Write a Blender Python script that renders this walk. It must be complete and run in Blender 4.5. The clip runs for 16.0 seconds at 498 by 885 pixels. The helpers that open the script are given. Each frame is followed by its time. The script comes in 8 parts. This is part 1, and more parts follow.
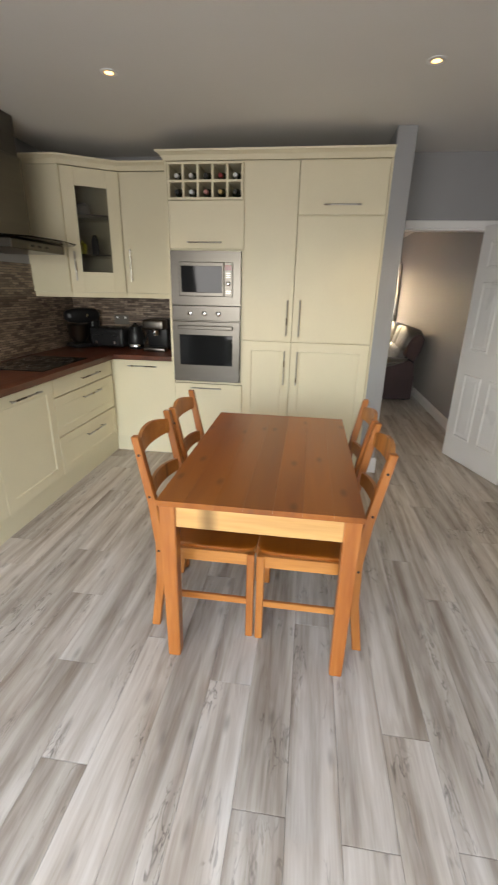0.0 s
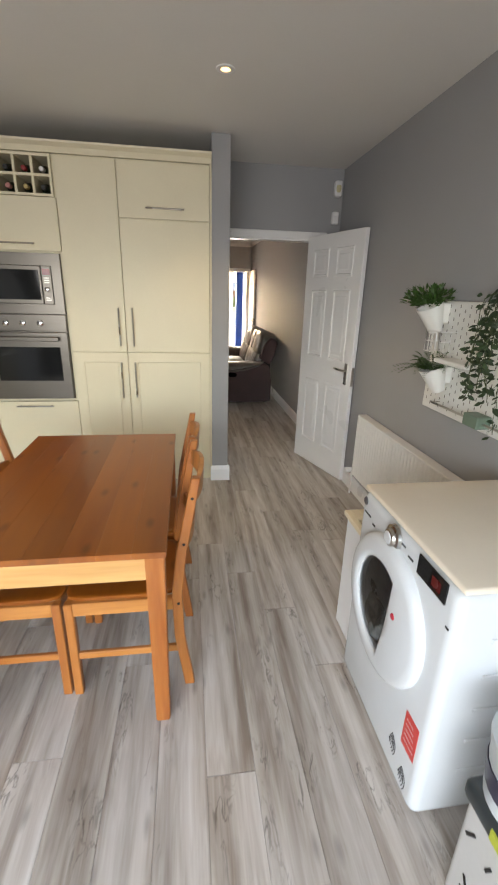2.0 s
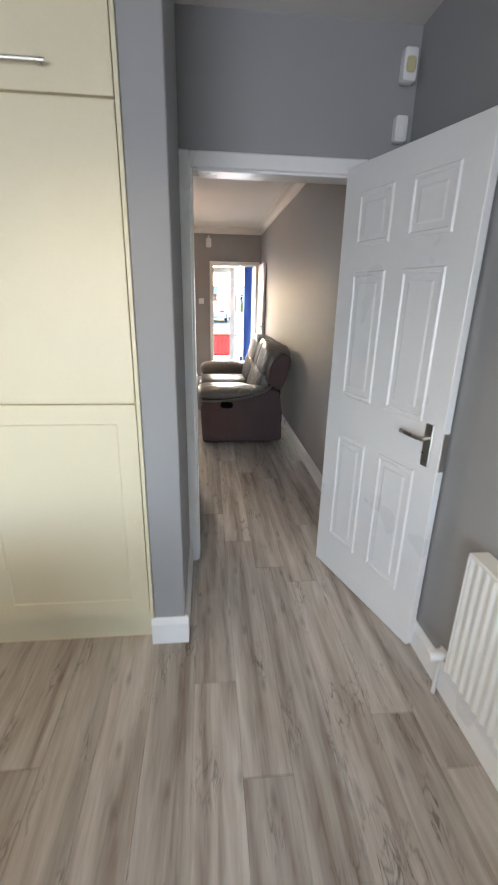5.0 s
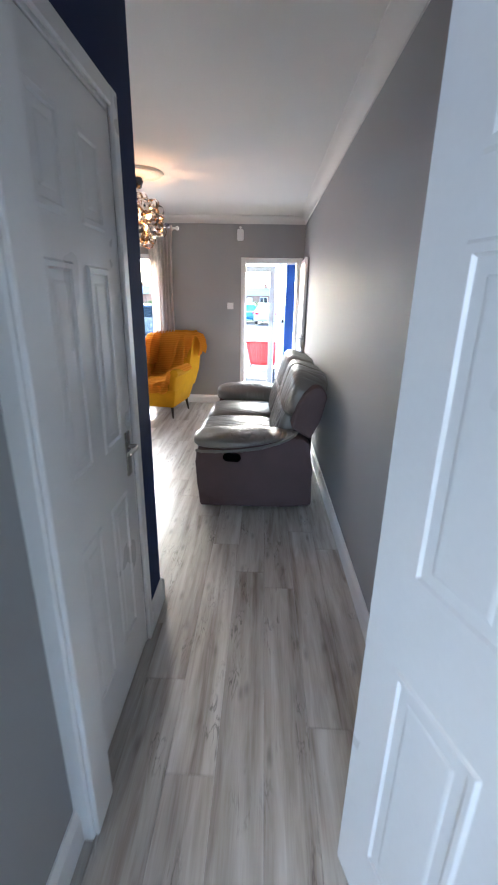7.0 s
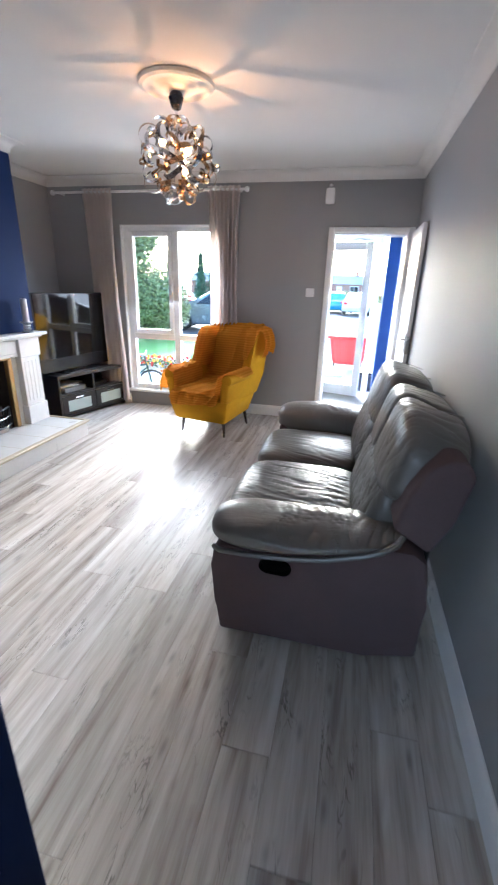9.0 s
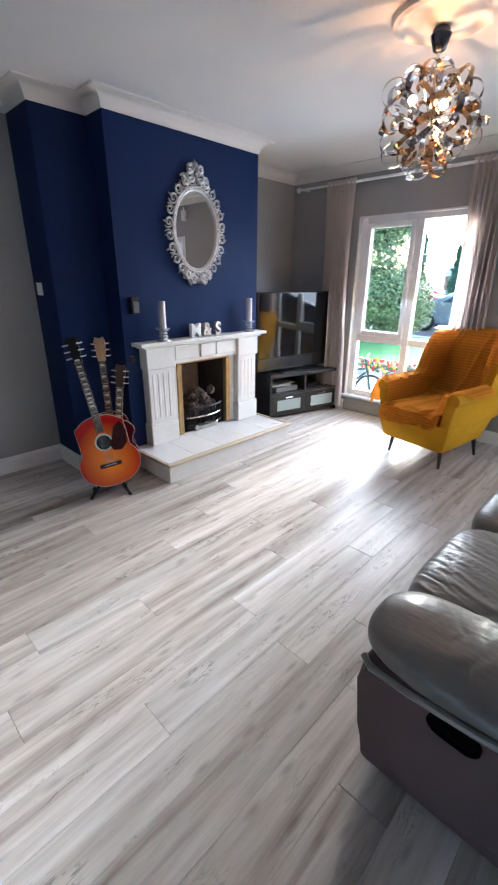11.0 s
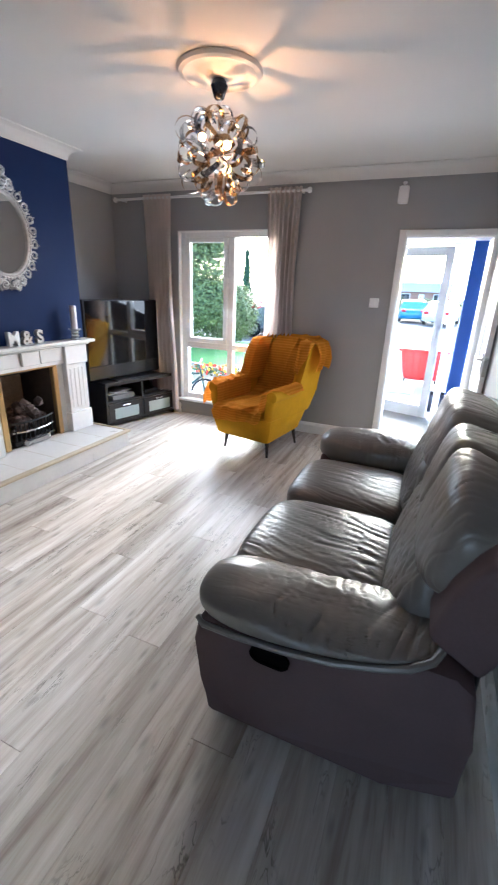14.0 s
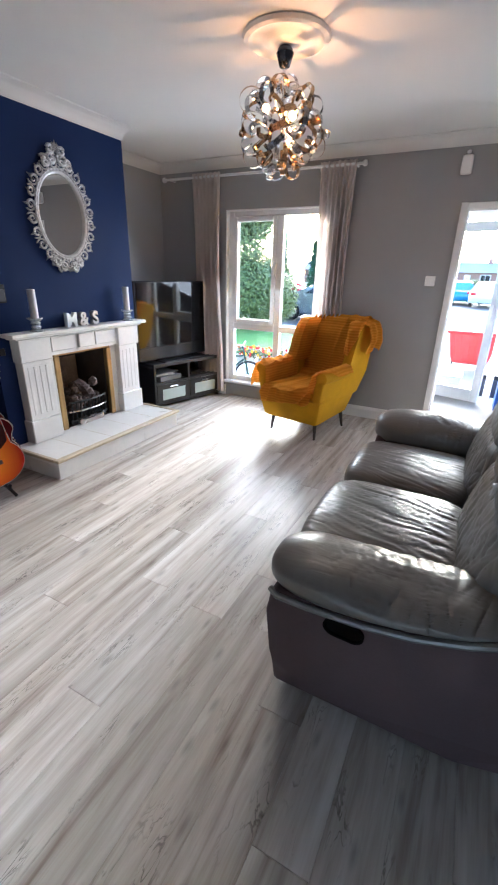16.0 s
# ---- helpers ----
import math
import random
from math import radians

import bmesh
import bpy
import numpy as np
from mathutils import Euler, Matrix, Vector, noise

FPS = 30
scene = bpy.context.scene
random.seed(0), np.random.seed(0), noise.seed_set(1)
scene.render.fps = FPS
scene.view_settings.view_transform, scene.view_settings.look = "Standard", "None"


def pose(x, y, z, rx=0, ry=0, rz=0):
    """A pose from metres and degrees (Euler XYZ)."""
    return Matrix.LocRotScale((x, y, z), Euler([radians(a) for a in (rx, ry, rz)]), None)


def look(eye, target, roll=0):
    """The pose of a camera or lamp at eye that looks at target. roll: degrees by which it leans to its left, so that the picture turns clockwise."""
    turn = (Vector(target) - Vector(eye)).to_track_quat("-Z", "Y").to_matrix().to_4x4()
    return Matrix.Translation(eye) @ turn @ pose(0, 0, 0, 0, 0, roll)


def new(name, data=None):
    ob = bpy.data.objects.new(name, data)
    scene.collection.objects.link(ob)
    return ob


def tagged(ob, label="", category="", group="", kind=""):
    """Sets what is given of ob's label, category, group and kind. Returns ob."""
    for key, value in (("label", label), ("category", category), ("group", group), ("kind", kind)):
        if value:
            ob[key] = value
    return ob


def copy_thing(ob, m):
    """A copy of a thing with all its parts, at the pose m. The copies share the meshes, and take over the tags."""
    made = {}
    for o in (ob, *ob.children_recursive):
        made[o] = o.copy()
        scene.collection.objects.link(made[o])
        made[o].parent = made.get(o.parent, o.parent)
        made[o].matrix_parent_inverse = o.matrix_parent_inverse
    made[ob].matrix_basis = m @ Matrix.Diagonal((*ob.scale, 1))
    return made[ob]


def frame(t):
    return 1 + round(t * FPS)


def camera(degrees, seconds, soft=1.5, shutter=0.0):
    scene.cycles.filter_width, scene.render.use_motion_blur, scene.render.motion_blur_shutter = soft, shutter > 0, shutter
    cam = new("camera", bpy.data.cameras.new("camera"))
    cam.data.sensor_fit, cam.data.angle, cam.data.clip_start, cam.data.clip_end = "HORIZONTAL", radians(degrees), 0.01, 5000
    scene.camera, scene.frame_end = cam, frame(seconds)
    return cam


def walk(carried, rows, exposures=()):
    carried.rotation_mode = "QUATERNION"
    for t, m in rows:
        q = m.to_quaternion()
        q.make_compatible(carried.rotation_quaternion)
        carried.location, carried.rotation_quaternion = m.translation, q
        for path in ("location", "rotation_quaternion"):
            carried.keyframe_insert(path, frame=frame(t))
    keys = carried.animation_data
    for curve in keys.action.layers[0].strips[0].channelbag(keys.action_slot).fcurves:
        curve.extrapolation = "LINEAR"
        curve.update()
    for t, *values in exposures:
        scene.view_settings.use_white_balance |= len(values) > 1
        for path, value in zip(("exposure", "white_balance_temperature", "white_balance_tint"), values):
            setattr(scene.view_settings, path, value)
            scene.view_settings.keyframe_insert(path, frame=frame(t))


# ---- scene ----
cam = camera(61.5, 16.0, soft=2.0, shutter=0.4)
PATH = [
    (0, (0.091, 0.109, 1.464), (-0.155, 1.971, 0.776), 1.3),
    (0.5, (0.141, 0.114, 1.47), (0.117, 1.992, 0.782), 1.6),
    (1, (0.208, 0.116, 1.48), (0.341, 1.992, 0.8), 1.7),
    (1.5, (0.295, 0.158, 1.488), (0.508, 2.03, 0.817), 1.6),
    (2, (0.41, 0.26, 1.504), (0.688, 2.126, 0.839), 1.7),
    (2.5, (0.454, 0.458, 1.468), (0.778, 2.324, 0.826), 1.8),
    (3, (0.488, 0.725, 1.5), (0.851, 2.586, 0.864), 2.0),
    (3.5, (0.581, 1.025, 1.46), (0.911, 2.898, 0.842), 1.6),
    (4, (0.694, 1.334, 1.454), (0.988, 3.21, 0.824), 1.5),
    (4.5, (0.754, 1.703, 1.427), (0.999, 3.583, 0.79), 1.2),
    (5, (0.831, 2.057, 1.436), (1.024, 3.939, 0.788), 1.2),
    (7.5, (1.236, 3.737, 1.483), (1.145, 5.628, 0.837), 1.4),
    (8, (1.193, 4.095, 1.486), (1.067, 5.978, 0.822), 2.0),
    (8.5, (1.184, 4.441, 1.451), (0.937, 6.307, 0.774), 1.9),
    (9, (1.198, 4.781, 1.438), (0.785, 6.609, 0.738), 1.7),
    (9.5, (1.17, 5.032, 1.428), (0.492, 6.76, 0.685), 1.2),
    (10, (1.131, 5.218, 1.425), (0.167, 6.798, 0.667), 0.5),
    (12.5, (1.142, 5.293, 1.467), (-0.273, 6.522, 0.771), 1.4),
    (13, (1.185, 5.29, 1.457), (0.004, 6.751, 0.772), 1.7),
    (13.5, (1.241, 5.238, 1.447), (0.319, 6.879, 0.771), 2.2),
    (14, (1.301, 5.19, 1.462), (0.582, 6.927, 0.778), 2.2),
    (14.5, (1.308, 5.163, 1.453), (0.671, 6.928, 0.76), 2.2),
    (15, (1.27, 5.145, 1.438), (0.589, 6.887, 0.728), 1.8),
    (15.5, (1.219, 5.121, 1.439), (0.449, 6.813, 0.702), 1.6),
    (16, (1.186, 5.118, 1.428), (0.34, 6.765, 0.674), 1.5),
]
EXPOSURES = [(0, 3.42, 7250, 12), (3.0, 3.58, 6850, 12), (4, 3.76, 6500, 12), (5, 3.84, 6200, 11), (7.5, 4.2, 5100, 8), (8.2, 4.12, 5100, 8), (9, 3.9, 5000, 8), (10, 3.84, 5000, 8), (12.5, 3.98, 5050, 8), (14, 3.83, 5100, 8), (16, 3.78, 5100, 8)]
walk(cam, [(t, look(eye, target, roll)) for t, eye, target, roll in PATH], exposures=EXPOSURES)

# ---- world and light ----
world = bpy.data.worlds.new("world")
scene.world = world
world.use_nodes = True
wn = world.node_tree.nodes
sky = wn.new("ShaderNodeTexSky")
sky.sky_type, sky.sun_disc = "NISHITA", False
sky.sun_elevation, sky.sun_rotation = radians(21.5), radians(-10.5)
sky.air_density, sky.dust_density = 1.0, 3.0
world.node_tree.links.new(sky.outputs[0], wn["Background"].inputs[0])
wn["Background"].inputs[1].default_value = 0.15


def lamp(name, kind, energy, color, m, **more):
    data = bpy.data.lights.new(name, kind)
    data.energy, data.color = energy, color
    for key, value in more.items():
        if key == "size":
            data.shape, data.size, data.size_y = "RECTANGLE", value[0], value[1]
        elif key == "angle":
            data.angle = value
        elif key == "soft":
            data.shadow_soft_size = value
        elif key == "spread":
            data.spread = value
        elif key == "spot":
            data.spot_size, data.spot_blend = value, 0.6
    ob = new(name, data)
    ob.matrix_world = m
    return ob


lamp("sun", "SUN", 0.26, (1.0, 0.99, 0.97), look((-1.85, 15.7, 4.0), (0, 5.7, 0)), angle=radians(7.0))
lamp("front_window_light", "AREA", 2.9, (1.0, 0.97, 0.92), look((-0.815, 9.66, 1.12), (-0.6, 8.0, 0.1)), size=(1.08, 1.72))
lamp("front_door_light", "AREA", 1.2, (1.0, 0.97, 0.92), look((1.265, 9.72, 1.0), (1.1, 8.0, 0.1)), size=(0.6, 1.85))
lamp("garden_window_light", "AREA", 10.0, (0.92, 0.95, 1.0), look((-0.75, -1.45, 1.2), (-0.45, 0.6, -0.5)), size=(2.6, 1.9), spread=radians(160))
for dx, dy in ((-1.03, 2.69), (0.61, 2.71)):
    lamp("downlight_beam", "SPOT", 2.2, (1.0, 0.74, 0.46), look((dx, dy, 2.49), (dx, dy, 0)), spot=radians(110), soft=0.03)
lamp("bulb_light", "POINT", 0.6, (1.0, 0.46, 0.18), pose(0.15, 7.58, 2.17), soft=0.008)
lamp("bulb_light", "POINT", 0.48, (1.0, 0.46, 0.18), pose(0.02, 7.53, 2.2), soft=0.008)


# ---- materials ----
def tree(name):
    m = bpy.data.materials.new(name)
    m.use_nodes = True
    n = m.node_tree.nodes
    return m, n, m.node_tree.links, n["Principled BSDF"]


def surface(name, color, rough=0.5, metal=0.0, vary=0.12, scale=6.0, fine=90.0, bump=0.05, stretch=(1, 1, 1), spread=0.1, coat=0.0, island=0.0):
    """A material with two scales of variation in colour and gloss, and fine relief."""
    m, n, l, b = tree(name)
    co, mp = n.new("ShaderNodeTexCoord"), n.new("ShaderNodeMapping")
    mp.inputs["Scale"].default_value = stretch
    l.new(co.outputs["Object"], mp.inputs[0])
    big, small = n.new("ShaderNodeTexNoise"), n.new("ShaderNodeTexNoise")
    big.inputs["Scale"].default_value, small.inputs["Scale"].default_value = scale, fine
    big.inputs["Detail"].default_value, small.inputs["Detail"].default_value = 3, 2
    l.new(mp.outputs[0], big.inputs[0]), l.new(mp.outputs[0], small.inputs[0])
    add = n.new("ShaderNodeMath")
    add.operation = "ADD"
    l.new(big.outputs[0], add.inputs[0])
    half = n.new("ShaderNodeMath")
    half.operation, half.inputs[1].default_value = "MULTIPLY", 0.5
    l.new(small.outputs[0], half.inputs[0])
    l.new(half.outputs[0], add.inputs[1])
    ramp = n.new("ShaderNodeMapRange")
    ramp.clamp = False
    ramp.inputs["From Min"].default_value, ramp.inputs["From Max"].default_value = 0.4, 1.1
    ramp.inputs["To Min"].default_value, ramp.inputs["To Max"].default_value = 1 - vary, 1 + vary
    l.new(add.outputs[0], ramp.inputs[0])
    hsv = n.new("ShaderNodeHueSaturation")
    hsv.inputs["Color"].default_value = (*color, 1)
    value = ramp.outputs[0]
    if island:
        geo, mr, mul = n.new("ShaderNodeNewGeometry"), n.new("ShaderNodeMapRange"), n.new("ShaderNodeMath")
        mr.inputs["To Min"].default_value, mr.inputs["To Max"].default_value = 1 - island, 1 + island
        mul.operation = "MULTIPLY"
        l.new(geo.outputs["Random Per Island"], mr.inputs[0])
        l.new(mr.outputs[0], mul.inputs[0]), l.new(value, mul.inputs[1])
        value = mul.outputs[0]
    l.new(value, hsv.inputs["Value"])
    l.new(hsv.outputs[0], b.inputs["Base Color"])
    rr = n.new("ShaderNodeMapRange")
    rr.inputs["To Min"].default_value, rr.inputs["To Max"].default_value = max(rough - spread, 0.03), min(rough + spread, 1)
    l.new(big.outputs[0], rr.inputs[0])
    l.new(rr.outputs[0], b.inputs["Roughness"])
    b.inputs["Metallic"].default_value = metal
    b.inputs["Coat Weight"].default_value = coat
    if bump:
        bp = n.new("ShaderNodeBump")
        bp.inputs["Strength"].default_value, bp.inputs["Distance"].default_value = bump, 0.004
        l.new(add.outputs[0], bp.inputs["Height"])
        l.new(bp.outputs[0], b.inputs["Normal"])
    return m


def glow(name, color, strength):
    m, n, l, b = tree(name)
    b.inputs["Base Color"].default_value = (*color, 1)
    b.inputs["Emission Color"].default_value = (*color, 1)
    b.inputs["Emission Strength"].default_value = strength
    return m


def glass(name, color=(1, 1, 1), rough=0.0):
    """Thin clear pane: mostly see-through, with a mirror gloss that grows at grazing angles."""
    m, n, l, b = tree(name)
    n.remove(b)
    tr, gl, mx, fr = n.new("ShaderNodeBsdfTransparent"), n.new("ShaderNodeBsdfGlossy"), n.new("ShaderNodeMixShader"), n.new("ShaderNodeFresnel")
    tr.inputs[0].default_value, gl.inputs["Roughness"].default_value = (*color, 1), rough
    fr.inputs[0].default_value = 1.45
    l.new(fr.outputs[0], mx.inputs[0]), l.new(tr.outputs[0], mx.inputs[1]), l.new(gl.outputs[0], mx.inputs[2])
    l.new(mx.outputs[0], n["Material Output"].inputs[0])
    return m


def wood(name, dark, light, rough, knots, along="Y", rand=0.0, coat=0.0, ring=1.0, lo=0.42, hi=0.86):
    """Grained wood: streaks along one axis, with darker knots."""
    m, n, l, b = tree(name)
    co, mp = n.new("ShaderNodeTexCoord"), n.new("ShaderNodeMapping")
    info, off = n.new("ShaderNodeObjectInfo"), n.new("ShaderNodeVectorMath")
    off.operation = "MULTIPLY"
    cm = n.new("ShaderNodeCombineXYZ")
    for k in range(3):
        l.new(info.outputs["Random"], cm.inputs[k])
    off.inputs[1].default_value = (37, 53, 11)
    l.new(cm.outputs[0], off.inputs[0])
    sc = {"X": (0.09, 1, 1), "Y": (1, 0.09, 1), "Z": (1, 1, 0.09)}[along]
    mp.inputs["Scale"].default_value = [v * 9 * ring for v in sc]
    l.new(co.outputs["Object"], mp.inputs[0])
    ad = n.new("ShaderNodeVectorMath")
    l.new(mp.outputs[0], ad.inputs[0]), l.new(off.outputs[0], ad.inputs[1])
    big, fine, kn = n.new("ShaderNodeTexNoise"), n.new("ShaderNodeTexNoise"), n.new("ShaderNodeTexVoronoi")
    big.inputs["Scale"].default_value, big.inputs["Detail"].default_value, big.inputs["Distortion"].default_value = 1.0, 4, 0.7
    fine.inputs["Scale"].default_value, fine.inputs["Detail"].default_value = 9.0, 3
    l.new(ad.outputs[0], big.inputs[0]), l.new(ad.outputs[0], fine.inputs[0])
    mk = n.new("ShaderNodeMapping")
    mk.inputs["Scale"].default_value = {"X": (2.6, 6.0, 0.0), "Y": (6.0, 2.6, 0.0), "Z": (6.0, 0.0, 2.6)}[along]
    l.new(co.outputs["Object"], mk.inputs[0])
    ak = n.new("ShaderNodeVectorMath")
    l.new(mk.outputs[0], ak.inputs[0]), l.new(off.outputs[0], ak.inputs[1])
    l.new(ak.outputs[0], kn.inputs[0])
    kn.inputs["Scale"].default_value = 1.0
    kn.voronoi_dimensions = "3D" if along == "Z" else "2D"
    mixv = n.new("ShaderNodeMath")
    mixv.operation, mixv.inputs[1].default_value = "MULTIPLY_ADD", 0.35
    l.new(fine.outputs[0], mixv.inputs[0]), l.new(big.outputs[0], mixv.inputs[2])
    ramp = n.new("ShaderNodeValToRGB")
    ramp.color_ramp.elements[0].position, ramp.color_ramp.elements[0].color = lo, (*dark, 1)
    ramp.color_ramp.elements[1].position, ramp.color_ramp.elements[1].color = hi, (*light, 1)
    l.new(mixv.outputs[0], ramp.inputs[0])
    kr = n.new("ShaderNodeMapRange")
    kr.inputs["From Min"].default_value, kr.inputs["From Max"].default_value = 0.03, 0.12
    kr.inputs["To Min"].default_value, kr.inputs["To Max"].default_value = 1 - knots, 1
    l.new(kn.outputs["Distance"], kr.inputs[0])
    rr = n.new("ShaderNodeMapRange")
    rr.inputs["To Min"].default_value, rr.inputs["To Max"].default_value = 1 - rand, 1 + rand
    l.new(info.outputs["Random"], rr.inputs[0])
    mu = n.new("ShaderNodeMath")
    mu.operation = "MULTIPLY"
    l.new(kr.outputs[0], mu.inputs[0]), l.new(rr.outputs[0], mu.inputs[1])
    hsv = n.new("ShaderNodeHueSaturation")
    l.new(ramp.outputs[0], hsv.inputs["Color"]), l.new(mu.outputs[0], hsv.inputs["Value"])
    l.new(hsv.outputs[0], b.inputs["Base Color"])
    ro = n.new("ShaderNodeMapRange")
    ro.inputs["To Min"].default_value, ro.inputs["To Max"].default_value = rough - 0.07, rough + 0.1
    l.new(fine.outputs[0], ro.inputs[0]), l.new(ro.outputs[0], b.inputs["Roughness"])
    b.inputs["Coat Weight"].default_value = coat
    bp = n.new("ShaderNodeBump")
    bp.inputs["Strength"].default_value, bp.inputs["Distance"].default_value = 0.03, 0.001
    l.new(mixv.outputs[0], bp.inputs["Height"]), l.new(bp.outputs[0], b.inputs["Normal"])
    return m


def laminate(name):
    """Washed-oak laminate: broad pale and smoky bands, fine grain, short dark checks and knots."""
    m, n, l, b = tree(name)
    co, info, cm, off, ad = n.new("ShaderNodeTexCoord"), n.new("ShaderNodeObjectInfo"), n.new("ShaderNodeCombineXYZ"), n.new("ShaderNodeVectorMath"), n.new("ShaderNodeVectorMath")
    off.operation, off.inputs[1].default_value = "MULTIPLY", (17, 41, 9)
    for k in range(3):
        l.new(info.outputs["Random"], cm.inputs[k])
    l.new(cm.outputs[0], off.inputs[0]), l.new(co.outputs["Object"], ad.inputs[0]), l.new(off.outputs[0], ad.inputs[1])

    def streak(sx, sy, detail, distort=0.0, kind="ShaderNodeTexNoise"):
        mp, tx = n.new("ShaderNodeMapping"), n.new(kind)
        mp.inputs["Scale"].default_value = (sx, sy, 1)
        tx.inputs["Scale"].default_value = 1.0
        if kind == "ShaderNodeTexNoise":
            tx.inputs["Detail"].default_value, tx.inputs["Distortion"].default_value = detail, distort
        else:
            tx.voronoi_dimensions = "2D"
        l.new(ad.outputs[0], mp.inputs[0]), l.new(mp.outputs[0], tx.inputs[0])
        return tx.outputs["Distance"] if kind != "ShaderNodeTexNoise" else tx.outputs[0]

    def calc(op, a, c, d=None):
        x = n.new("ShaderNodeMath")
        x.operation = op
        for k, v in enumerate((a, c, d)):
            if v is None:
                continue
            if isinstance(v, bpy.types.NodeSocket):
                l.new(v, x.inputs[k])
            else:
                x.inputs[k].default_value = v
        return x.outputs[0]

    def ranged(v, a, c, lo, hi):
        x = n.new("ShaderNodeMapRange")
        for k, w in zip(("From Min", "From Max", "To Min", "To Max"), (a, c, lo, hi)):
            x.inputs[k].default_value = w
        l.new(v, x.inputs[0])
        return x.outputs[0]

    broad, mid, grain = streak(13, 0.7, 2.0, 0.6), streak(34, 3.6, 3.0, 1.0), streak(190, 7, 2.0)
    tone = calc("MULTIPLY_ADD", mid, 0.34, calc("MULTIPLY_ADD", grain, 0.16, calc("MULTIPLY_ADD", broad, 0.9, 0.07)))
    ramp = n.new("ShaderNodeValToRGB")
    e = ramp.color_ramp.elements
    e[0].position, e[0].color = 0.52, (0.235, 0.195, 0.162, 1)
    e[1].position, e[1].color = 1.0, (0.62, 0.598, 0.57, 1)
    x = e.new(0.76)
    x.color = (0.44, 0.403, 0.365, 1)
    l.new(tone, ramp.inputs[0])
    check = calc("ABSOLUTE", calc("SUBTRACT", streak(34, 7, 3.0, 1.0), 0.5), 0.0)
    mask = ranged(streak(11, 3.0, 2.0), 0.55, 0.68, 0.0, 1.0)
    crack = calc("MULTIPLY", ranged(check, 0.004, 0.035, 0.55, 0.0), mask)
    knot = ranged(streak(7, 2.1, 0, 0, "ShaderNodeTexVoronoi"), 0.02, 0.1, 0.3, 0.0)
    dark = calc("SUBTRACT", 1.0, calc("MAXIMUM", crack, knot))
    val = calc("MULTIPLY", dark, ranged(info.outputs["Random"], 0, 1, 0.88, 1.1))
    hsv = n.new("ShaderNodeHueSaturation")
    l.new(ramp.outputs[0], hsv.inputs["Color"]), l.new(val, hsv.inputs["Value"]), l.new(hsv.outputs[0], b.inputs["Base Color"])
    l.new(ranged(mid, 0.2, 0.8, 0.28, 0.42), b.inputs["Roughness"])
    b.inputs["Specular IOR Level"].default_value = 0.22
    bp = n.new("ShaderNodeBump")
    bp.inputs["Strength"].default_value, bp.inputs["Distance"].default_value = 0.1, 0.0015
    l.new(tone, bp.inputs["Height"]), l.new(bp.outputs[0], b.inputs["Normal"])
    return m


def cloth(name, color, shine=0.35, fine=260):
    """Woven cloth that lets part of the light through."""
    m = surface(name, color, 0.9, vary=0.08, scale=4, fine=fine, bump=0.15)
    n, l = m.node_tree.nodes, m.node_tree.links
    b, tl, mx = n["Principled BSDF"], n.new("ShaderNodeBsdfTranslucent"), n.new("ShaderNodeMixShader")
    tl.inputs[0].default_value = (*color, 1)
    mx.inputs[0].default_value = shine
    l.new(b.outputs[0], mx.inputs[1]), l.new(tl.outputs[0], mx.inputs[2])
    l.new(mx.outputs[0], n["Material Output"].inputs[0])
    return m


def leather(name, color):
    """Soft upholstery leather with a fine grain and faint long wrinkles."""
    m = surface(name, color, 0.36, vary=0.1, scale=9, fine=220, bump=0.012, spread=0.08)
    n, l = m.node_tree.nodes, m.node_tree.links
    b, co = n["Principled BSDF"], n.new("ShaderNodeTexCoord")
    cr, bp, wp = n.new("ShaderNodeTexNoise"), n.new("ShaderNodeBump"), n.new("ShaderNodeMapping")
    wp.inputs["Scale"].default_value = (0.7, 3.0, 1.0)
    cr.inputs["Scale"].default_value, cr.inputs["Detail"].default_value, cr.inputs["Distortion"].default_value = 14.0, 1.5, 0.6
    l.new(co.outputs["Object"], wp.inputs[0]), l.new(wp.outputs[0], cr.inputs[0])
    bp.inputs["Strength"].default_value, bp.inputs["Distance"].default_value = 0.25, 0.006
    old = b.inputs["Normal"].links[0].from_socket
    l.new(cr.outputs[0], bp.inputs["Height"]), l.new(old, bp.inputs["Normal"]), l.new(bp.outputs[0], b.inputs["Normal"])
    return m


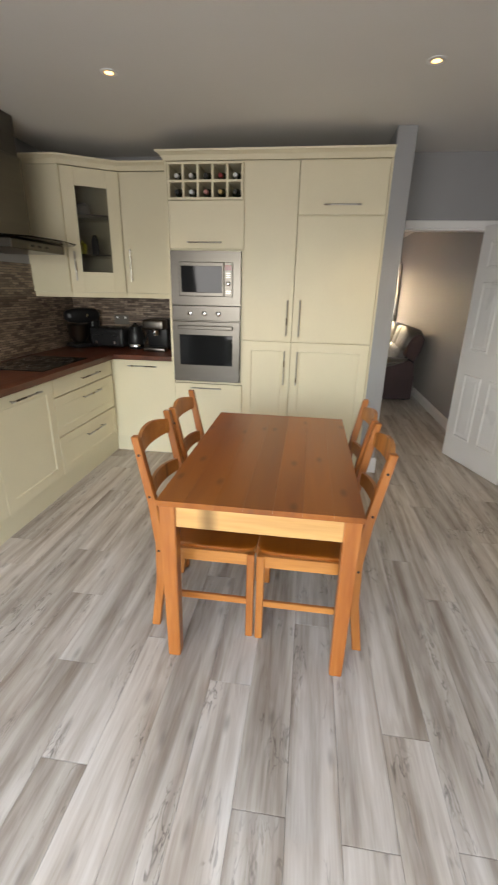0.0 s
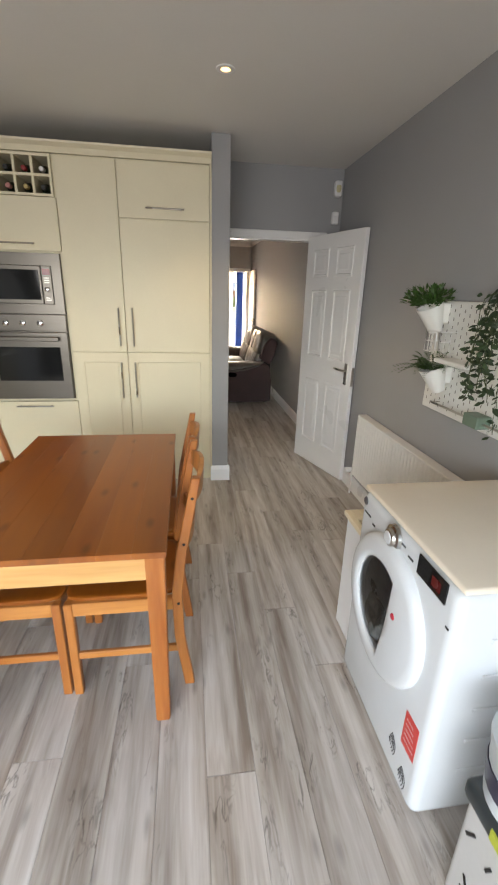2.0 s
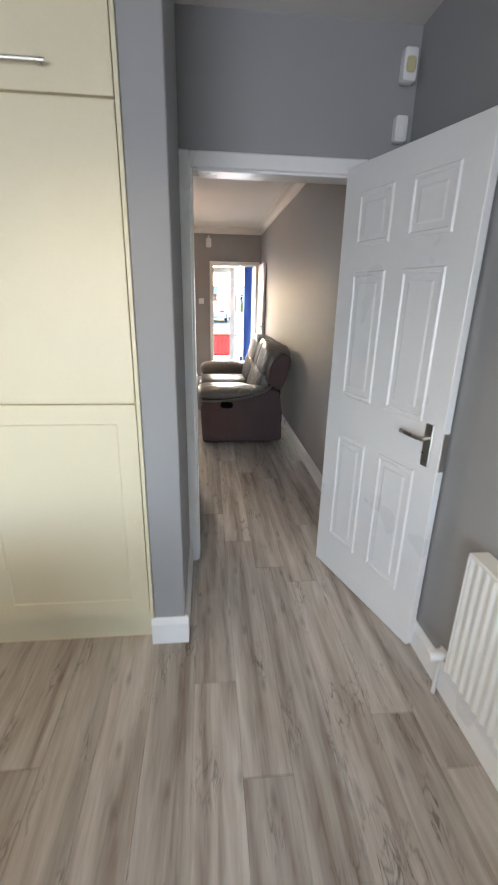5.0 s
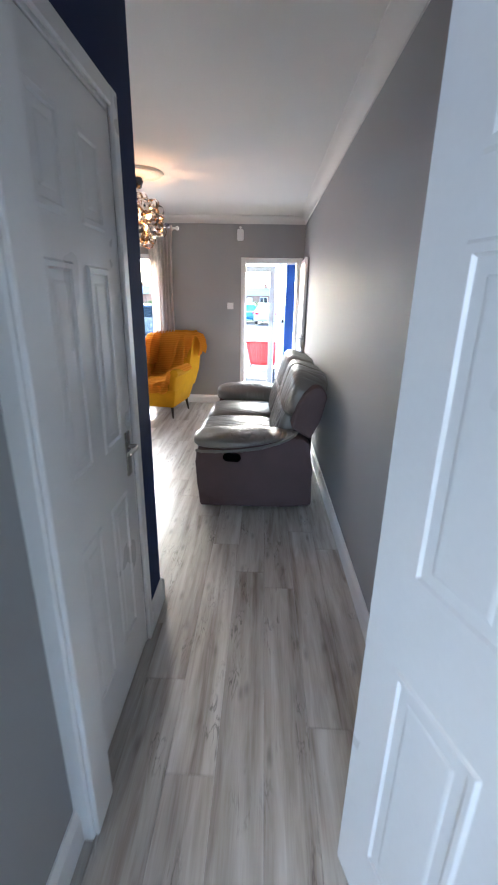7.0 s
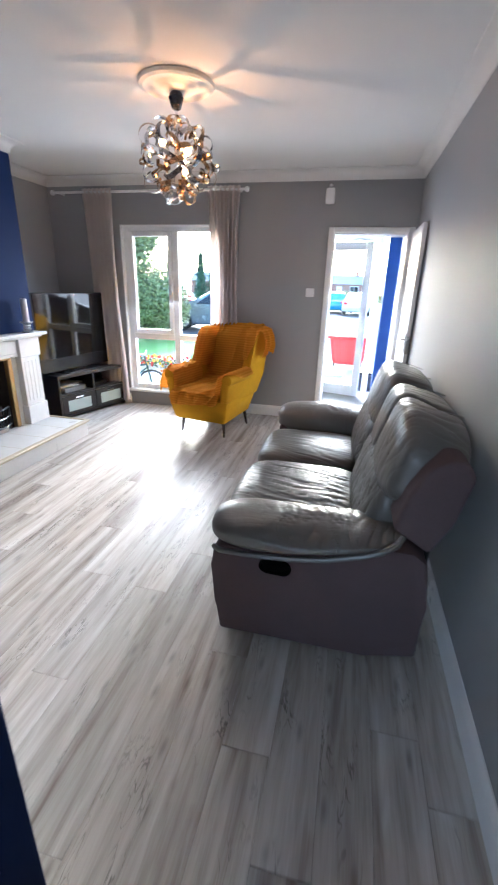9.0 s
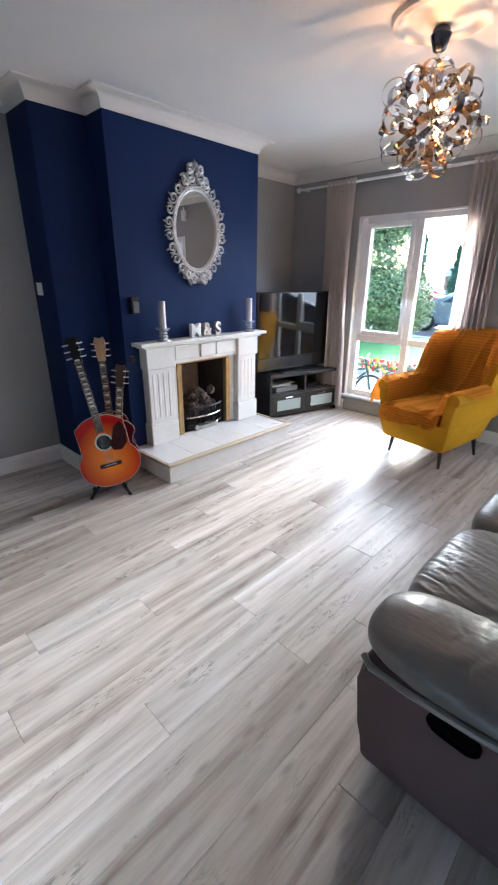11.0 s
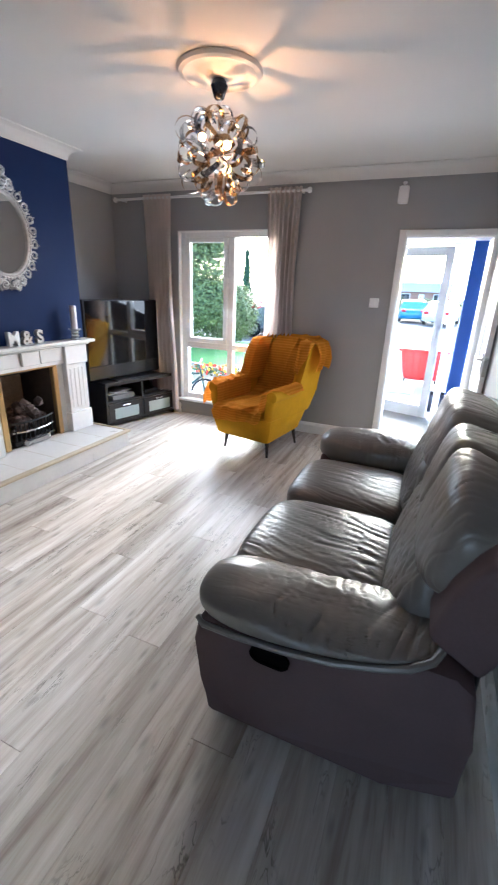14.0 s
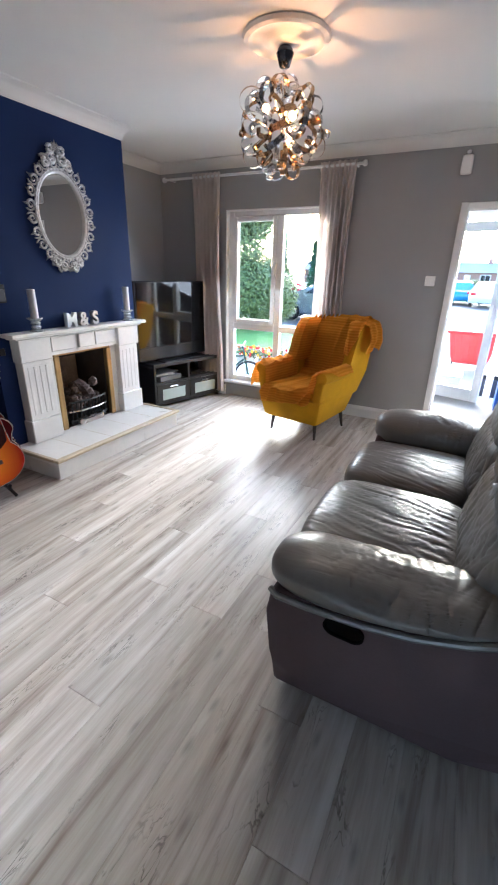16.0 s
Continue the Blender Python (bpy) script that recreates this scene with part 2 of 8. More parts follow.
def mosaic(name, axes):
    """Strips of split-stone mosaic in mixed browns, with dark joints."""
    m, n, l, b = tree(name)
    co, sep, cm = n.new("ShaderNodeTexCoord"), n.new("ShaderNodeSeparateXYZ"), n.new("ShaderNodeCombineXYZ")
    l.new(co.outputs["Object"], sep.inputs[0])
    l.new(sep.outputs[axes], cm.inputs[0]), l.new(sep.outputs["Z"], cm.inputs[1])
    br, nz = n.new("ShaderNodeTexBrick"), n.new("ShaderNodeTexNoise")
    br.inputs["Scale"].default_value, br.inputs["Brick Width"].default_value, br.inputs["Row Height"].default_value = 1.0, 0.075, 0.018
    br.inputs["Mortar Size"].default_value, br.inputs["Color1"].default_value, br.inputs["Color2"].default_value = 0.0016, (0.09, 0.055, 0.035, 1), (0.36, 0.27, 0.2, 1)
    br.inputs["Mortar"].default_value, br.inputs["Bias"].default_value = (0.05, 0.04, 0.03, 1), -0.1
    l.new(cm.outputs[0], br.inputs[0])
    nz.inputs["Scale"].default_value = 40
    l.new(co.outputs["Object"], nz.inputs[0])
    mx = n.new("ShaderNodeMix")
    mx.data_type, mx.blend_type = "RGBA", "OVERLAY"
    mx.inputs[0].default_value = 0.5
    l.new(br.outputs[0], mx.inputs[6]), l.new(nz.outputs[0], mx.inputs[7])
    l.new(mx.outputs[2], b.inputs["Base Color"])
    b.inputs["Roughness"].default_value = 0.35
    bp = n.new("ShaderNodeBump")
    bp.inputs["Strength"].default_value, bp.inputs["Distance"].default_value = 0.8, 0.004
    l.new(br.outputs[0], bp.inputs["Height"]), l.new(bp.outputs[0], b.inputs["Normal"])
    return m


GREY = surface("grey_wall_paint", (0.32, 0.322, 0.328), 0.66, vary=0.04, scale=2, fine=160, bump=0.06)
NAVY = surface("navy_wall_paint", (0.005, 0.018, 0.082), 0.75, vary=0.08, scale=2, fine=160, bump=0.06)
NAVY.node_tree.nodes["Principled BSDF"].inputs["Specular IOR Level"].default_value = 0.22
CEIL = surface("ceiling_paint", (0.7, 0.685, 0.66), 0.85, vary=0.03, scale=1.5, fine=130, bump=0.05)
WHITE = surface("white_gloss_paint", (0.8, 0.8, 0.8), 0.3, vary=0.03, scale=3, fine=70, bump=0.03)
PVC = surface("white_upvc", (0.82, 0.83, 0.84), 0.28, vary=0.03, scale=3, fine=60, bump=0.02)
CREAM = surface("cream_cabinet_paint", (0.735, 0.67, 0.485), 0.42, vary=0.035, scale=3, fine=110, bump=0.04)
PLANK = laminate("grey_laminate")
GROOVE = surface("plank_joint", (0.16, 0.15, 0.14), 0.7)
PINE_Y = wood("stained_pine_lengthwise", (0.165, 0.037, 0.004), (0.34, 0.105, 0.012), 0.3, 0.42, "Y", 0.13, 0.12, ring=0.4, lo=0.34, hi=0.92)
PINE_PALE = wood("pale_pine", (0.42, 0.19, 0.05), (0.66, 0.38, 0.14), 0.36, 0.6, "X", 0.1, 0.15, ring=0.7)
PINE_X = wood("stained_pine_crosswise", (0.3, 0.09, 0.016), (0.52, 0.22, 0.055), 0.33, 0.45, "X", 0.12, 0.2)
PINE_Z = wood("stained_pine_upright", (0.26, 0.07, 0.012), (0.46, 0.17, 0.038), 0.33, 0.45, "Z", 0.12, 0.2)
WORKTOP = wood("dark_oiled_worktop", (0.045, 0.011, 0.005), (0.15, 0.04, 0.016), 0.36, 0.2, "Y", 0.1, 0.05)
STEEL = surface("brushed_steel", (0.15, 0.138, 0.122), 0.3, 1.0, vary=0.06, scale=3, fine=60, spread=0.03, bump=0.004, stretch=(1, 1, 14))
NICKEL = surface("satin_nickel", (0.5, 0.48, 0.44), 0.28, 1.0, vary=0.05, bump=0.0)
CHROME = surface("polished_chrome", (0.75, 0.75, 0.76), 0.06, 1.0, vary=0.03, bump=0.0, spread=0.02)
BLACK = surface("black_plastic", (0.012, 0.012, 0.013), 0.3, vary=0.2, bump=0.02)
DARKGLASS = surface("dark_oven_glass", (0.01, 0.011, 0.012), 0.05, vary=0.05, bump=0.0, spread=0.02)
DARKGLASS.node_tree.nodes["Principled BSDF"].inputs["Specular IOR Level"].default_value = 0.34
BLACK.node_tree.nodes["Principled BSDF"].inputs["Specular IOR Level"].default_value = 0.28
ENAMEL = surface("white_appliance_enamel", (0.62, 0.65, 0.67), 0.22, vary=0.02, bump=0.015)
TILE_X = mosaic("mosaic_side", "Y")
TILE_Y = mosaic("mosaic_back", "X")
CLEAR = glass("window_glass", (0.97, 0.985, 0.98))
GLASSWARE = glass("crystal", (0.985, 0.99, 0.99), 0.02)


# ---- shapes ----
def box(bm, x0, y0, z0, x1, y1, z1, bevel=0.0, seg=1, m=None):
    made = bmesh.ops.create_cube(bm, size=1.0)["verts"]
    for v in made:
        v.co = Vector(((x0 + x1) / 2 + v.co.x * (x1 - x0), (y0 + y1) / 2 + v.co.y * (y1 - y0), (z0 + z1) / 2 + v.co.z * (z1 - z0)))
    if bevel:
        edges = list({e for v in made for e in v.link_edges})
        made = bmesh.ops.bevel(bm, geom=edges, offset=bevel, segments=seg, affect="EDGES", profile=0.5)["verts"]
    if m is not None:
        bmesh.ops.transform(bm, matrix=m, verts=list({v for v in made if v.is_valid}))
    return bm


def cube(x0, y0, z0, x1, y1, z1, bevel=0.0, seg=1):
    return box(bmesh.new(), x0, y0, z0, x1, y1, z1, bevel, seg)


def lathe(profile, steps=24, bm=None, m=None):
    """A turned body about z from rows of (radius, height)."""
    bm = bm or bmesh.new()
    rings = [[bm.verts.new((r * math.cos(2 * math.pi * k / steps), r * math.sin(2 * math.pi * k / steps), z)) for k in range(steps)] for r, z in profile]
    for a, c in zip(rings, rings[1:]):
        for k in range(steps):
            bm.faces.new((a[k], a[(k + 1) % steps], c[(k + 1) % steps], c[k]))
    for ring, flip in ((rings[0], True), (rings[-1], False)):
        bm.faces.new(ring[::-1] if flip else ring)
    if m is not None:
        bmesh.ops.transform(bm, matrix=m, verts=[v for ring in rings for v in ring])
    return bm


def tube(bm, points, radius, steps=8, flat=1.0, taper=None):
    """A round or flattened bar along points."""
    pts = [Vector(p) for p in points]
    rings = []
    up = Vector((0.03, 0.02, 1)).normalized()
    for k, p in enumerate(pts):
        d = (pts[min(k + 1, len(pts) - 1)] - pts[max(k - 1, 0)]).normalized()
        side = d.cross(up)
        side = side.normalized() if side.length > 0.05 else d.cross(Vector((1, 0, 0))).normalized()
        over = side.cross(d)
        r = radius * (taper[k] if taper else 1.0)
        rings.append([bm.verts.new(p + side * (r * math.cos(2 * math.pi * j / steps)) + over * (r * flat * math.sin(2 * math.pi * j / steps))) for j in range(steps)])
    for a, c in zip(rings, rings[1:]):
        for j in range(steps):
            bm.faces.new((a[j], a[(j + 1) % steps], c[(j + 1) % steps], c[j]))
    bm.faces.new(rings[0][::-1])
    bm.faces.new(rings[-1])
    return bm


def rod(p, q, r, steps=10):
    return tube(bmesh.new(), (p, q), r, steps)


def prism(outline, z0, z1, bevel=0.0, seg=1):
    """A plate with the outline in x and y between two heights."""
    bm = bmesh.new()
    low = [bm.verts.new((x, y, z0)) for x, y in outline]
    high = [bm.verts.new((x, y, z1)) for x, y in outline]
    bm.faces.new(low[::-1])
    bm.faces.new(high)
    for k in range(len(low)):
        j = (k + 1) % len(low)
        bm.faces.new((low[k], low[j], high[j], high[k]))
    if bevel:
        bmesh.ops.bevel(bm, geom=list(bm.edges), offset=bevel, segments=seg, affect="EDGES", profile=0.5)
    return bm


def turn(bm, m):
    bmesh.ops.transform(bm, matrix=m, verts=list(bm.verts))
    return bm


def cushion(x0, y0, z0, x1, y1, z1, power=3.2, cuts=18, ripple=0.0, freq=9.0, seed=0.0, sag=0.0, stretch=(1, 1, 1)):
    """A stuffed block: a rounded box with soft swelling and wrinkles."""
    bm = bmesh.new()
    bmesh.ops.create_cube(bm, size=2.0)
    bmesh.ops.subdivide_edges(bm, edges=list(bm.edges), cuts=cuts, use_grid_fill=True)
    c = Vector(((x0 + x1) / 2, (y0 + y1) / 2, (z0 + z1) / 2))
    h = Vector(((x1 - x0) / 2, (y1 - y0) / 2, (z1 - z0) / 2))
    for v in bm.verts:
        k = (abs(v.co.x) ** power + abs(v.co.y) ** power + abs(v.co.z) ** power) ** (1 / power)
        u = v.co / k
        p = Vector((c.x + u.x * h.x, c.y + u.y * h.y, c.z + u.z * h.z))
        if ripple:
            q = Vector((p.x * stretch[0], p.y * stretch[1], p.z * stretch[2])) * freq + Vector((seed, seed * 1.7, 0))
            w = noise.noise(q) + 0.5 * noise.noise(q * 2.3)
            n = Vector((u.x / h.x, u.y / h.y, u.z / h.z)).normalized()
            p += n * (ripple * w)
        if sag and u.z > 0:
            p.z -= sag * (1 - u.x * u.x) * (1 - u.y * u.y)
        v.co = p
    return bm


def part(name, bm, material, parent=None, label="", smooth=False, kind="", m=None):
    bmesh.ops.recalc_face_normals(bm, faces=list(bm.faces))
    me = bpy.data.meshes.new(name)
    bm.to_mesh(me)
    bm.free()
    me.materials.append(material)
    if smooth:
        me.polygons.foreach_set("use_smooth", [True] * len(me.polygons))
        me.set_sharp_from_angle(angle=radians(42))
    ob = new(name, me)
    if parent is not None:
        ob.parent = parent
    if m is not None:
        ob.matrix_basis = m
    return tagged(ob, label=label, kind=kind)


def thing(name, at, label, category, rz=0.0, group=""):
    ob = new(name)
    ob.empty_display_size = 0.1
    ob.matrix_basis = pose(*at, 0, 0, rz)
    return tagged(ob, label=label, category=category, group=group)


def built(name, bm, material, label, category, smooth=False, group=""):
    """A thing that is a single mesh."""
    return tagged(part(name, bm, material, smooth=smooth), label=label, category=category, group=group)


def setting(name, bm, material, label, smooth=False):
    return tagged(part(name, bm, material, smooth=smooth), label=label, category=name.split("_")[0], kind="structure")


# ---- large structure ----
CEILING, COVE = 2.51, 2.42
RIGHT, LEFT_K, LEFT_L = 1.73, -2.22, -2.30
BACK, DIVIDE, FRONT = -1.5, 4.155, 9.53

floor = setting("floor", cube(-2.6, -1.7, -0.12, 1.95, 9.56, -0.012), GROOVE, "grey wood-effect laminate floor in long planks")
setting("ceiling", cube(-2.6, -1.7, CEILING, 1.95, 9.8, CEILING + 0.12), CEIL, "plain off-white painted ceiling")
setting("wall_east", cube(RIGHT, -1.7, -0.1, RIGHT + 0.2, 9.78, CEILING), GREY, "mid-grey painted wall")
setting("wall_west_kitchen", cube(LEFT_K - 0.2, -1.7, -0.1, LEFT_K, DIVIDE, CEILING), GREY, "kitchen wall painted grey")

bm = bmesh.new()
box(bm, LEFT_K, BACK - 0.2, -0.1, -1.55, BACK, CEILING)
box(bm, 1.15, BACK - 0.2, -0.1, RIGHT, BACK, CEILING)
box(bm, -1.55, BACK - 0.2, 2.15, 1.15, BACK, CEILING)
setting("wall_south", bm, GREY, "grey wall round the garden opening")

bm = bmesh.new()
box(bm, LEFT_L - 0.2, DIVIDE, -0.1, 0.755, DIVIDE + 0.115, CEILING)
box(bm, 1.56, DIVIDE, -0.1, RIGHT, DIVIDE + 0.115, CEILING)
box(bm, 0.755, DIVIDE, 1.975, 1.56, DIVIDE + 0.115, CEILING)
setting("wall_divide", bm, GREY, "grey wall between kitchen and living room")
setting("pillar", cube(0.59, 3.55, 0, 0.72, DIVIDE, CEILING, 0.004), GREY, "narrow grey wall end beside the tall units")

bm = bmesh.new()
box(bm, 0.60, 4.89, -0.1, 0.72, 5.16, CEILING)
box(bm, 0.60, DIVIDE + 0.115, 2.03, 0.72, 4.89, CEILING)
setting("wall_passage", bm, NAVY, "navy painted end of the passage wall")
setting("wall_closet", cube(-0.2, DIVIDE + 0.115, -0.1, -0.1, 5.04, CEILING), GREY, "plain wall that closes the cupboard")
setting("wall_living_south", cube(LEFT_L - 0.2, 5.04, -0.1, 0.60, 5.16, CEILING), GREY, "grey wall at the back of the living room")
setting("wall_west_living", cube(LEFT_L - 0.2, 5.16, -0.1, LEFT_L, FRONT + 0.25, CEILING), GREY, "grey living room wall")
setting("pier", cube(LEFT_L, 6.53, -0.02, -1.95, 6.90, CEILING, 0.003), NAVY, "navy painted pier beside the chimney breast")

bm = bmesh.new()
box(bm, LEFT_L, 6.90, -0.02, -1.74, 7.32, CEILING)
box(bm, LEFT_L, 7.90, -0.02, -1.74, 8.325, CEILING)
box(bm, LEFT_L, 7.32, 0.80, -1.74, 7.90, CEILING)
setting("chimney_breast", bm, NAVY, "navy painted chimney breast")

WX0, WX1, WZ0, WZ1 = -1.43, -0.2, 0.17, 2.04
DX0, DX1, DZ1 = 0.93, 1.665, 1.97
bm = bmesh.new()
box(bm, LEFT_L, FRONT, -0.3, WX0, FRONT + 0.25, CEILING)
box(bm, WX0, FRONT, WZ1, WX1, FRONT + 0.25, CEILING)
box(bm, WX0, FRONT, -0.3, WX1, FRONT + 0.25, WZ0)
box(bm, WX1, FRONT, -0.3, DX0, FRONT + 0.25, CEILING)
box(bm, DX0, FRONT, DZ1, DX1, FRONT + 0.25, CEILING)
box(bm, DX1, FRONT, -0.3, RIGHT, FRONT + 0.25, CEILING)
setting("wall_north", bm, GREY, "grey front wall with window and door openings")


def cove(name, points, inside):
    """A plaster cove along a line of points; inside is the side to which it swells (+1 is to the left of the way)."""
    bm = bmesh.new()
    prof = [(0.0, COVE), (0.008, COVE)] + [(0.095 - 0.087 * math.cos(a), COVE + 0.002 + 0.08 * math.sin(a)) for a in [k * math.pi / 12 for k in range(1, 7)]] + [(0.098, CEILING + 0.002), (0.0, CEILING + 0.002)]
    pts = [Vector(p) for p in points]
    rings = []
    for k, p in enumerate(pts):
        a = (pts[k] - pts[k - 1]).normalized() if k else (pts[1] - pts[0]).normalized()
        c = (pts[k + 1] - pts[k]).normalized() if k + 1 < len(pts) else a
        na, nc = Vector((-a.y, a.x)) * inside, Vector((-c.y, c.x)) * inside
        mitre = (na + nc) / max(1 + na.dot(nc), 0.2)
        rings.append([bm.verts.new((p.x + mitre.x * d, p.y + mitre.y * d, z)) for d, z in prof])
    for a, c in zip(rings, rings[1:]):
        for j in range(len(prof)):
            i = (j + 1) % len(prof)
            bm.faces.new((a[j], a[i], c[i], c[j]))
    bm.faces.new(rings[0])
    bm.faces.new(rings[-1])
    return setting(name, bm, CEIL, "white plaster cove between wall and ceiling", smooth=True)


cove("trim_cove_west", [(LEFT_L, 5.16), (LEFT_L, 6.53), (-1.95, 6.53), (-1.95, 6.90), (-1.74, 6.90), (-1.74, 8.325), (LEFT_L, 8.325), (LEFT_L, FRONT), (RIGHT, FRONT), (RIGHT, 4.28)], -1)
cove("trim_cove_south", [(0.72, 4.28), (0.72, 5.16), (LEFT_L, 5.16)], -1)


def skirting(name, x0, y0, x1, y1, side, height=0.12, thick=0.016):
    """A skirting board along a wall line; side points into the room."""
    d = Vector((x1 - x0, y1 - y0)).normalized()
    n = Vector(side)
    bm = bmesh.new()
    prof = [(0, 0), (thick, 0), (thick, height - 0.03), (thick * 0.7, height - 0.015), (thick * 0.35, height), (0, height)]
    rings = [[bm.verts.new((p.x + n.x * t, p.y + n.y * t, z)) for t, z in prof] for p in (Vector((x0, y0)), Vector((x1, y1)))]
    for j in range(len(prof)):
        i = (j + 1) % len(prof)
        bm.faces.new((rings[0][j], rings[0][i], rings[1][i], rings[1][j]))
    bm.faces.new(rings[0])
    bm.faces.new(rings[1])
    return setting(name, bm, WHITE, "white painted skirting board")


skirting("baseboard_1", RIGHT, -1.4, RIGHT, DIVIDE, (-1, 0))
skirting("baseboard_2", RIGHT, 4.27, RIGHT, FRONT, (-1, 0))
skirting("baseboard_3", 0.578, 3.55, 0.7355, 3.55, (0, -1), 0.13)
skirting("baseboard_4", 0.72, 3.551, 0.72, DIVIDE, (1, 0), 0.13)
skirting("baseboard_5", 0.72, 4.95, 0.72, 5.176, (1, 0), 0.13)
skirting("baseboard_6", -0.35, 5.16, 0.736, 5.16, (0, 1), 0.13)
skirting("baseboard_7", LEFT_L, 5.17, LEFT_L, 6.53, (1, 0), 0.13)
skirting("baseboard_8", LEFT_L, 6.53, -1.934, 6.53, (0, -1), 0.13)
skirting("baseboard_9", -1.95, 6.514, -1.95, 6.90, (1, 0), 0.13)
skirting("baseboard_10", -0.2, FRONT, 0.875, FRONT, (0, -1), 0.12)
skirting("baseboard_11", LEFT_L, FRONT, WX0, FRONT, (0, -1), 0.12)
skirting("baseboard_12", LEFT_L, 8.33, LEFT_L, FRONT, (1, 0), 0.12)


def casing(name, axis, at, a0, a1, top, depth, width=0.065, out=0.016, side=-1):
    """A door frame: lining through the wall, and architrave on one face of it."""
    ob = thing(name, (0, 0, 0), "white painted door frame", "door frame")
    tagged(ob, kind="structure")

    def piece(nm, u0, v0, z0, u1, v1, z1, bev=0.003):
        bm = cube(u0, v0, z0, u1, v1, z1, bev) if axis == "y" else cube(v0, u0, z0, v1, u1, z1, bev)
        part(nm, bm, WHITE, ob)
    lo, hi = (at, at + depth)
    f0, f1 = (lo - out, lo + 0.002) if side < 0 else (hi - 0.002, hi + out)
    piece("lining", a0, lo, 0, a0 + 0.02, hi, top)
    piece("lining", a1 - 0.02, lo, 0, a1, hi, top)
    piece("lining", a0 + 0.02, lo, top - 0.02, a1 - 0.02, hi, top)
    piece("architrave", a0 - width + 0.01, f0, 0, a0 + 0.01, f1, top + width - 0.01, 0.005)
    piece("architrave", a1 - 0.01, f0, 0, a1 + width - 0.01, f1, top + width - 0.01, 0.005)
    piece("architrave", a0 + 0.01, f0 + 0.001, top - 0.01, a1 - 0.01, f1, top + width - 0.012, 0.005)
    return ob


frame_1 = casing("door_frame_1", "y", DIVIDE, 0.755, 1.56, 1.975, 0.115)
part("hinge_stile", cube(1.484, 4.142, 0, 1.549, 4.157, 1.975, 0.002), WHITE, frame_1)
casing("door_frame_2", "x", 0.60, 4.235, 4.90, 2.03, 0.12, width=0.055, side=1)
casing("door_frame_3", "y", FRONT, DX0, DX1, DZ1, 0.25, width=0.055)


def panel_door(name, at, rz, width, height, label, handle_z=0.98, flip=1):
    """Six-panel door hinged at its origin, leaf along +x, with lever handles."""
    ob = thing(name, at, label, "door", rz)
    tagged(ob, kind="structure")
    bm = cube(0.0, -0.018, 0.008, width, 0.018, height, 0.002)
    part("leaf", bm, WHITE, ob)
    st, mid = 0.105, width / 2
    rows = ((0.22, 0.80), (1.00, 1.56), (1.66, height - 0.11))
    for z0, z1 in rows:
        for x0, x1 in ((st, mid - 0.045), (mid + 0.045, width - st)):
            for s in (-1, 1):
                bm = bmesh.new()
                ring = []
                for inset, rise in ((0.0, 0.018), (0.006, 0.0235), (0.018, 0.0235), (0.03, 0.0115), (0.05, 0.0195), (0.055, 0.0205)):
                    ring.append([bm.verts.new((px, s * rise, pz)) for px, pz in ((x0 + inset, z0 + inset), (x1 - inset, z0 + inset), (x1 - inset, z1 - inset), (x0 + inset, z1 - inset))])
                for a, c in zip(ring, ring[1:]):
                    for j in range(4):
                        bm.faces.new((a[j], a[(j + 1) % 4], c[(j + 1) % 4], c[j]))
                bm.faces.new(ring[-1])
                part("panel", bm, WHITE, ob)
    for s in (-1, 1):
        hx = width - 0.06
        pl = part("handle_plate", cube(hx - 0.02, s * 0.018 if s > 0 else -0.026, handle_z - 0.085, hx + 0.02, 0.026 if s > 0 else -0.018, handle_z + 0.085, 0.003), NICKEL, ob, "satin metal handle plate")
        bm = tube(bmesh.new(), [(hx, s * 0.024, handle_z + 0.03), (hx, s * 0.055, handle_z + 0.03), (hx - 0.02, s * 0.06, handle_z + 0.03), (hx - 0.11, s * 0.058, handle_z + 0.034)], 0.009, 8)
        part("lever", bm, NICKEL, pl, "satin metal lever", smooth=True)
    part("latch_plate", cube(width - 0.002, -0.012, handle_z - 0.09, width + 0.003, 0.012, handle_z + 0.06), NICKEL, ob)
    return ob


panel_door("door_1", (1.472, 4.142, 0), -71.7, 0.735, 1.985, "white six-panel door standing open", 0.92)
panel_door("door_2", (0.70, 4.262, 0), 90, 0.625, 2.005, "white panelled cupboard door, closed", 0.93)
panel_door("door_3", (1.703, 9.505, 0), -90.2, 0.74, 1.96, "white front door open against the wall", 1.0)

# ---- kitchen units ----
def handle(parent, p, q, out):
    """A bar handle between two points, standing off along out."""
    a, c, o = Vector(p), Vector(q), Vector(out)
    d = (c - a).normalized() * 0.02
    bm = tube(bmesh.new(), (a + o * 0.028, c + o * 0.028), 0.006, 8)
    tube(bm, (a + d, a + d + o * 0.028), 0.0045, 6)
    tube(bm, (c - d, c - d + o * 0.028), 0.0045, 6)
    return part("handle", bm, NICKEL, parent, "brushed metal bar handle", smooth=True)


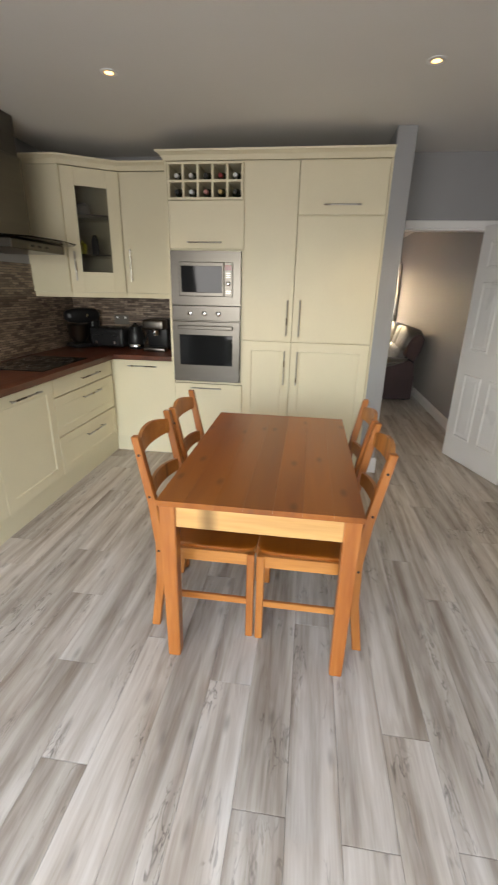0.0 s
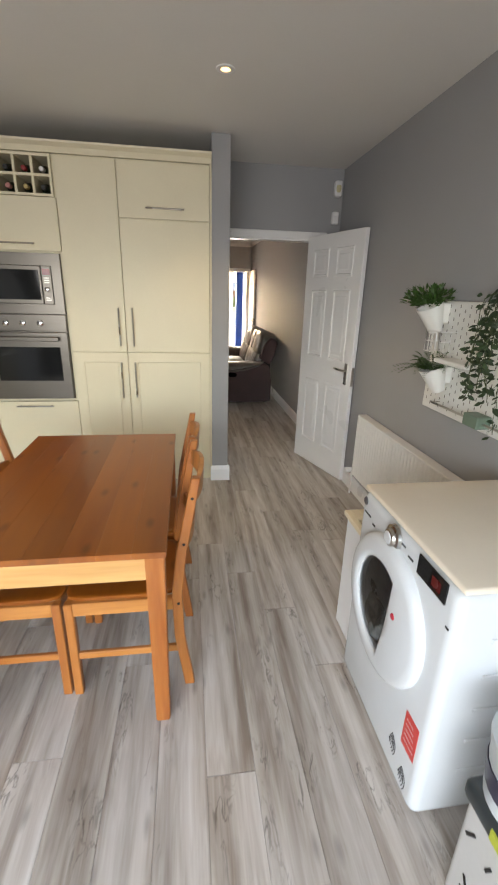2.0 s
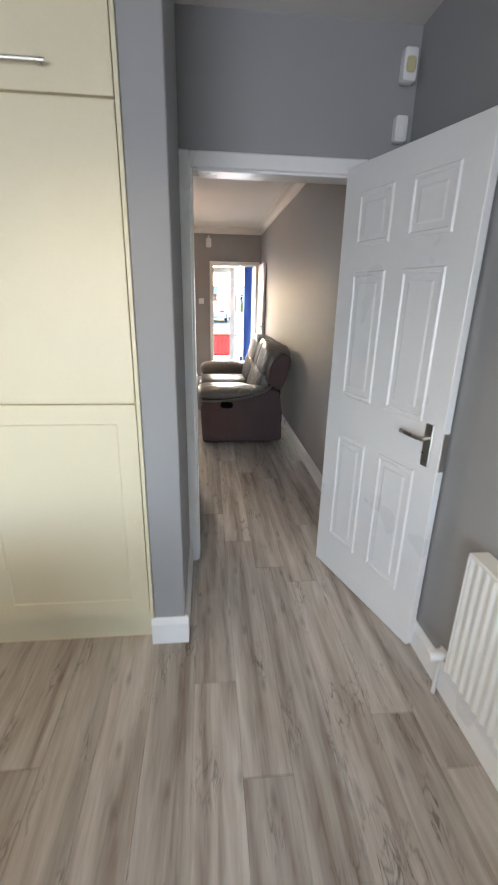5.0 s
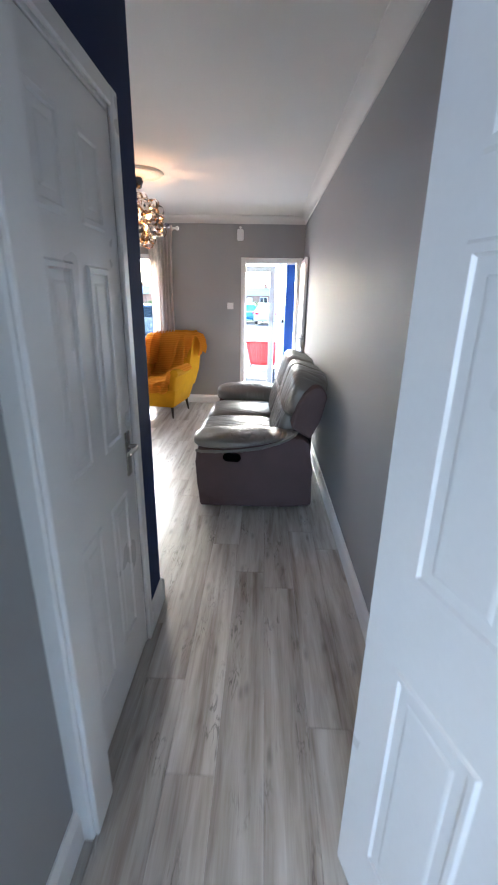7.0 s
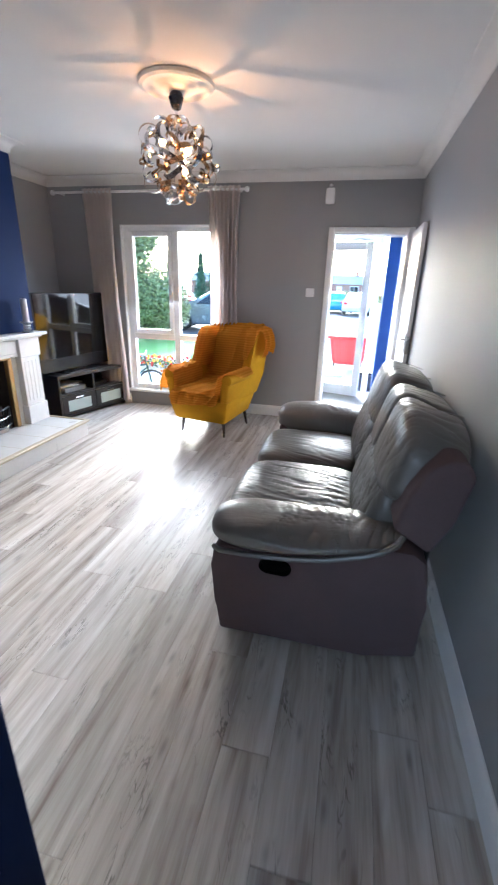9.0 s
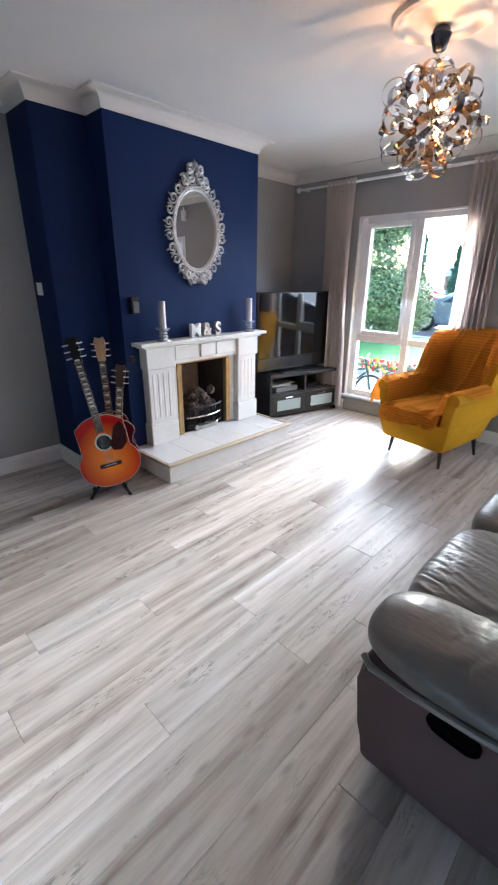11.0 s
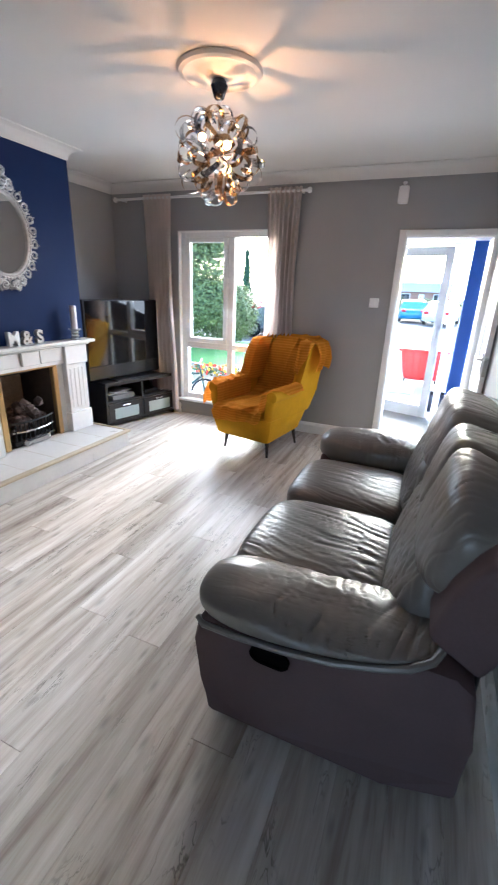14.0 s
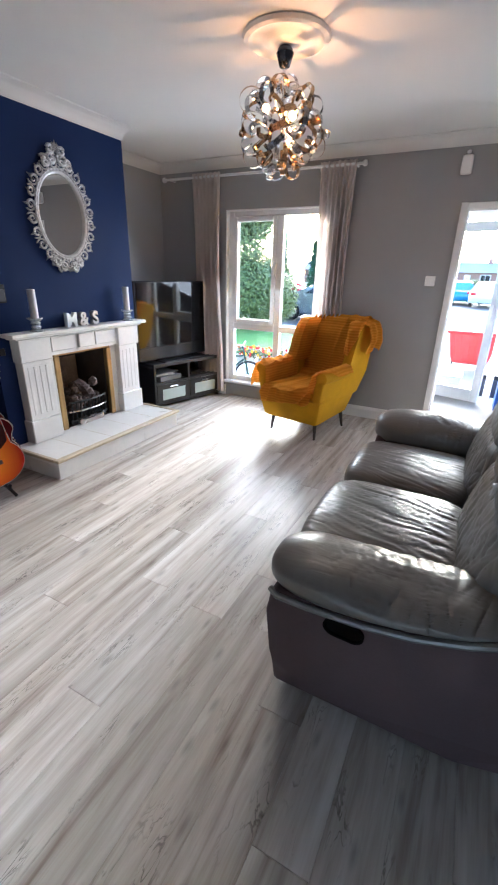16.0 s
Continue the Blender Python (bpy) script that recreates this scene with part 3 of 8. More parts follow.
def front(parent, name, y, x0, z0, x1, z1, shaker=0.0, thick=0.02):
    """A door or drawer front facing -y; shaker: width of its raised rim."""
    g = 0.0024
    x0, x1, z0, z1 = x0 + g, x1 - g, z0 + g, z1 - g
    bm = bmesh.new()
    steps = [(0.0, thick), (0.0, 0.0015), (0.0015, 0.0)]
    if shaker:
        steps += [(shaker, 0.0), (shaker + 0.004, 0.0035), (shaker + 0.008, 0.004)]
    rings = [[bm.verts.new((px, y + dep, pz)) for px, pz in ((x0 + i, z0 + i), (x1 - i, z0 + i), (x1 - i, z1 - i), (x0 + i, z1 - i))] for i, dep in steps]
    for a, c in zip(rings, rings[1:]):
        for j in range(4):
            bm.faces.new((a[j], a[(j + 1) % 4], c[(j + 1) % 4], c[j]))
    bm.faces.new(rings[-1])
    bm.faces.new(rings[0][::-1])
    return part(name, bm, CREAM, parent)


def carcass(parent, x0, y0, z0, x1, y1, z1, t=0.018):
    return part("body", cube(x0 + 0.001, y0, z0, x1 - 0.001, y1, z1, 0.001), CREAM, parent)


TY = 3.545
tower = thing("oven_tower", (-0.735, 3.85, 0), "cream tall unit with wine rack and built-in ovens", "cabinet", group="tall kitchen units")
ox, oy = -0.735, 3.85


def local(ob, bm):
    """Moves world-placed geometry into the frame of its thing."""
    return turn(bm, ob.matrix_basis.inverted())


def wpart(name, bm, mat, ob, label="", smooth=False):
    return part(name, local(ob, bm), mat, ob, label, smooth)


def wfront(ob, name, x0, z0, x1, z1, h=None, shaker=0.0, y=TY):
    f = front(None, name, y, x0, z0, x1, z1, shaker)
    f.data.transform(ob.matrix_basis.inverted())
    f.parent = ob
    if h:
        hd = handle(None, (h[0], y, h[1]), (h[2], y, h[3]), (0, -1, 0))
        hd.data.transform(ob.matrix_basis.inverted())
        hd.parent = f
    return f


X0, X1, X2, X3 = -1.035, -0.435, -0.042, 0.575
bm = bmesh.new()
box(bm, X0, TY, 0.15, X0 + 0.018, DIVIDE - 0.002, 2.325)
box(bm, X1 - 0.018, TY + 0.021, 0.15, X1 - 0.001, DIVIDE - 0.002, 2.325)
box(bm, X0 + 0.018, DIVIDE - 0.02, 0.15, X1 - 0.018, DIVIDE - 0.002, 2.325)
box(bm, X0 + 0.018, TY + 0.02, 2.305, X1 - 0.018, DIVIDE - 0.02, 2.325)
box(bm, X0 + 0.018, TY + 0.02, 1.735, X1 - 0.018, DIVIDE - 0.02, 1.75)
box(bm, X0 + 0.018, TY + 0.02, 0.70, X1 - 0.018, DIVIDE - 0.02, 0.715)
box(bm, X0 + 0.018, TY + 0.02, 0.15, X1 - 0.018, DIVIDE - 0.02, 0.17)
wpart("body", bm, CREAM, tower)
bm = bmesh.new()
RX0, RX1, RZ0, RZ1 = X0 + 0.03, X1 - 0.02, 2.085, 2.312
rack = wpart("wine_rack", cube(RX0 - 0.008, TY + 0.255, RZ0, RX1, TY + 0.262, RZ1), CREAM, tower, "cream pigeon-hole wine rack")
for k in range(6):
    rx = RX0 + (RX1 - RX0) * k / 5
    part("divider", local(tower, cube(rx - 0.008, TY - 0.001, RZ0 + 0.009, rx + 0.008, TY + 0.254, RZ1 - 0.009, 0.001)), CREAM, rack)
for rz in (RZ0, (RZ0 + RZ1) / 2, RZ1):
    part("rack_shelf", local(tower, cube(RX0 - 0.008, TY, rz - 0.008, RX1 + 0.008, TY + 0.254, rz + 0.008)), CREAM, rack)
wfront(tower, "flap", X0 + 0.019, 1.745, X1, 2.075, (-0.87, 1.79, -0.60, 1.79))
wfront(tower, "drawer", X0 + 0.019, 0.155, X1, 0.70, (-0.87, 0.665, -0.61, 0.665))

BOTTLE = surface("dark_bottle_glass", (0.012, 0.02, 0.012), 0.08, vary=0.1, bump=0.0)
FOILS = [surface("foil_" + n, c, 0.35, 0.3, bump=0.0) for n, c in (("black", (0.03, 0.03, 0.03)), ("silver", (0.6, 0.6, 0.6)), ("red", (0.25, 0.03, 0.03)), ("pink", (0.45, 0.2, 0.18)), ("gold", (0.4, 0.3, 0.12)))]
for j, row in enumerate(((1, 1, 0, 2, 1), (0, 1, 3, 4, 0))):
    for k, foil in enumerate(row):
        cx = RX0 + (RX1 - RX0) * (k + 0.5) / 5
        cz = (2.2, 2.095)[j] + 0.037
        bt = thing("wine_bottle", (cx, TY + 0.13, cz), "dark wine bottle lying in the wine rack", "bottle", group="wine bottles")
        rot = pose(0, 0, 0, 90, 0, 0)
        part("bottle", turn(lathe([(0.0375, -0.12), (0.0375, 0.02), (0.03, 0.05), (0.015, 0.07), (0.0145, 0.105)], 14), rot), BOTTLE, bt, smooth=True)
        part("foil", turn(lathe([(0.0158, 0.075), (0.0158, 0.112), (0.014, 0.1155)], 12), rot), FOILS[foil], bt, smooth=True)

larder = thing("larder_unit", ((X1 + X2) / 2, 3.85, 0), "cream tall larder cabinet with two doors", "cabinet", group="tall kitchen units")
wpart("body", cube(X1 + 0.001, TY + 0.02, 0.15, X2 - 0.001, DIVIDE - 0.002, 2.325), CREAM, larder)
wfront(larder, "door", X1, 1.076, X2, 2.318, (-0.085, 1.12, -0.085, 1.39))
wfront(larder, "door", X1, 0.155, X2, 1.072, (-0.09, 0.73, -0.09, 1.0), 0.07)
fridge = thing("fridge_unit", ((X2 + X3) / 2, 3.85, 0), "cream tall unit hiding a fridge", "cabinet", group="tall kitchen units")
wpart("body", cube(X2 + 0.001, TY + 0.02, 0.15, X3 - 0.001, DIVIDE - 0.002, 2.325), CREAM, fridge)
wfront(fridge, "flap", X2, 1.976, X3, 2.318, (0.14, 2.04, 0.40, 2.04))
wfront(fridge, "door", X2, 1.076, X3, 1.972, (0.012, 1.12, 0.012, 1.39))
wfront(fridge, "door", X2, 0.155, X3, 1.072, (0.012, 0.73, 0.012, 1.0), 0.07)
built("end_panel", cube(X3 + 0.001, TY, 0, 0.589, DIVIDE - 0.003, 2.33, 0.001), CREAM, "narrow cream filler panel beside the tall units", "panel")
built("plinth", cube(X0, TY + 0.045, 0, X3, TY + 0.06, 0.148, 0.001), CREAM, "cream plinth under the tall units", "plinth", group="plinths")


def cornice(name, pts, z, label):
    """Moulded cornice on top of units; the pieces swell to the right of the way."""
    bm = bmesh.new()
    prof = [(-0.02, z), (0.004, z), (0.01, z + 0.012), (0.02, z + 0.03), (0.048, z + 0.048), (0.05, z + 0.06), (-0.02, z + 0.06)]
    P = [Vector(p) for p in pts]
    rings = []
    for k, p in enumerate(P):
        a = (P[k] - P[k - 1]).normalized() if k else (P[1] - P[0]).normalized()
        c = (P[k + 1] - P[k]).normalized() if k + 1 < len(P) else a
        na, nc = Vector((a.y, -a.x)), Vector((c.y, -c.x))
        mt = (na + nc) / (1 + na.dot(nc))
        rings.append([bm.verts.new((p.x + mt.x * d, p.y + mt.y * d, h)) for d, h in prof])
    for a, c in zip(rings, rings[1:]):
        for j in range(len(prof)):
            i = (j + 1) % len(prof)
            bm.faces.new((a[j], a[i], c[i], c[j]))
    bm.faces.new(rings[0])
    bm.faces.new(rings[-1])
    return built(name, bm, CREAM, label, "cornice", group="cornices")


cornice("cornice", [(X0, 3.80), (X0, TY), (0.587, TY)], 2.326, "moulded cream cornice over the tall units")

# built-in microwave
mw = thing("microwave", (-0.735, TY, 1.34), "stainless steel built-in microwave with dark window", "microwave")
wpart("casing", cube(X0 + 0.022, TY + 0.002, 1.335, X1 - 0.02, TY + 0.35, 1.733), STEEL, mw)
bm = bmesh.new()
for a in ((-1.012, 1.655, -0.455, 1.732), (-1.012, 1.337, -0.455, 1.40), (-1.012, 1.40, -0.945, 1.655), (-0.515, 1.40, -0.455, 1.655)):
    box(bm, a[0], TY - 0.012, a[1], a[2], TY + 0.004, a[3])
wpart("frame", bm, STEEL, mw, "brushed steel surround")
bm = cube(-0.943, TY - 0.02, 1.402, -0.585, TY + 0.003, 1.653, 0.004)
d = wpart("door", bm, STEEL, mw)
part("window", local(mw, cube(-0.925, TY - 0.023, 1.43, -0.60, TY - 0.018, 1.625, 0.002)), DARKGLASS, d, "dark glass window")
cp = wpart("control_panel", cube(-0.583, TY - 0.019, 1.402, -0.518, TY + 0.003, 1.653, 0.003), STEEL, mw)
part("display", local(mw, cube(-0.575, TY - 0.022, 1.595, -0.526, TY - 0.018, 1.635)), surface("red_display", (0.2, 0.01, 0.012), 0.1, bump=0.0), cp, "dark red display")
part("knob", turn(lathe([(0.018, 0), (0.017, 0.02), (0.012, 0.023)], 16), pose(-0.55 - ox, TY - 0.019 - TY, 1.50 - 1.34, 90, 0, 0)), CHROME, cp, smooth=True)
for kz in (1.545, 1.56, 1.575, 1.43, 1.445):
    part("button", local(mw, cube(-0.568, TY - 0.022, kz - 0.004, -0.534, TY - 0.018, kz + 0.004, 0.001)), NICKEL, cp)

# built-in oven
ov = thing("oven", (-0.735, TY, 0.72), "stainless steel built-in oven with glass door", "oven")
wpart("casing", cube(X0 + 0.022, TY + 0.004, 0.722, X1 - 0.02, TY + 0.5, 1.332), STEEL, ov)
cpn = wpart("control_panel", cube(-1.012, TY - 0.014, 1.218, -0.455, TY + 0.006, 1.331, 0.003), STEEL, ov)
for kx in (-0.86, -0.745, -0.63):
    part("knob", turn(lathe([(0.022, 0), (0.02, 0.018), (0.012, 0.022)], 16), pose(kx - ox, -0.014, 1.272 - 0.72, 90, 0, 0)), CHROME, cpn, smooth=True)
dr = wpart("door", cube(-1.012, TY - 0.02, 0.724, -0.455, TY + 0.004, 1.21, 0.004), STEEL, ov)
part("window", local(ov, cube(-0.955, TY - 0.024, 0.86, -0.515, TY - 0.018, 1.105, 0.002)), DARKGLASS, dr, "dark glass window")
part("handle", local(ov, box(cube(-0.96, TY - 0.06, 1.15, -0.51, TY - 0.045, 1.18, 0.004), -0.94, TY - 0.046, 1.155, -0.92, TY - 0.018, 1.175)), STEEL, dr)

# base units and worktop
BX = -1.6


def xfront(ob, name, y0, z0, y1, z1, h=None, shaker=0.0):
    """A front facing +x in the plane of the base units."""
    m = Matrix.Translation((BX, 0, 0)) @ Matrix.Rotation(radians(90), 4, "Z")
    f = front(None, name, 0.0, y0, z0, y1, z1, shaker)
    f.data.transform(ob.matrix_basis.inverted() @ m)
    f.parent = ob
    if h:
        hd = handle(None, (BX, h[0], h[1]), (BX, h[2], h[3]), (1, 0, 0))
        hd.data.transform(ob.matrix_basis.inverted())
        hd.parent = f
    return f


def base_unit(y0, y1, label):
    ob = thing("base_unit", (-1.9, (y0 + y1) / 2, 0), label, "cabinet", group="base kitchen units")
    wpart("body", cube(LEFT_K + 0.002, y0 + 0.001, 0.15, BX - 0.021, y1 - 0.001, 0.868), CREAM, ob)
    return ob


u = base_unit(2.69, 3.59, "cream base unit with three drawers")
xfront(u, "drawer", 2.69, 0.735, 3.585, 0.865, (3.04, 0.805, 3.32, 0.805))
xfront(u, "drawer", 2.69, 0.448, 3.585, 0.73, (3.04, 0.66, 3.32, 0.66), 0.06)
xfront(u, "drawer", 2.69, 0.157, 3.585, 0.444, (3.04, 0.355, 3.32, 0.355), 0.06)
u = base_unit(2.09, 2.69, "cream base unit with a panelled door")
xfront(u, "door", 2.09, 0.157, 2.69, 0.865, (2.24, 0.82, 2.53, 0.82), 0.075)
u = base_unit(1.49, 2.09, "cream base unit with a panelled door")
xfront(u, "door", 1.49, 0.157, 2.09, 0.865, (1.64, 0.82, 1.93, 0.82), 0.075)
u = thing("base_unit", (-1.32, 3.9, 0), "cream corner base unit with a flat door", "cabinet", group="base kitchen units")
wpart("body", cube(LEFT_K + 0.002, 3.632, 0.15, X0 - 0.002, DIVIDE - 0.002, 0.868), CREAM, u)
wfront(u, "door", -1.575, 0.157, X0 - 0.004, 0.865, (-1.45, 0.815, -1.19, 0.815), y=3.61)
bm = cube(-1.65, 1.5, 0, -1.635, 3.67, 0.148, 0.001)
box(bm, -1.634, 3.655, 0, X0, 3.67, 0.148)
built("plinth", bm, CREAM, "cream plinth under the base units", "plinth", group="plinths")
built("worktop", prism([(LEFT_K + 0.004, 1.49), (-1.57, 1.49), (-1.57, 3.575), (X0 - 0.002, 3.575), (X0 - 0.002, DIVIDE - 0.004), (LEFT_K + 0.004, DIVIDE - 0.004)], 0.87, 0.91, 0.003), WORKTOP, "dark reddish wooden L-shaped worktop", "worktop")
setting("trim_backsplash_west", cube(LEFT_K + 0.0005, 1.0, 0.912, LEFT_K + 0.008, DIVIDE, 1.62), TILE_X, "brown mosaic tile splashback")
setting("trim_backsplash_north", cube(LEFT_K + 0.009, DIVIDE - 0.008, 0.912, X0 - 0.001, DIVIDE - 0.0005, 1.40), TILE_Y, "brown mosaic tile splashback")

# wall units
WB, WT = 1.41, 2.325
cu = thing("corner_wall_unit", (-2.0, 3.95, WB), "cream diagonal corner wall unit with a glass door", "cabinet", group="wall units")
A0, A1 = Vector((-1.875, 3.57)), Vector((-1.505, 3.81))
bm = bmesh.new()
box(bm, LEFT_K + 0.002, 3.565, WB, -1.88, 3.583, WT)
box(bm, LEFT_K + 0.002, 3.583, WB, LEFT_K + 0.02, 4.13, WT)
box(bm, LEFT_K + 0.02, 4.13, WB, -1.505, DIVIDE - 0.002, WT)
box(bm, -1.523, 3.83, WB, -1.505, 4.13, WT)
for z in (WB, WT - 0.018):
    low = [(LEFT_K + 0.02, 3.585), (-1.885, 3.59), (-1.525, 3.83), (-1.525, 4.13), (LEFT_K + 0.02, 4.13)]
    v0 = [bm.verts.new((x, y, z)) for x, y in low]
    v1 = [bm.verts.new((x, y, z + 0.018)) for x, y in low]
    bm.faces.new(v0[::-1]), bm.faces.new(v1)
    for k in range(5):
        bm.faces.new((v0[k], v0[(k + 1) % 5], v1[(k + 1) % 5], v1[k]))
wpart("body", bm, CREAM, cu)
for z in (1.70, 2.0):
    wpart("shelf", prism([(LEFT_K + 0.02, 3.6), (-1.89, 3.61), (-1.54, 3.84), (-1.54, 4.13), (LEFT_K + 0.02, 4.13)], z, z + 0.008), GLASSWARE, cu, "glass shelf")
L = (A1 - A0).length
md = Matrix.Translation((A0.x, A0.y, 0)) @ Matrix.Rotation(math.atan2(A1.y - A0.y, A1.x - A0.x), 4, "Z")
bm = bmesh.new()
for a in ((0.003, WB, 0.1, WT - 0.005), (L - 0.1, WB, L - 0.003, WT - 0.005), (0.1, WB, L - 0.1, WB + 0.16), (0.1, WT - 0.13, L - 0.1, WT - 0.005)):
    box(bm, a[0], 0, a[1], a[2], 0.02, a[3], 0.002)
gd = wpart("door", turn(bm, md), CREAM, cu)
part("pane", local(cu, turn(cube(0.1, 0.008, WB + 0.16, L - 0.1, 0.012, WT - 0.13), md)), glass("smoked_pane", (0.8, 0.8, 0.78)), gd, "smoky glass pane")
hd = handle(None, (0.045, 0, 1.50), (0.045, 0, 1.72), (0, -1, 0))
hd.data.transform(cu.matrix_basis.inverted() @ md)
hd.parent = gd
wu = thing("wall_unit", (-1.27, 3.98, WB), "cream wall unit with a flat door", "cabinet", group="wall units")
wpart("body", cube(-1.503, 3.832, WB, X0 - 0.003, DIVIDE - 0.002, WT), CREAM, wu)
wfront(wu, "door", -1.500, WB, X0 - 0.004, WT - 0.003, (-1.44, 1.50, -1.44, 1.76), y=3.81)
cornice("cornice", [(LEFT_K + 0.002, 3.565), (-1.88, 3.565), (-1.505, 3.808), (X0 - 0.022, 3.808)], WT + 0.001, "moulded cream cornice over the wall units")
bm = bmesh.new()
for p, q in (((LEFT_K + 0.01, 3.575), (-1.875, 3.575)), ((-1.875, 3.575), (-1.505, 3.815)), ((-1.505, 3.815), (X0 - 0.004, 3.815))):
    v = Vector((q[0] - p[0], q[1] - p[1], 0))
    box(bm, 0, 0.0, WB - 0.04, v.length, 0.018, WB - 0.001, m=Matrix.Translation((p[0], p[1], 0)) @ Matrix.Rotation(math.atan2(v.y, v.x), 4, "Z"))
built("light_pelmet", bm, CREAM, "cream pelmet rail under the wall units", "pelmet")
# jars seen through the glass door
for jx, jy, jz, r, h, c in ((-1.86, 3.78, 1.708, 0.04, 0.11, (0.55, 0.5, 0.03)), (-1.78, 3.86, 1.708, 0.03, 0.16, (0.03, 0.03, 0.03)), (-1.84, 3.80, 1.43, 0.035, 0.12, (0.3, 0.32, 0.33)), (-1.70, 3.88, 1.43, 0.035, 0.13, (0.7, 0.7, 0.7)), (-1.86, 3.85, 2.008, 0.06, 0.1, (0.25, 0.22, 0.2))):
    built("jar", turn(lathe([(r, 0), (r, h * 0.75), (r * 0.6, h * 0.9), (r * 0.6, h)], 16), pose(jx, jy, jz)), surface("jar_glaze", c, 0.3, bump=0.0), "small jar on a shelf behind the glass door", "jar", smooth=True, group="jars")

# cooker hood and hob
hood = thing("cooker_hood", (-2.05, 3.02, 1.66), "stainless steel chimney cooker hood with glass canopy", "cooker hood")
wpart("chimney", cube(LEFT_K + 0.009, 2.86, 2.0, -1.95, 3.2, CEILING - 0.002, 0.004), STEEL, hood)
wpart("lower_chimney", cube(LEFT_K + 0.009, 2.85, 1.75, -1.94, 3.21, 2.27, 0.004), STEEL, hood)
wpart("canopy", cube(LEFT_K + 0.009, 2.72, 1.675, -1.76, 3.32, 1.735, 0.006), STEEL, hood)
wpart("glass_visor", prism([(LEFT_K + 0.01, 2.6), (-1.78, 2.6), (-1.64, 2.75), (-1.6, 3.02), (-1.64, 3.28), (-1.78, 3.43), (LEFT_K + 0.01, 3.43)], 1.737, 1.745), GLASSWARE, hood, "clear glass visor")
for ky in (2.92, 3.0, 3.08):
    wpart("button", cube(-1.7605, ky, 1.695, -1.755, ky + 0.03, 1.71), BLACK, hood)
hob = thing("hob", (-1.9, 3.0, 0.91), "black glass hob set into the worktop", "hob")
wpart("glass_top", cube(-2.14, 2.7, 0.911, -1.66, 3.3, 0.917, 0.002), DARKGLASS, hob)
for rx, ry, r in ((-2.02, 2.86, 0.09), (-2.02, 3.14, 0.075), (-1.8, 2.86, 0.075), (-1.8, 3.14, 0.1)):
    bm = bmesh.new()
    n0 = [bm.verts.new((rx + r * math.cos(k * math.pi / 14), ry + r * math.sin(k * math.pi / 14), 0.9174)) for k in range(28)]
    n1 = [bm.verts.new((rx + (r - 0.004) * math.cos(k * math.pi / 14), ry + (r - 0.004) * math.sin(k * math.pi / 14), 0.9178)) for k in range(28)]
    for k in range(28):
        bm.faces.new((n0[k], n0[(k + 1) % 28], n1[(k + 1) % 28], n1[k]))
    wpart("ring", bm, surface("ring_print", (0.12, 0.12, 0.12), 0.3, bump=0.0), hob)

# appliances on the worktop
mx = thing("stand_mixer", (-2.03, 4.0, 0.91), "black stand mixer with a steel bowl", "mixer", rz=-35)
part("base", cube(-0.1, -0.16, 0, 0.1, 0.14, 0.04, 0.015, 3), BLACK, mx, smooth=True)
part("column", cube(-0.055, 0.04, 0.03, 0.055, 0.13, 0.26, 0.02, 3), BLACK, mx, smooth=True)
part("head", cushion(-0.065, -0.19, 0.22, 0.065, 0.15, 0.355, 3.0, 8), BLACK, mx, smooth=True)
part("band", turn(lathe([(0.066, -0.012), (0.068, 0), (0.066, 0.012)], 20), pose(0, 0.0, 0.285, 90, 0, 0)), CHROME, mx, "chrome band", smooth=True)
part("bowl", turn(lathe([(0.05, 0.045), (0.085, 0.1), (0.1, 0.2), (0.104, 0.205), (0.098, 0.2), (0.08, 0.1)], 24), pose(0, -0.07, 0)), STEEL, mx, "steel bowl", smooth=True)
ts = thing("toaster", (-1.78, 4.0, 0.91), "black four-slice toaster with chrome dials", "toaster", rz=-3)
part("body", cube(-0.17, -0.09, 0.015, 0.17, 0.09, 0.19, 0.025, 3), BLACK, ts, smooth=True)
part("front_plate", cube(-0.14, -0.097, 0.03, 0.14, -0.088, 0.15, 0.004), BLACK, ts, "gloss black front plate")
for kx in (-0.09, 0.09):
    part("lever", cube(kx - 0.02, -0.115, 0.11, kx + 0.02, -0.095, 0.125, 0.003), BLACK, ts)
    part("slot", cube(kx - 0.06, -0.02, 0.188, kx + 0.06, 0.02, 0.1915), DARKGLASS, ts)
    part("dial", turn(lathe([(0.016, 0), (0.014, 0.014)], 14), pose(kx, -0.096, 0.06, 90, 0, 0)), CHROME, ts, smooth=True)
kt = thing("kettle", (-1.53, 4.0, 0.91), "black kettle with a chrome band", "kettle")
part("body", lathe([(0.07, 0.0), (0.078, 0.02), (0.075, 0.12), (0.055, 0.2), (0.02, 0.22), (0.012, 0.235)], 22), BLACK, kt, smooth=True)
part("band", lathe([(0.074, 0.02), (0.0795, 0.024), (0.0785, 0.045), (0.074, 0.05)], 22), CHROME, kt, "chrome band", smooth=True)
part("grip", tube(bmesh.new(), [(0.05, 0, 0.205), (0.1, 0, 0.2), (0.115, 0, 0.13), (0.075, 0, 0.06)], 0.011, 8), BLACK, kt, smooth=True)
cf = thing("coffee_machine", (-1.29, 3.93, 0.91), "black and chrome espresso machine", "coffee machine")
part("body", cube(-0.1, 0.0, 0.0, 0.1, 0.2, 0.28, 0.02, 3), BLACK, cf, smooth=True)
part("head", cube(-0.1, -0.11, 0.19, 0.1, 0.02, 0.28, 0.02, 3), STEEL, cf, "chrome head", smooth=True)
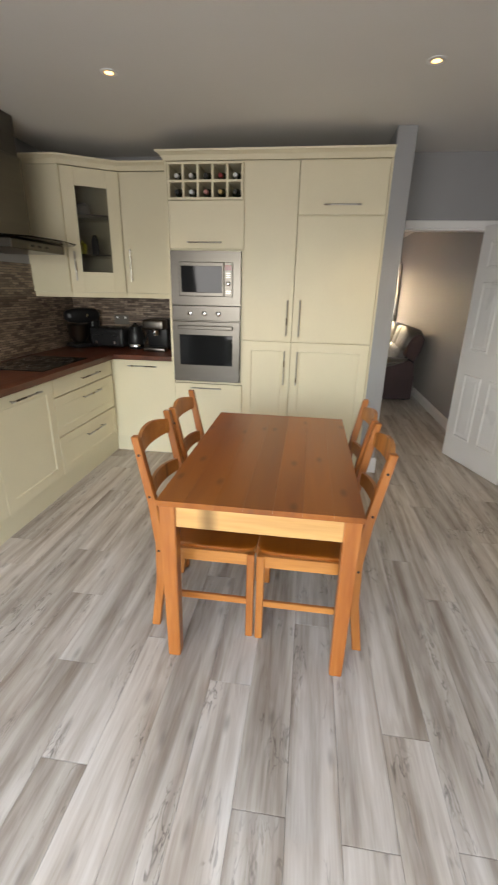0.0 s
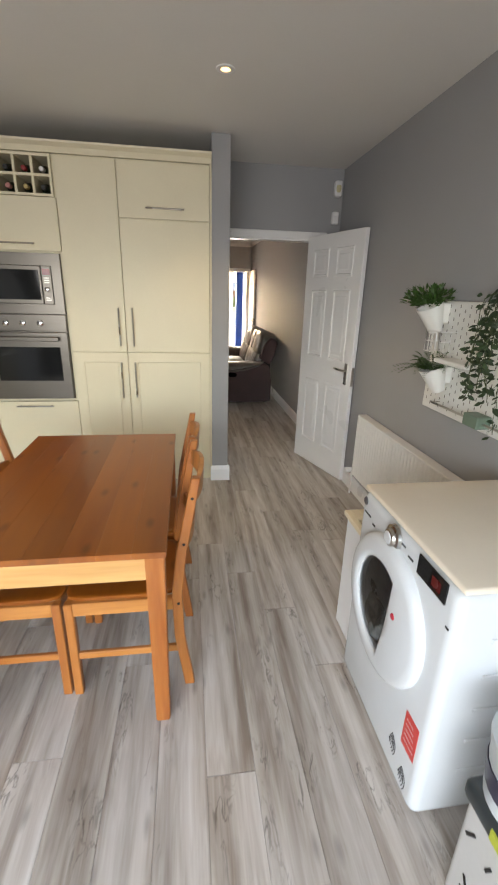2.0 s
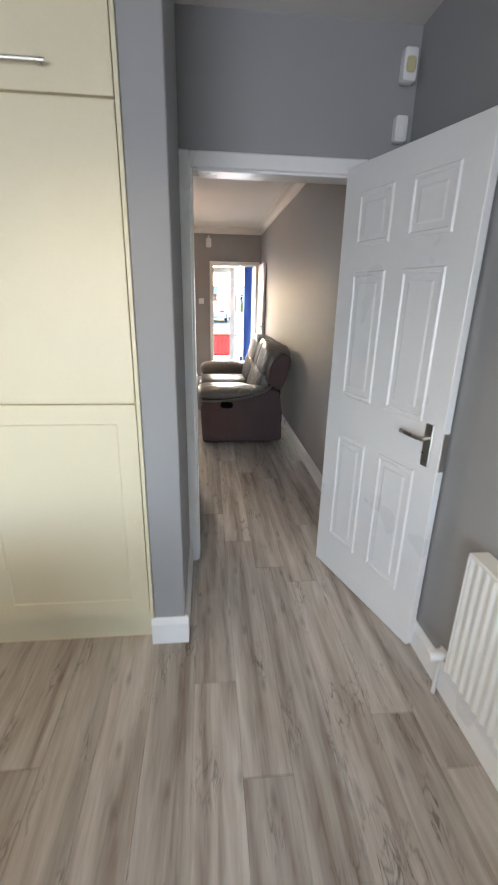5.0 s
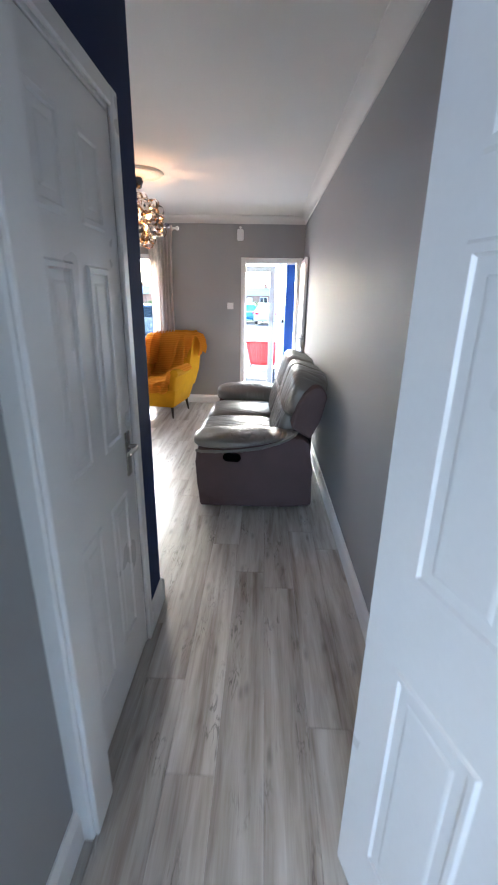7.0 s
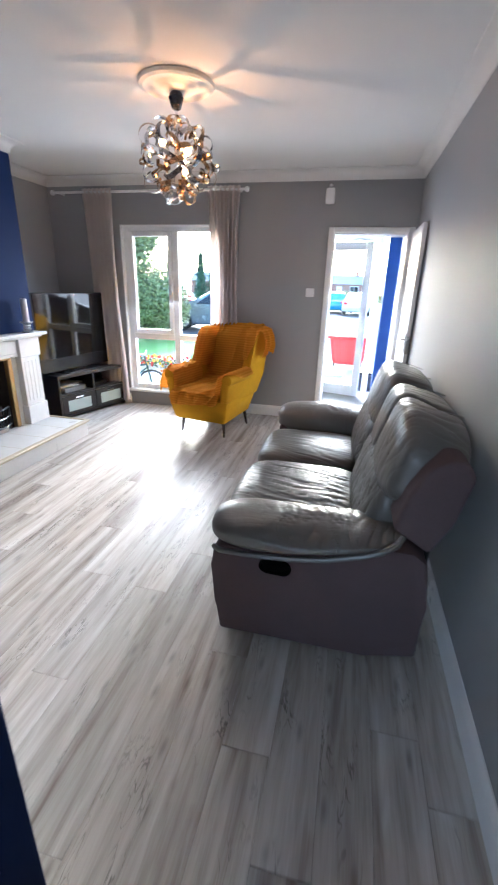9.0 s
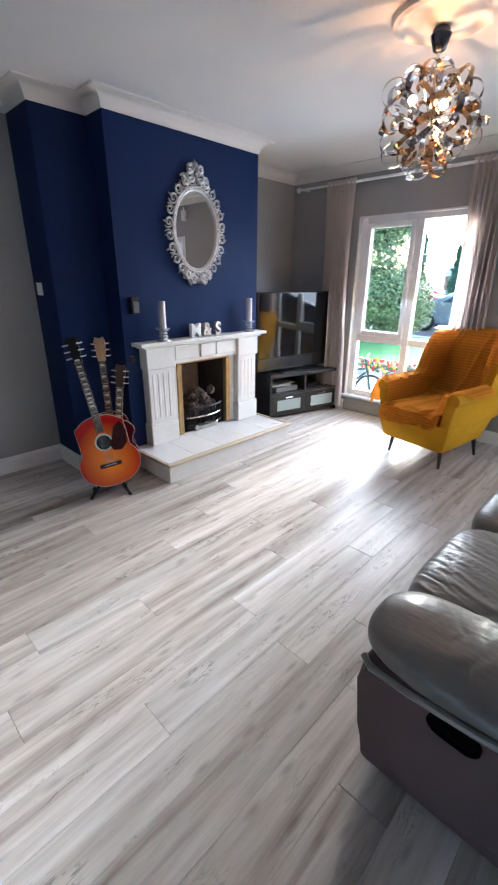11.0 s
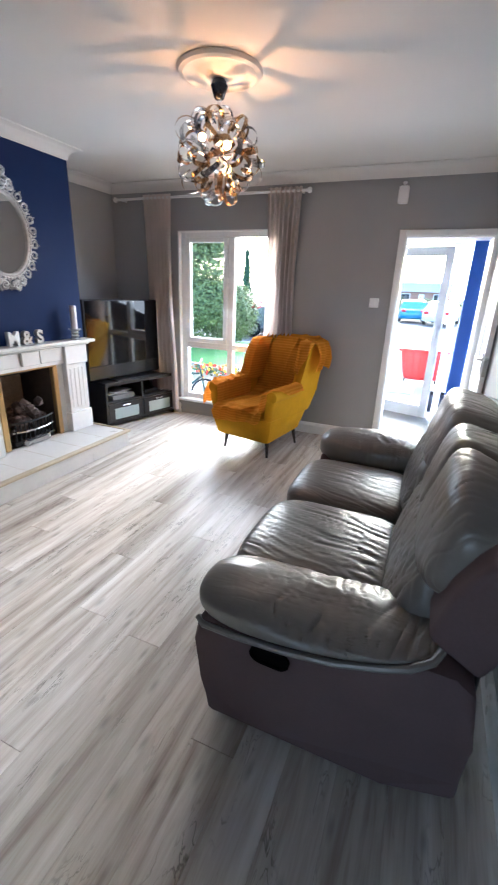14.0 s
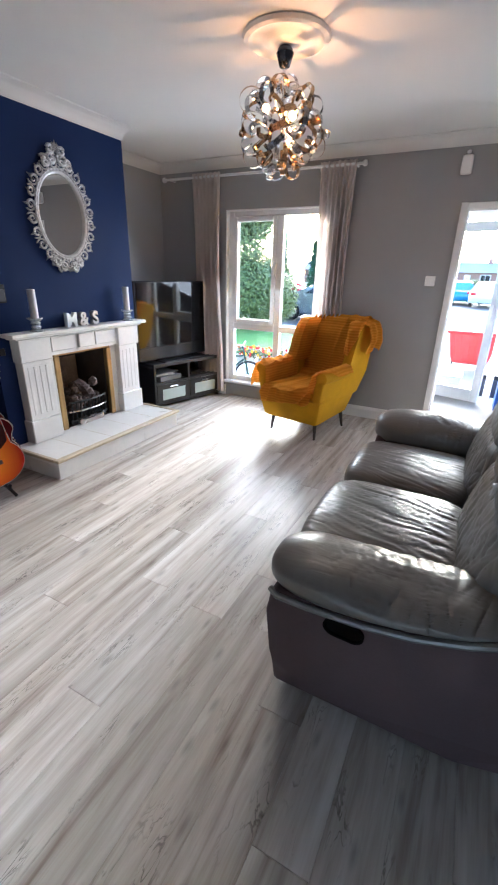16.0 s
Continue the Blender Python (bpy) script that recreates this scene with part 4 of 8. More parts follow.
part("drip_tray", cube(-0.1, -0.12, 0.0, 0.1, 0.0, 0.035, 0.008, 2), STEEL, cf, "chrome drip tray", smooth=True)
part("portafilter", tube(bmesh.new(), [(0, -0.05, 0.16), (0.01, -0.16, 0.155)], 0.013, 8), BLACK, cf, smooth=True)
part("brew_group", turn(lathe([(0.033, 0.14), (0.035, 0.19)], 16), pose(0, -0.05, 0)), CHROME, cf, smooth=True)
sk = thing("wall_socket", (-1.72, DIVIDE - 0.009, 1.16), "double wall socket on the mosaic tiles", "socket")
part("plate", cube(-0.073, -0.008, -0.043, 0.073, 0.0, 0.043, 0.003), STEEL, sk)
for kx in (-0.04, 0.04):
    part("rocker", cube(kx - 0.01, -0.011, 0.01, kx + 0.01, -0.007, 0.028), WHITE, sk)

# downlights
LITE = glow("lamp_face", (1.0, 0.55, 0.18), 0.5)
for dx, dy in ((-1.03, 2.69), (0.61, 2.71)):
    dl = thing("downlight", (dx, dy, CEILING), "small round recessed ceiling spotlight, lit", "ceiling light", group="ceiling spots")
    part("bezel", lathe([(0.044, -0.004), (0.046, -0.002), (0.046, 0.0), (0.027, 0.0), (0.027, -0.004)], 24), WHITE, dl, smooth=True)
    part("lens", lathe([(0.027, -0.003), (0.02, -0.005), (0.004, -0.006)], 20), LITE, dl, "glowing lens", smooth=True)

# ---- dining table and chairs ----
tb = thing("dining_table", (-0.044, 1.99, 0), "stained pine dining table with straight legs", "table")
hw, hl = 0.372, 0.59
for k in range(7):
    tx0, tx1 = -hw + k * 2 * hw / 7, -hw + (k + 1) * 2 * hw / 7
    part("tabletop_board", cube(tx0 + 0.0001, -hl, 0.718, tx1 - 0.0001, hl, 0.74, 0.0004), PINE_Y, tb)
for s in (-1, 1):
    part("apron", cube(-hw + 0.06, s * (hl - 0.03) - 0.011, 0.625, hw - 0.06, s * (hl - 0.03) + 0.011, 0.718, 0.002), PINE_PALE, tb, "paler pine apron rail")
    part("apron", cube(s * (hw - 0.03) - 0.011, -hl + 0.06, 0.625, s * (hw - 0.03) + 0.011, hl - 0.06, 0.718, 0.002), PINE_Y, tb)
for sx in (-1, 1):
    for sy in (-1, 1):
        bm = bmesh.new()
        cx, cy = sx * (hw - 0.037), sy * (hl - 0.037)
        r0, r1 = 0.031, 0.025
        lo = [bm.verts.new((cx + a * r1, cy + b * r1, 0)) for a, b in ((-1, -1), (1, -1), (1, 1), (-1, 1))]
        hi = [bm.verts.new((cx + a * r0, cy + b * r0, 0.718)) for a, b in ((-1, -1), (1, -1), (1, 1), (-1, 1))]
        bm.faces.new(lo[::-1]), bm.faces.new(hi)
        for k in range(4):
            bm.faces.new((lo[k], lo[(k + 1) % 4], hi[(k + 1) % 4], hi[k]))
        bmesh.ops.bevel(bm, geom=list(bm.edges), offset=0.004, segments=2, affect="EDGES")
        part("leg", bm, PINE_Z, tb)


def bar(bm, p, q, w, d, bevel=0.003):
    """A square bar from p to q, w wide across y and d deep across the rest."""
    p, q = Vector(p), Vector(q)
    v = q - p
    box(bm, -d / 2, -w / 2, 0, d / 2, w / 2, v.length, bevel, m=Matrix.Translation(p) @ v.to_track_quat("Z", "Y").to_matrix().to_4x4())
    return bm


def dining_chair():
    """Pine chair facing +x with two curved back slats; its origin is on the floor at the middle of the seat."""
    ch = thing("dining_chair", (0, 0, 0), "stained pine dining chair tucked under the table", "chair", group="chairs round the table")
    w = 0.19
    for s in (-1, 1):
        bm = cube(0.19, s * w - 0.016, 0, 0.222, s * w + 0.016, 0.43, 0.003)
        part("front_leg", bm, PINE_Z, ch)
        bm = bmesh.new()
        pts = [(-0.225, 0.0), (-0.19, 0.25), (-0.185, 0.44), (-0.205, 0.62), (-0.262, 0.915)]
        prev = None
        for px, pz in pts:
            d = 0.019 if pz < 0.9 else 0.015
            ring = [bm.verts.new((px + a * d, s * w + b * 0.016, pz)) for a, b in ((-1, -1), (1, -1), (1, 1), (-1, 1))]
            if prev:
                for k in range(4):
                    bm.faces.new((prev[k], prev[(k + 1) % 4], ring[(k + 1) % 4], ring[k]))
            else:
                bm.faces.new(ring[::-1])
            prev = ring
        bm.faces.new(prev)
        bmesh.ops.bevel(bm, geom=list(bm.edges), offset=0.003, segments=1, affect="EDGES")
        part("back_leg", bm, PINE_Z, ch)
        part("side_rail", cube(-0.18, s * w - 0.011, 0.375, 0.2, s * w + 0.011, 0.43, 0.002), PINE_X, ch)
        part("stretcher", cube(-0.21, s * w - 0.009, 0.17, 0.2, s * w + 0.009, 0.2, 0.003), PINE_X, ch)
        for pz, px in ((0.405, -0.19), (0.66, -0.215), (0.84, -0.248)):
            part("bolt", turn(lathe([(0.006, 0), (0.005, 0.002)], 8), pose(px, s * (w + 0.016), pz, -90 * s, 0, 0)), BLACK, ch, "small dark bolt")
    part("front_rail", cube(0.196, -w + 0.014, 0.375, 0.216, w - 0.014, 0.43, 0.002), PINE_X, ch)
    part("back_rail", cube(-0.195, -w + 0.014, 0.375, -0.175, w - 0.014, 0.43, 0.002), PINE_X, ch)
    part("seat", cushion(-0.185, -w + 0.005, 0.425, 0.226, w - 0.005, 0.446, 8, 8, sag=0.008), PINE_Y, ch, smooth=True)
    for z0, z1, x in ((0.62, 0.69, -0.215), (0.815, 0.905, -0.252)):
        bm = bmesh.new()
        prev = None
        for k in range(13):
            u = -1 + 2 * k / 12
            cx = x - 0.032 * (1 - u * u)
            top = z1 - (0.03 * u * u if z1 > 0.8 else 0.012 * u * u)
            ring = [bm.verts.new(p) for p in ((cx - 0.008, u * (w - 0.012), z0), (cx + 0.008, u * (w - 0.012), z0), (cx + 0.004, u * (w - 0.012), top), (cx - 0.012, u * (w - 0.012), top))]
            if prev:
                for j in range(4):
                    bm.faces.new((prev[j], prev[(j + 1) % 4], ring[(j + 1) % 4], ring[j]))
            else:
                bm.faces.new(ring)
            prev = ring
        bm.faces.new(prev)
        part("back_slat", bm, PINE_X, ch, smooth=True)
    return ch


chair = dining_chair()
chair.matrix_basis = pose(-0.29, 1.77, 0, 0, 0, 0)
copy_thing(chair, pose(-0.285, 2.21, 0, 0, 0, 1.5))
copy_thing(chair, pose(0.165, 1.765, 0, 0, 0, 180))
copy_thing(chair, pose(0.16, 2.20, 0, 0, 0, 179))

# ---- kitchen, wall side ----
RAD = surface("radiator_enamel", (0.78, 0.77, 0.74), 0.35, vary=0.02, bump=0.02)
rd = thing("radiator", (1.69, 2.49, 0.17), "white ribbed panel radiator under the pegboard", "radiator")
bm = bmesh.new()
prev = None
N = 34
for k in range(N * 4 + 1):
    y = -0.64 + 1.28 * k / (N * 4)
    ph = k % 4
    x = -0.024 if ph in (1, 2) else -0.03
    ring = [bm.verts.new((x, y, z)) for z in (0.03, 0.06, 0.46, 0.5)]
    if prev:
        for j in range(3):
            bm.faces.new((prev[j], prev[j + 1], ring[j + 1], ring[j]))
    prev = ring
part("ribbed_panel", bm, RAD, rd)
bm = cube(-0.034, -0.645, 0.5, 0.034, 0.645, 0.515, 0.004)
part("top_grille", bm, RAD, rd)
part("back_panel", cube(-0.012, -0.64, 0.02, 0.012, 0.64, 0.5, 0.003), RAD, rd)
for s in (-1, 1):
    part("end_cap", cube(-0.033, s * 0.6435 - 0.004, 0.02, 0.033, s * 0.6435 + 0.004, 0.502, 0.002), RAD, rd)
    part("bracket", cube(0.012, s * 0.4 - 0.02, 0.1, 0.04, s * 0.4 + 0.02, 0.42), RAD, rd)
bm = tube(bmesh.new(), [(0.0, 0.64, 0.05), (0.0, 0.72, 0.05), (0.0, 0.72, -0.17)], 0.008, 8)
part("pipe", bm, WHITE, rd, smooth=True)
part("valve", turn(lathe([(0.012, 0), (0.02, 0.01), (0.021, 0.05), (0.016, 0.06)], 14), pose(-0.01, 0.69, 0.05, 0, -90, 0)), WHITE, rd, smooth=True)

# tumble dryer
dw = thing("tumble_dryer", (1.36, 1.30, 0), "white front-loading tumble dryer with a round porthole", "tumble dryer")
DX = -0.31
part("body", cube(DX - 0.003, -0.298, 0.015, 0.29, 0.298, 0.835, 0.03, 4), ENAMEL, dw, smooth=True)
part("top", cube(DX + 0.004, -0.3, 0.836, 0.295, 0.3, 0.855, 0.008, 3), surface("cream_lid", (0.8, 0.71, 0.58), 0.5, vary=0.03, bump=0.02, spread=0.03), dw, "cream-white top plate", smooth=True)
face = pose(DX - 0.003, 0.025, 0.535, 0, -90, 0)


def d_radius(a, r=0.165, flat=0.062):
    """Radius of the porthole at an angle: a circle cut straight on the handle side."""
    c = math.cos(a + math.pi / 2 + 0.12)
    return min(r, flat / c) if c > 0.05 else r


bm = bmesh.new()
rings = []
for step in range(8):
    ring = []
    for k in range(64):
        a = 2 * math.pi * k / 64
        inner = d_radius(a)
        r, h = ((0.243, 0.0), (0.243, 0.014), (0.234, 0.026), (0.215, 0.033), (max(inner + 0.02, 0.1), 0.037), (inner + 0.008, 0.036), (inner, 0.030), (inner - 0.004, 0.002))[step]
        r = min(r, 0.215) if step == 4 else r
        ring.append(bm.verts.new((r * math.cos(a), r * math.sin(a), h)))
    rings.append(ring)
for a, c in zip(rings, rings[1:]):
    for k in range(64):
        bm.faces.new((a[k], a[(k + 1) % 64], c[(k + 1) % 64], c[k]))
dr = part("porthole_door", turn(bm, face), ENAMEL, dw, "white round door with a straight-cut window", smooth=True)
bm = bmesh.new()
rings = [[bm.verts.new((d_radius(2 * math.pi * k / 64) * f * math.cos(2 * math.pi * k / 64), d_radius(2 * math.pi * k / 64) * f * math.sin(2 * math.pi * k / 64), h)) for k in range(64)] for f, h in ((0.99, 0.022), (0.7, 0.028), (0.35, 0.031), (0.05, 0.032))]
for a, c in zip(rings, rings[1:]):
    for k in range(64):
        bm.faces.new((a[k], a[(k + 1) % 64], c[(k + 1) % 64], c[k]))
bm.faces.new(rings[-1])
part("porthole_glass", turn(bm, face), glass("porthole_glass", (0.66, 0.69, 0.7), 0.02), dr, "grey bowl glass", smooth=True)
part("drum", turn(lathe([(0.17, 0.001), (0.17, 0.003), (0.02, 0.003)], 30), face), surface("drum_steel", (0.3, 0.31, 0.32), 0.3, 0.6, vary=0.3, scale=14), dw, smooth=True)
part("laundry", cushion(DX - 0.024, -0.06, 0.385, DX - 0.004, 0.13, 0.54, 2.4, 12, 0.02, 20), surface("dark_laundry", (0.11, 0.12, 0.12), 0.9, vary=0.7, scale=26), dw, "mixed laundry in the drum", smooth=True)
part("red_dot", turn(lathe([(0.011, 0), (0.009, 0.003)], 14), pose(DX - 0.0395, -0.085, 0.59, 0, -90, 0)), surface("red_plastic", (0.5, 0.01, 0.03), 0.3, bump=0.0), dw)
kn = part("dial", turn(lathe([(0.042, 0), (0.04, 0.012), (0.03, 0.015), (0.028, 0.024), (0.024, 0.027)], 26), pose(DX - 0.004, 0.03, 0.797, 0, -90, 0)), NICKEL, dw, "chrome programme dial", smooth=True)
part("dial_cap", turn(lathe([(0.023, 0.0255), (0.02, 0.029)], 20), pose(DX - 0.004, 0.03, 0.797, 0, -90, 0)), ENAMEL, kn, smooth=True)
part("display", cube(DX - 0.007, -0.25, 0.768, DX - 0.001, -0.11, 0.832, 0.002), DARKGLASS, dw, "black display panel")
part("display_glow", cube(DX - 0.0082, -0.225, 0.785, DX - 0.0068, -0.185, 0.815), surface("dim_red_digits", (0.1, 0.005, 0.005), 0.3, bump=0.0), dw)
part("maker_badge", turn(lathe([(0.016, 0), (0.014, 0.003)], 18), pose(DX - 0.004, 0.262, 0.805, 0, -90, 0)), surface("badge_grey", (0.1, 0.1, 0.11), 0.3, 0.5, bump=0.0), dw)
for ky, kz, w in ((0.235, 0.765, 0.05), (0.18, 0.75, 0.02), (0.12, 0.735, 0.015), (-0.06, 0.72, 0.012), (-0.275, 0.72, 0.014), (-0.02, 0.80, 0.03), (-0.07, 0.785, 0.03)):
    part("print_mark", cube(DX - 0.0055, ky - w / 2, kz - 0.003, DX - 0.0035, ky + w / 2, kz + 0.003), BLACK, dw)
part("sticker", cube(DX - 0.0045, -0.262, 0.20, DX - 0.0028, -0.19, 0.33), surface("red_sticker", (0.62, 0.06, 0.05), 0.45, vary=0.1, bump=0.0), dw, "red energy sticker")
for k in range(5):
    part("sticker_line", cube(DX - 0.0052, -0.255 + 0.004 * k, 0.225 + k * 0.02, DX - 0.0044, -0.20, 0.2265 + k * 0.02), WHITE, dw)
for cy, cz in ((-0.15, 0.135), (-0.225, 0.09)):
    for k in range(5):
        r = 0.012 + 0.009 * k
        arc = [(DX - 0.0035, cy + 0.025 - r * math.cos(t), cz - 0.012 + r * math.sin(t)) for t in [math.radians(-35 + 13 * j) for j in range(9)]]
        part("vent_arc", tube(bmesh.new(), arc, 0.0015, 5), BLACK, dw, "dark curved vent slot")
for k in range(5):
    part("side_rib", cube(-0.2, -0.3025, 0.2 + 0.12 * k, 0.2, -0.2965, 0.215 + 0.12 * k, 0.003), ENAMEL, dw)
for sx in (-0.26, 0.24):
    for sy in (-0.25, 0.25):
        part("foot", turn(lathe([(0.02, 0), (0.02, 0.022)], 12), pose(sx, sy, 0)), BLACK, dw, smooth=True)

# narrow laundry hamper beyond the dryer
hp = thing("laundry_hamper", (1.38, 1.745, 0), "white slim hamper with a cream lid and slot handle", "hamper")
part("body", cube(-0.27, -0.11, 0, 0.27, 0.11, 0.575, 0.004), surface("white_laminate", (0.76, 0.77, 0.78), 0.4, vary=0.03), hp)
bm = bmesh.new()
for a in ((-0.285, -0.12, -0.255, 0.12), (-0.22, -0.12, 0.28, 0.12), (-0.255, -0.12, -0.22, -0.04), (-0.255, 0.03, -0.22, 0.12)):
    box(bm, a[0], a[1], 0.577, a[2], a[3], 0.6, 0.003)
part("lid", bm, surface("cream_board", (0.76, 0.66, 0.47), 0.45, vary=0.05), hp, "cream lid with a slot handle")
part("slot_board", cube(-0.256, -0.041, 0.5765, -0.219, 0.031, 0.579), surface("brown_slot", (0.12, 0.06, 0.03), 0.8), hp)

# storage bin beside the dryer
sb = thing("storage_bin", (1.2, 0.685, 0), "white patterned storage bin with a dark lid", "bin", rz=0)
part("tub", cube(-0.13, -0.17, 0, 0.13, 0.17, 0.36, 0.012, 2), surface("patterned_white", (0.5, 0.5, 0.49), 0.45, vary=0.05), sb)
brng = random.Random(5)
for k in range(16):
    by, bz, bl = brng.uniform(-0.14, 0.14), brng.uniform(0.05, 0.31), brng.uniform(0.03, 0.07)
    part("printed_bar", turn(cube(-0.132, -0.004, -bl / 2, -0.1285, 0.004, bl / 2), pose(0, by, bz, brng.uniform(-40, 40), 0, 0)), BLACK, sb)
    part("printed_bar", turn(cube(-0.004, 0.1685, -bl / 2, 0.004, 0.172, bl / 2), pose(by * 0.75, 0, bz, 0, brng.uniform(-40, 40), 0)), BLACK, sb)
part("lid", cube(-0.145, -0.185, 0.36, 0.145, 0.185, 0.42, 0.02, 3), surface("slate_lid", (0.03, 0.04, 0.045), 0.4), sb, "dark slate lid", smooth=True)
part("lid_label", cube(-0.148, -0.06, 0.375, -0.144, 0.08, 0.405), surface("lime_label", (0.45, 0.5, 0.05), 0.5, bump=0.0), sb)
pt = thing("paint_tub", (1.165, 0.785, 0.42), "pale plastic tub standing on the bin", "tub")
part("tub", lathe([(0.1, 0), (0.11, 0.16), (0.115, 0.165), (0.115, 0.18), (0.1, 0.185)], 24), surface("pale_tub", (0.6, 0.66, 0.7), 0.4), pt, smooth=True)
part("band", lathe([(0.104, 0.04), (0.109, 0.1)], 24), surface("dark_band", (0.03, 0.03, 0.06), 0.4), pt, smooth=True)

# pegboard with pots
PEG = surface("white_pegboard", (0.76, 0.76, 0.73), 0.5, vary=0.03)
pg = thing("pegboard", (1.715, 2.03, 1.225), "white slotted metal pegboard screwed to the wall", "pegboard")
part("board", cube(-0.005, -0.375, -0.278, 0.006, 0.375, 0.278, 0.004), PEG, pg)
bm = bmesh.new()
for i in range(18):
    for j in range(13):
        y, z = -0.34 + i * 0.04, -0.245 + j * 0.04 + (0.02 if i % 2 else 0)
        if abs(z) < 0.26:
            box(bm, -0.0056, y - 0.0025, z - 0.0075, -0.0046, y + 0.0025, z + 0.0075)
tagged(part("slots", bm, surface("slot_dark", (0.12, 0.11, 0.1), 0.9), pg), kind="stuff")
part("shelf", cube(-0.115, -0.09, -0.005, -0.006, 0.16, 0.015, 0.004), PEG, pg)
bm = cube(-0.06, -0.33, -0.225, -0.05, 0.22, -0.215, 0.002)
box(bm, -0.056, -0.32, -0.222, -0.004, -0.315, -0.218)
box(bm, -0.056, 0.21, -0.222, -0.004, 0.215, -0.218)
part("rail", bm, NICKEL, pg)
WIRE = surface("white_wire", (0.75, 0.75, 0.74), 0.35, bump=0.0)
bk = thing("wire_basket", (1.67, 2.26, 1.26), "white wire basket hooked on the pegboard", "basket")
bm = bmesh.new()
for z in (0.0, 0.05, 0.1):
    tube(bm, [(-0.05, -0.06, z), (-0.05, 0.06, z)], 0.0022, 5)
    for s in (-1, 1):
        tube(bm, [(-0.05, s * 0.06, z), (0.04, s * 0.06, z)], 0.0022, 5)
for k in range(5):
    tube(bm, [(-0.05, -0.06 + 0.03 * k, 0), (-0.05, -0.06 + 0.03 * k, 0.1)], 0.0022, 5)
for k in range(4):
    for s in (-1, 1):
        tube(bm, [(-0.05 + 0.03 * k, s * 0.06, 0), (-0.05 + 0.03 * k, s * 0.06, 0.1)], 0.0022, 5)
part("wires", bm, WIRE, bk)


def leaf(bm, p, d, n, length, width, bend=0.2):
    """A bent leaf blade of six faces."""
    d, n = d.normalized(), n.normalized()
    s = d.cross(n).normalized()
    rows = []
    for u, w in ((0, 0.15), (0.35, 1.0), (0.7, 0.75), (1.0, 0.05)):
        c = p + d * (length * u) - n * (bend * length * u * u)
        rows.append((bm.verts.new(c - s * width * w / 2), bm.verts.new(c + n * width * 0.08), bm.verts.new(c + s * width * w / 2)))
    for a, c in zip(rows, rows[1:]):
        bm.faces.new((a[0], a[1], c[1], c[0]))
        bm.faces.new((a[1], a[2], c[2], c[1]))


FERN = surface("fern_leaf", (0.032, 0.082, 0.012), 0.5, vary=0.3, scale=20, island=0.35, bump=0.0)
IVY = surface("vine_leaf", (0.022, 0.045, 0.016), 0.5, vary=0.3, scale=20, island=0.4, bump=0.0)
STEM = surface("stem", (0.05, 0.07, 0.02), 0.6)


def potted(at, kind, seed):
    rng = random.Random(seed)
    ob = thing("potted_plant", at, ("green bushy artificial plant in a white cone pot" if kind else "green artificial fern in a white cone pot"), "plant", group="wall plants")
    lean = pose(0, 0, 0, 0, -24, 0)
    part("pot", turn(lathe([(0.018, -0.105), (0.032, -0.1), (0.066, 0.035), (0.062, 0.035), (0.03, -0.09), (0.01, -0.092)], 28), lean), PEG, ob, "white tapered pot", smooth=True)
    part("hook", cube(0.0, -0.03, -0.05, 0.085, 0.03, 0.05, 0.006), PEG, ob)
    bm = bmesh.new()
    for k in range(460 if kind else 46):
        a, e = rng.uniform(0, 2 * math.pi), rng.uniform(0.25, 1.45)
        d = Vector((math.cos(a) * math.cos(e) * 0.8 - 0.35, math.sin(a) * math.cos(e) * 0.75, math.sin(e))).normalized()
        base = Vector((-0.02, 0, 0.02)) + Vector((math.cos(a), math.sin(a), 0)) * 0.03
        if kind:
            p = base + d * rng.uniform(0.02, 0.10)
            leaf(bm, p, (d + Vector((rng.uniform(-0.5, 0.5), rng.uniform(-0.5, 0.5), rng.uniform(-0.4, 0.4)))), Vector((rng.uniform(-1, 1), rng.uniform(-1, 1), 1)), rng.uniform(0.025, 0.045), 0.012)
        else:
            ln = rng.uniform(0.1, 0.175)
            for i in range(11):
                u = i / 10
                c = base + d * (ln * u) - Vector((0, 0, 0.07 * u * u))
                side = d.cross(Vector((0, 0, 1))).normalized()
                for s in (-1, 1):
                    leaf(bm, c, side * s + d * 0.5, Vector((0, 0, 1)), 0.034 * (1 - 0.75 * u), 0.009)
    tagged(part("foliage", bm, FERN, ob, "many small green leaves"), kind="stuff")
    return ob


potted((1.63, 2.325, 1.445), True, 3)
potted((1.63, 2.215, 1.16), False, 4)
vn = thing("hanging_vine", (1.64, 1.84, 1.5), "trailing green vine hanging down the pegboard", "plant")
rng = random.Random(9)
stems, bm = bmesh.new(), bmesh.new()
for s in range(9):
    y0, ln = rng.uniform(-0.13, 0.09), rng.uniform(0.25, 0.66)
    pts = [(rng.uniform(-0.01, 0.02), y0, 0.05)]
    for k in range(1, 11):
        u = k / 10
        pts.append((-0.03 - 0.03 * math.sin(u * 3) + rng.uniform(-0.008, 0.008), y0 + 0.07 * u * (1 if s % 2 else -0.3) + rng.uniform(-0.01, 0.01), 0.06 - ln * u))
    tube(stems, pts, 0.0018, 4)
    for p in pts:
        for k in range(3):
            a = rng.uniform(0, 6.28)
            d = Vector((math.cos(a) - 0.3, math.sin(a), rng.uniform(-0.9, 0.3)))
            leaf(bm, Vector(p) + Vector((rng.uniform(-0.015, 0.015), rng.uniform(-0.02, 0.02), rng.uniform(-0.02, 0.02))), d, Vector((-1, 0, 0.4)), rng.uniform(0.025, 0.045), 0.02)
part("stems", stems, STEM, vn)
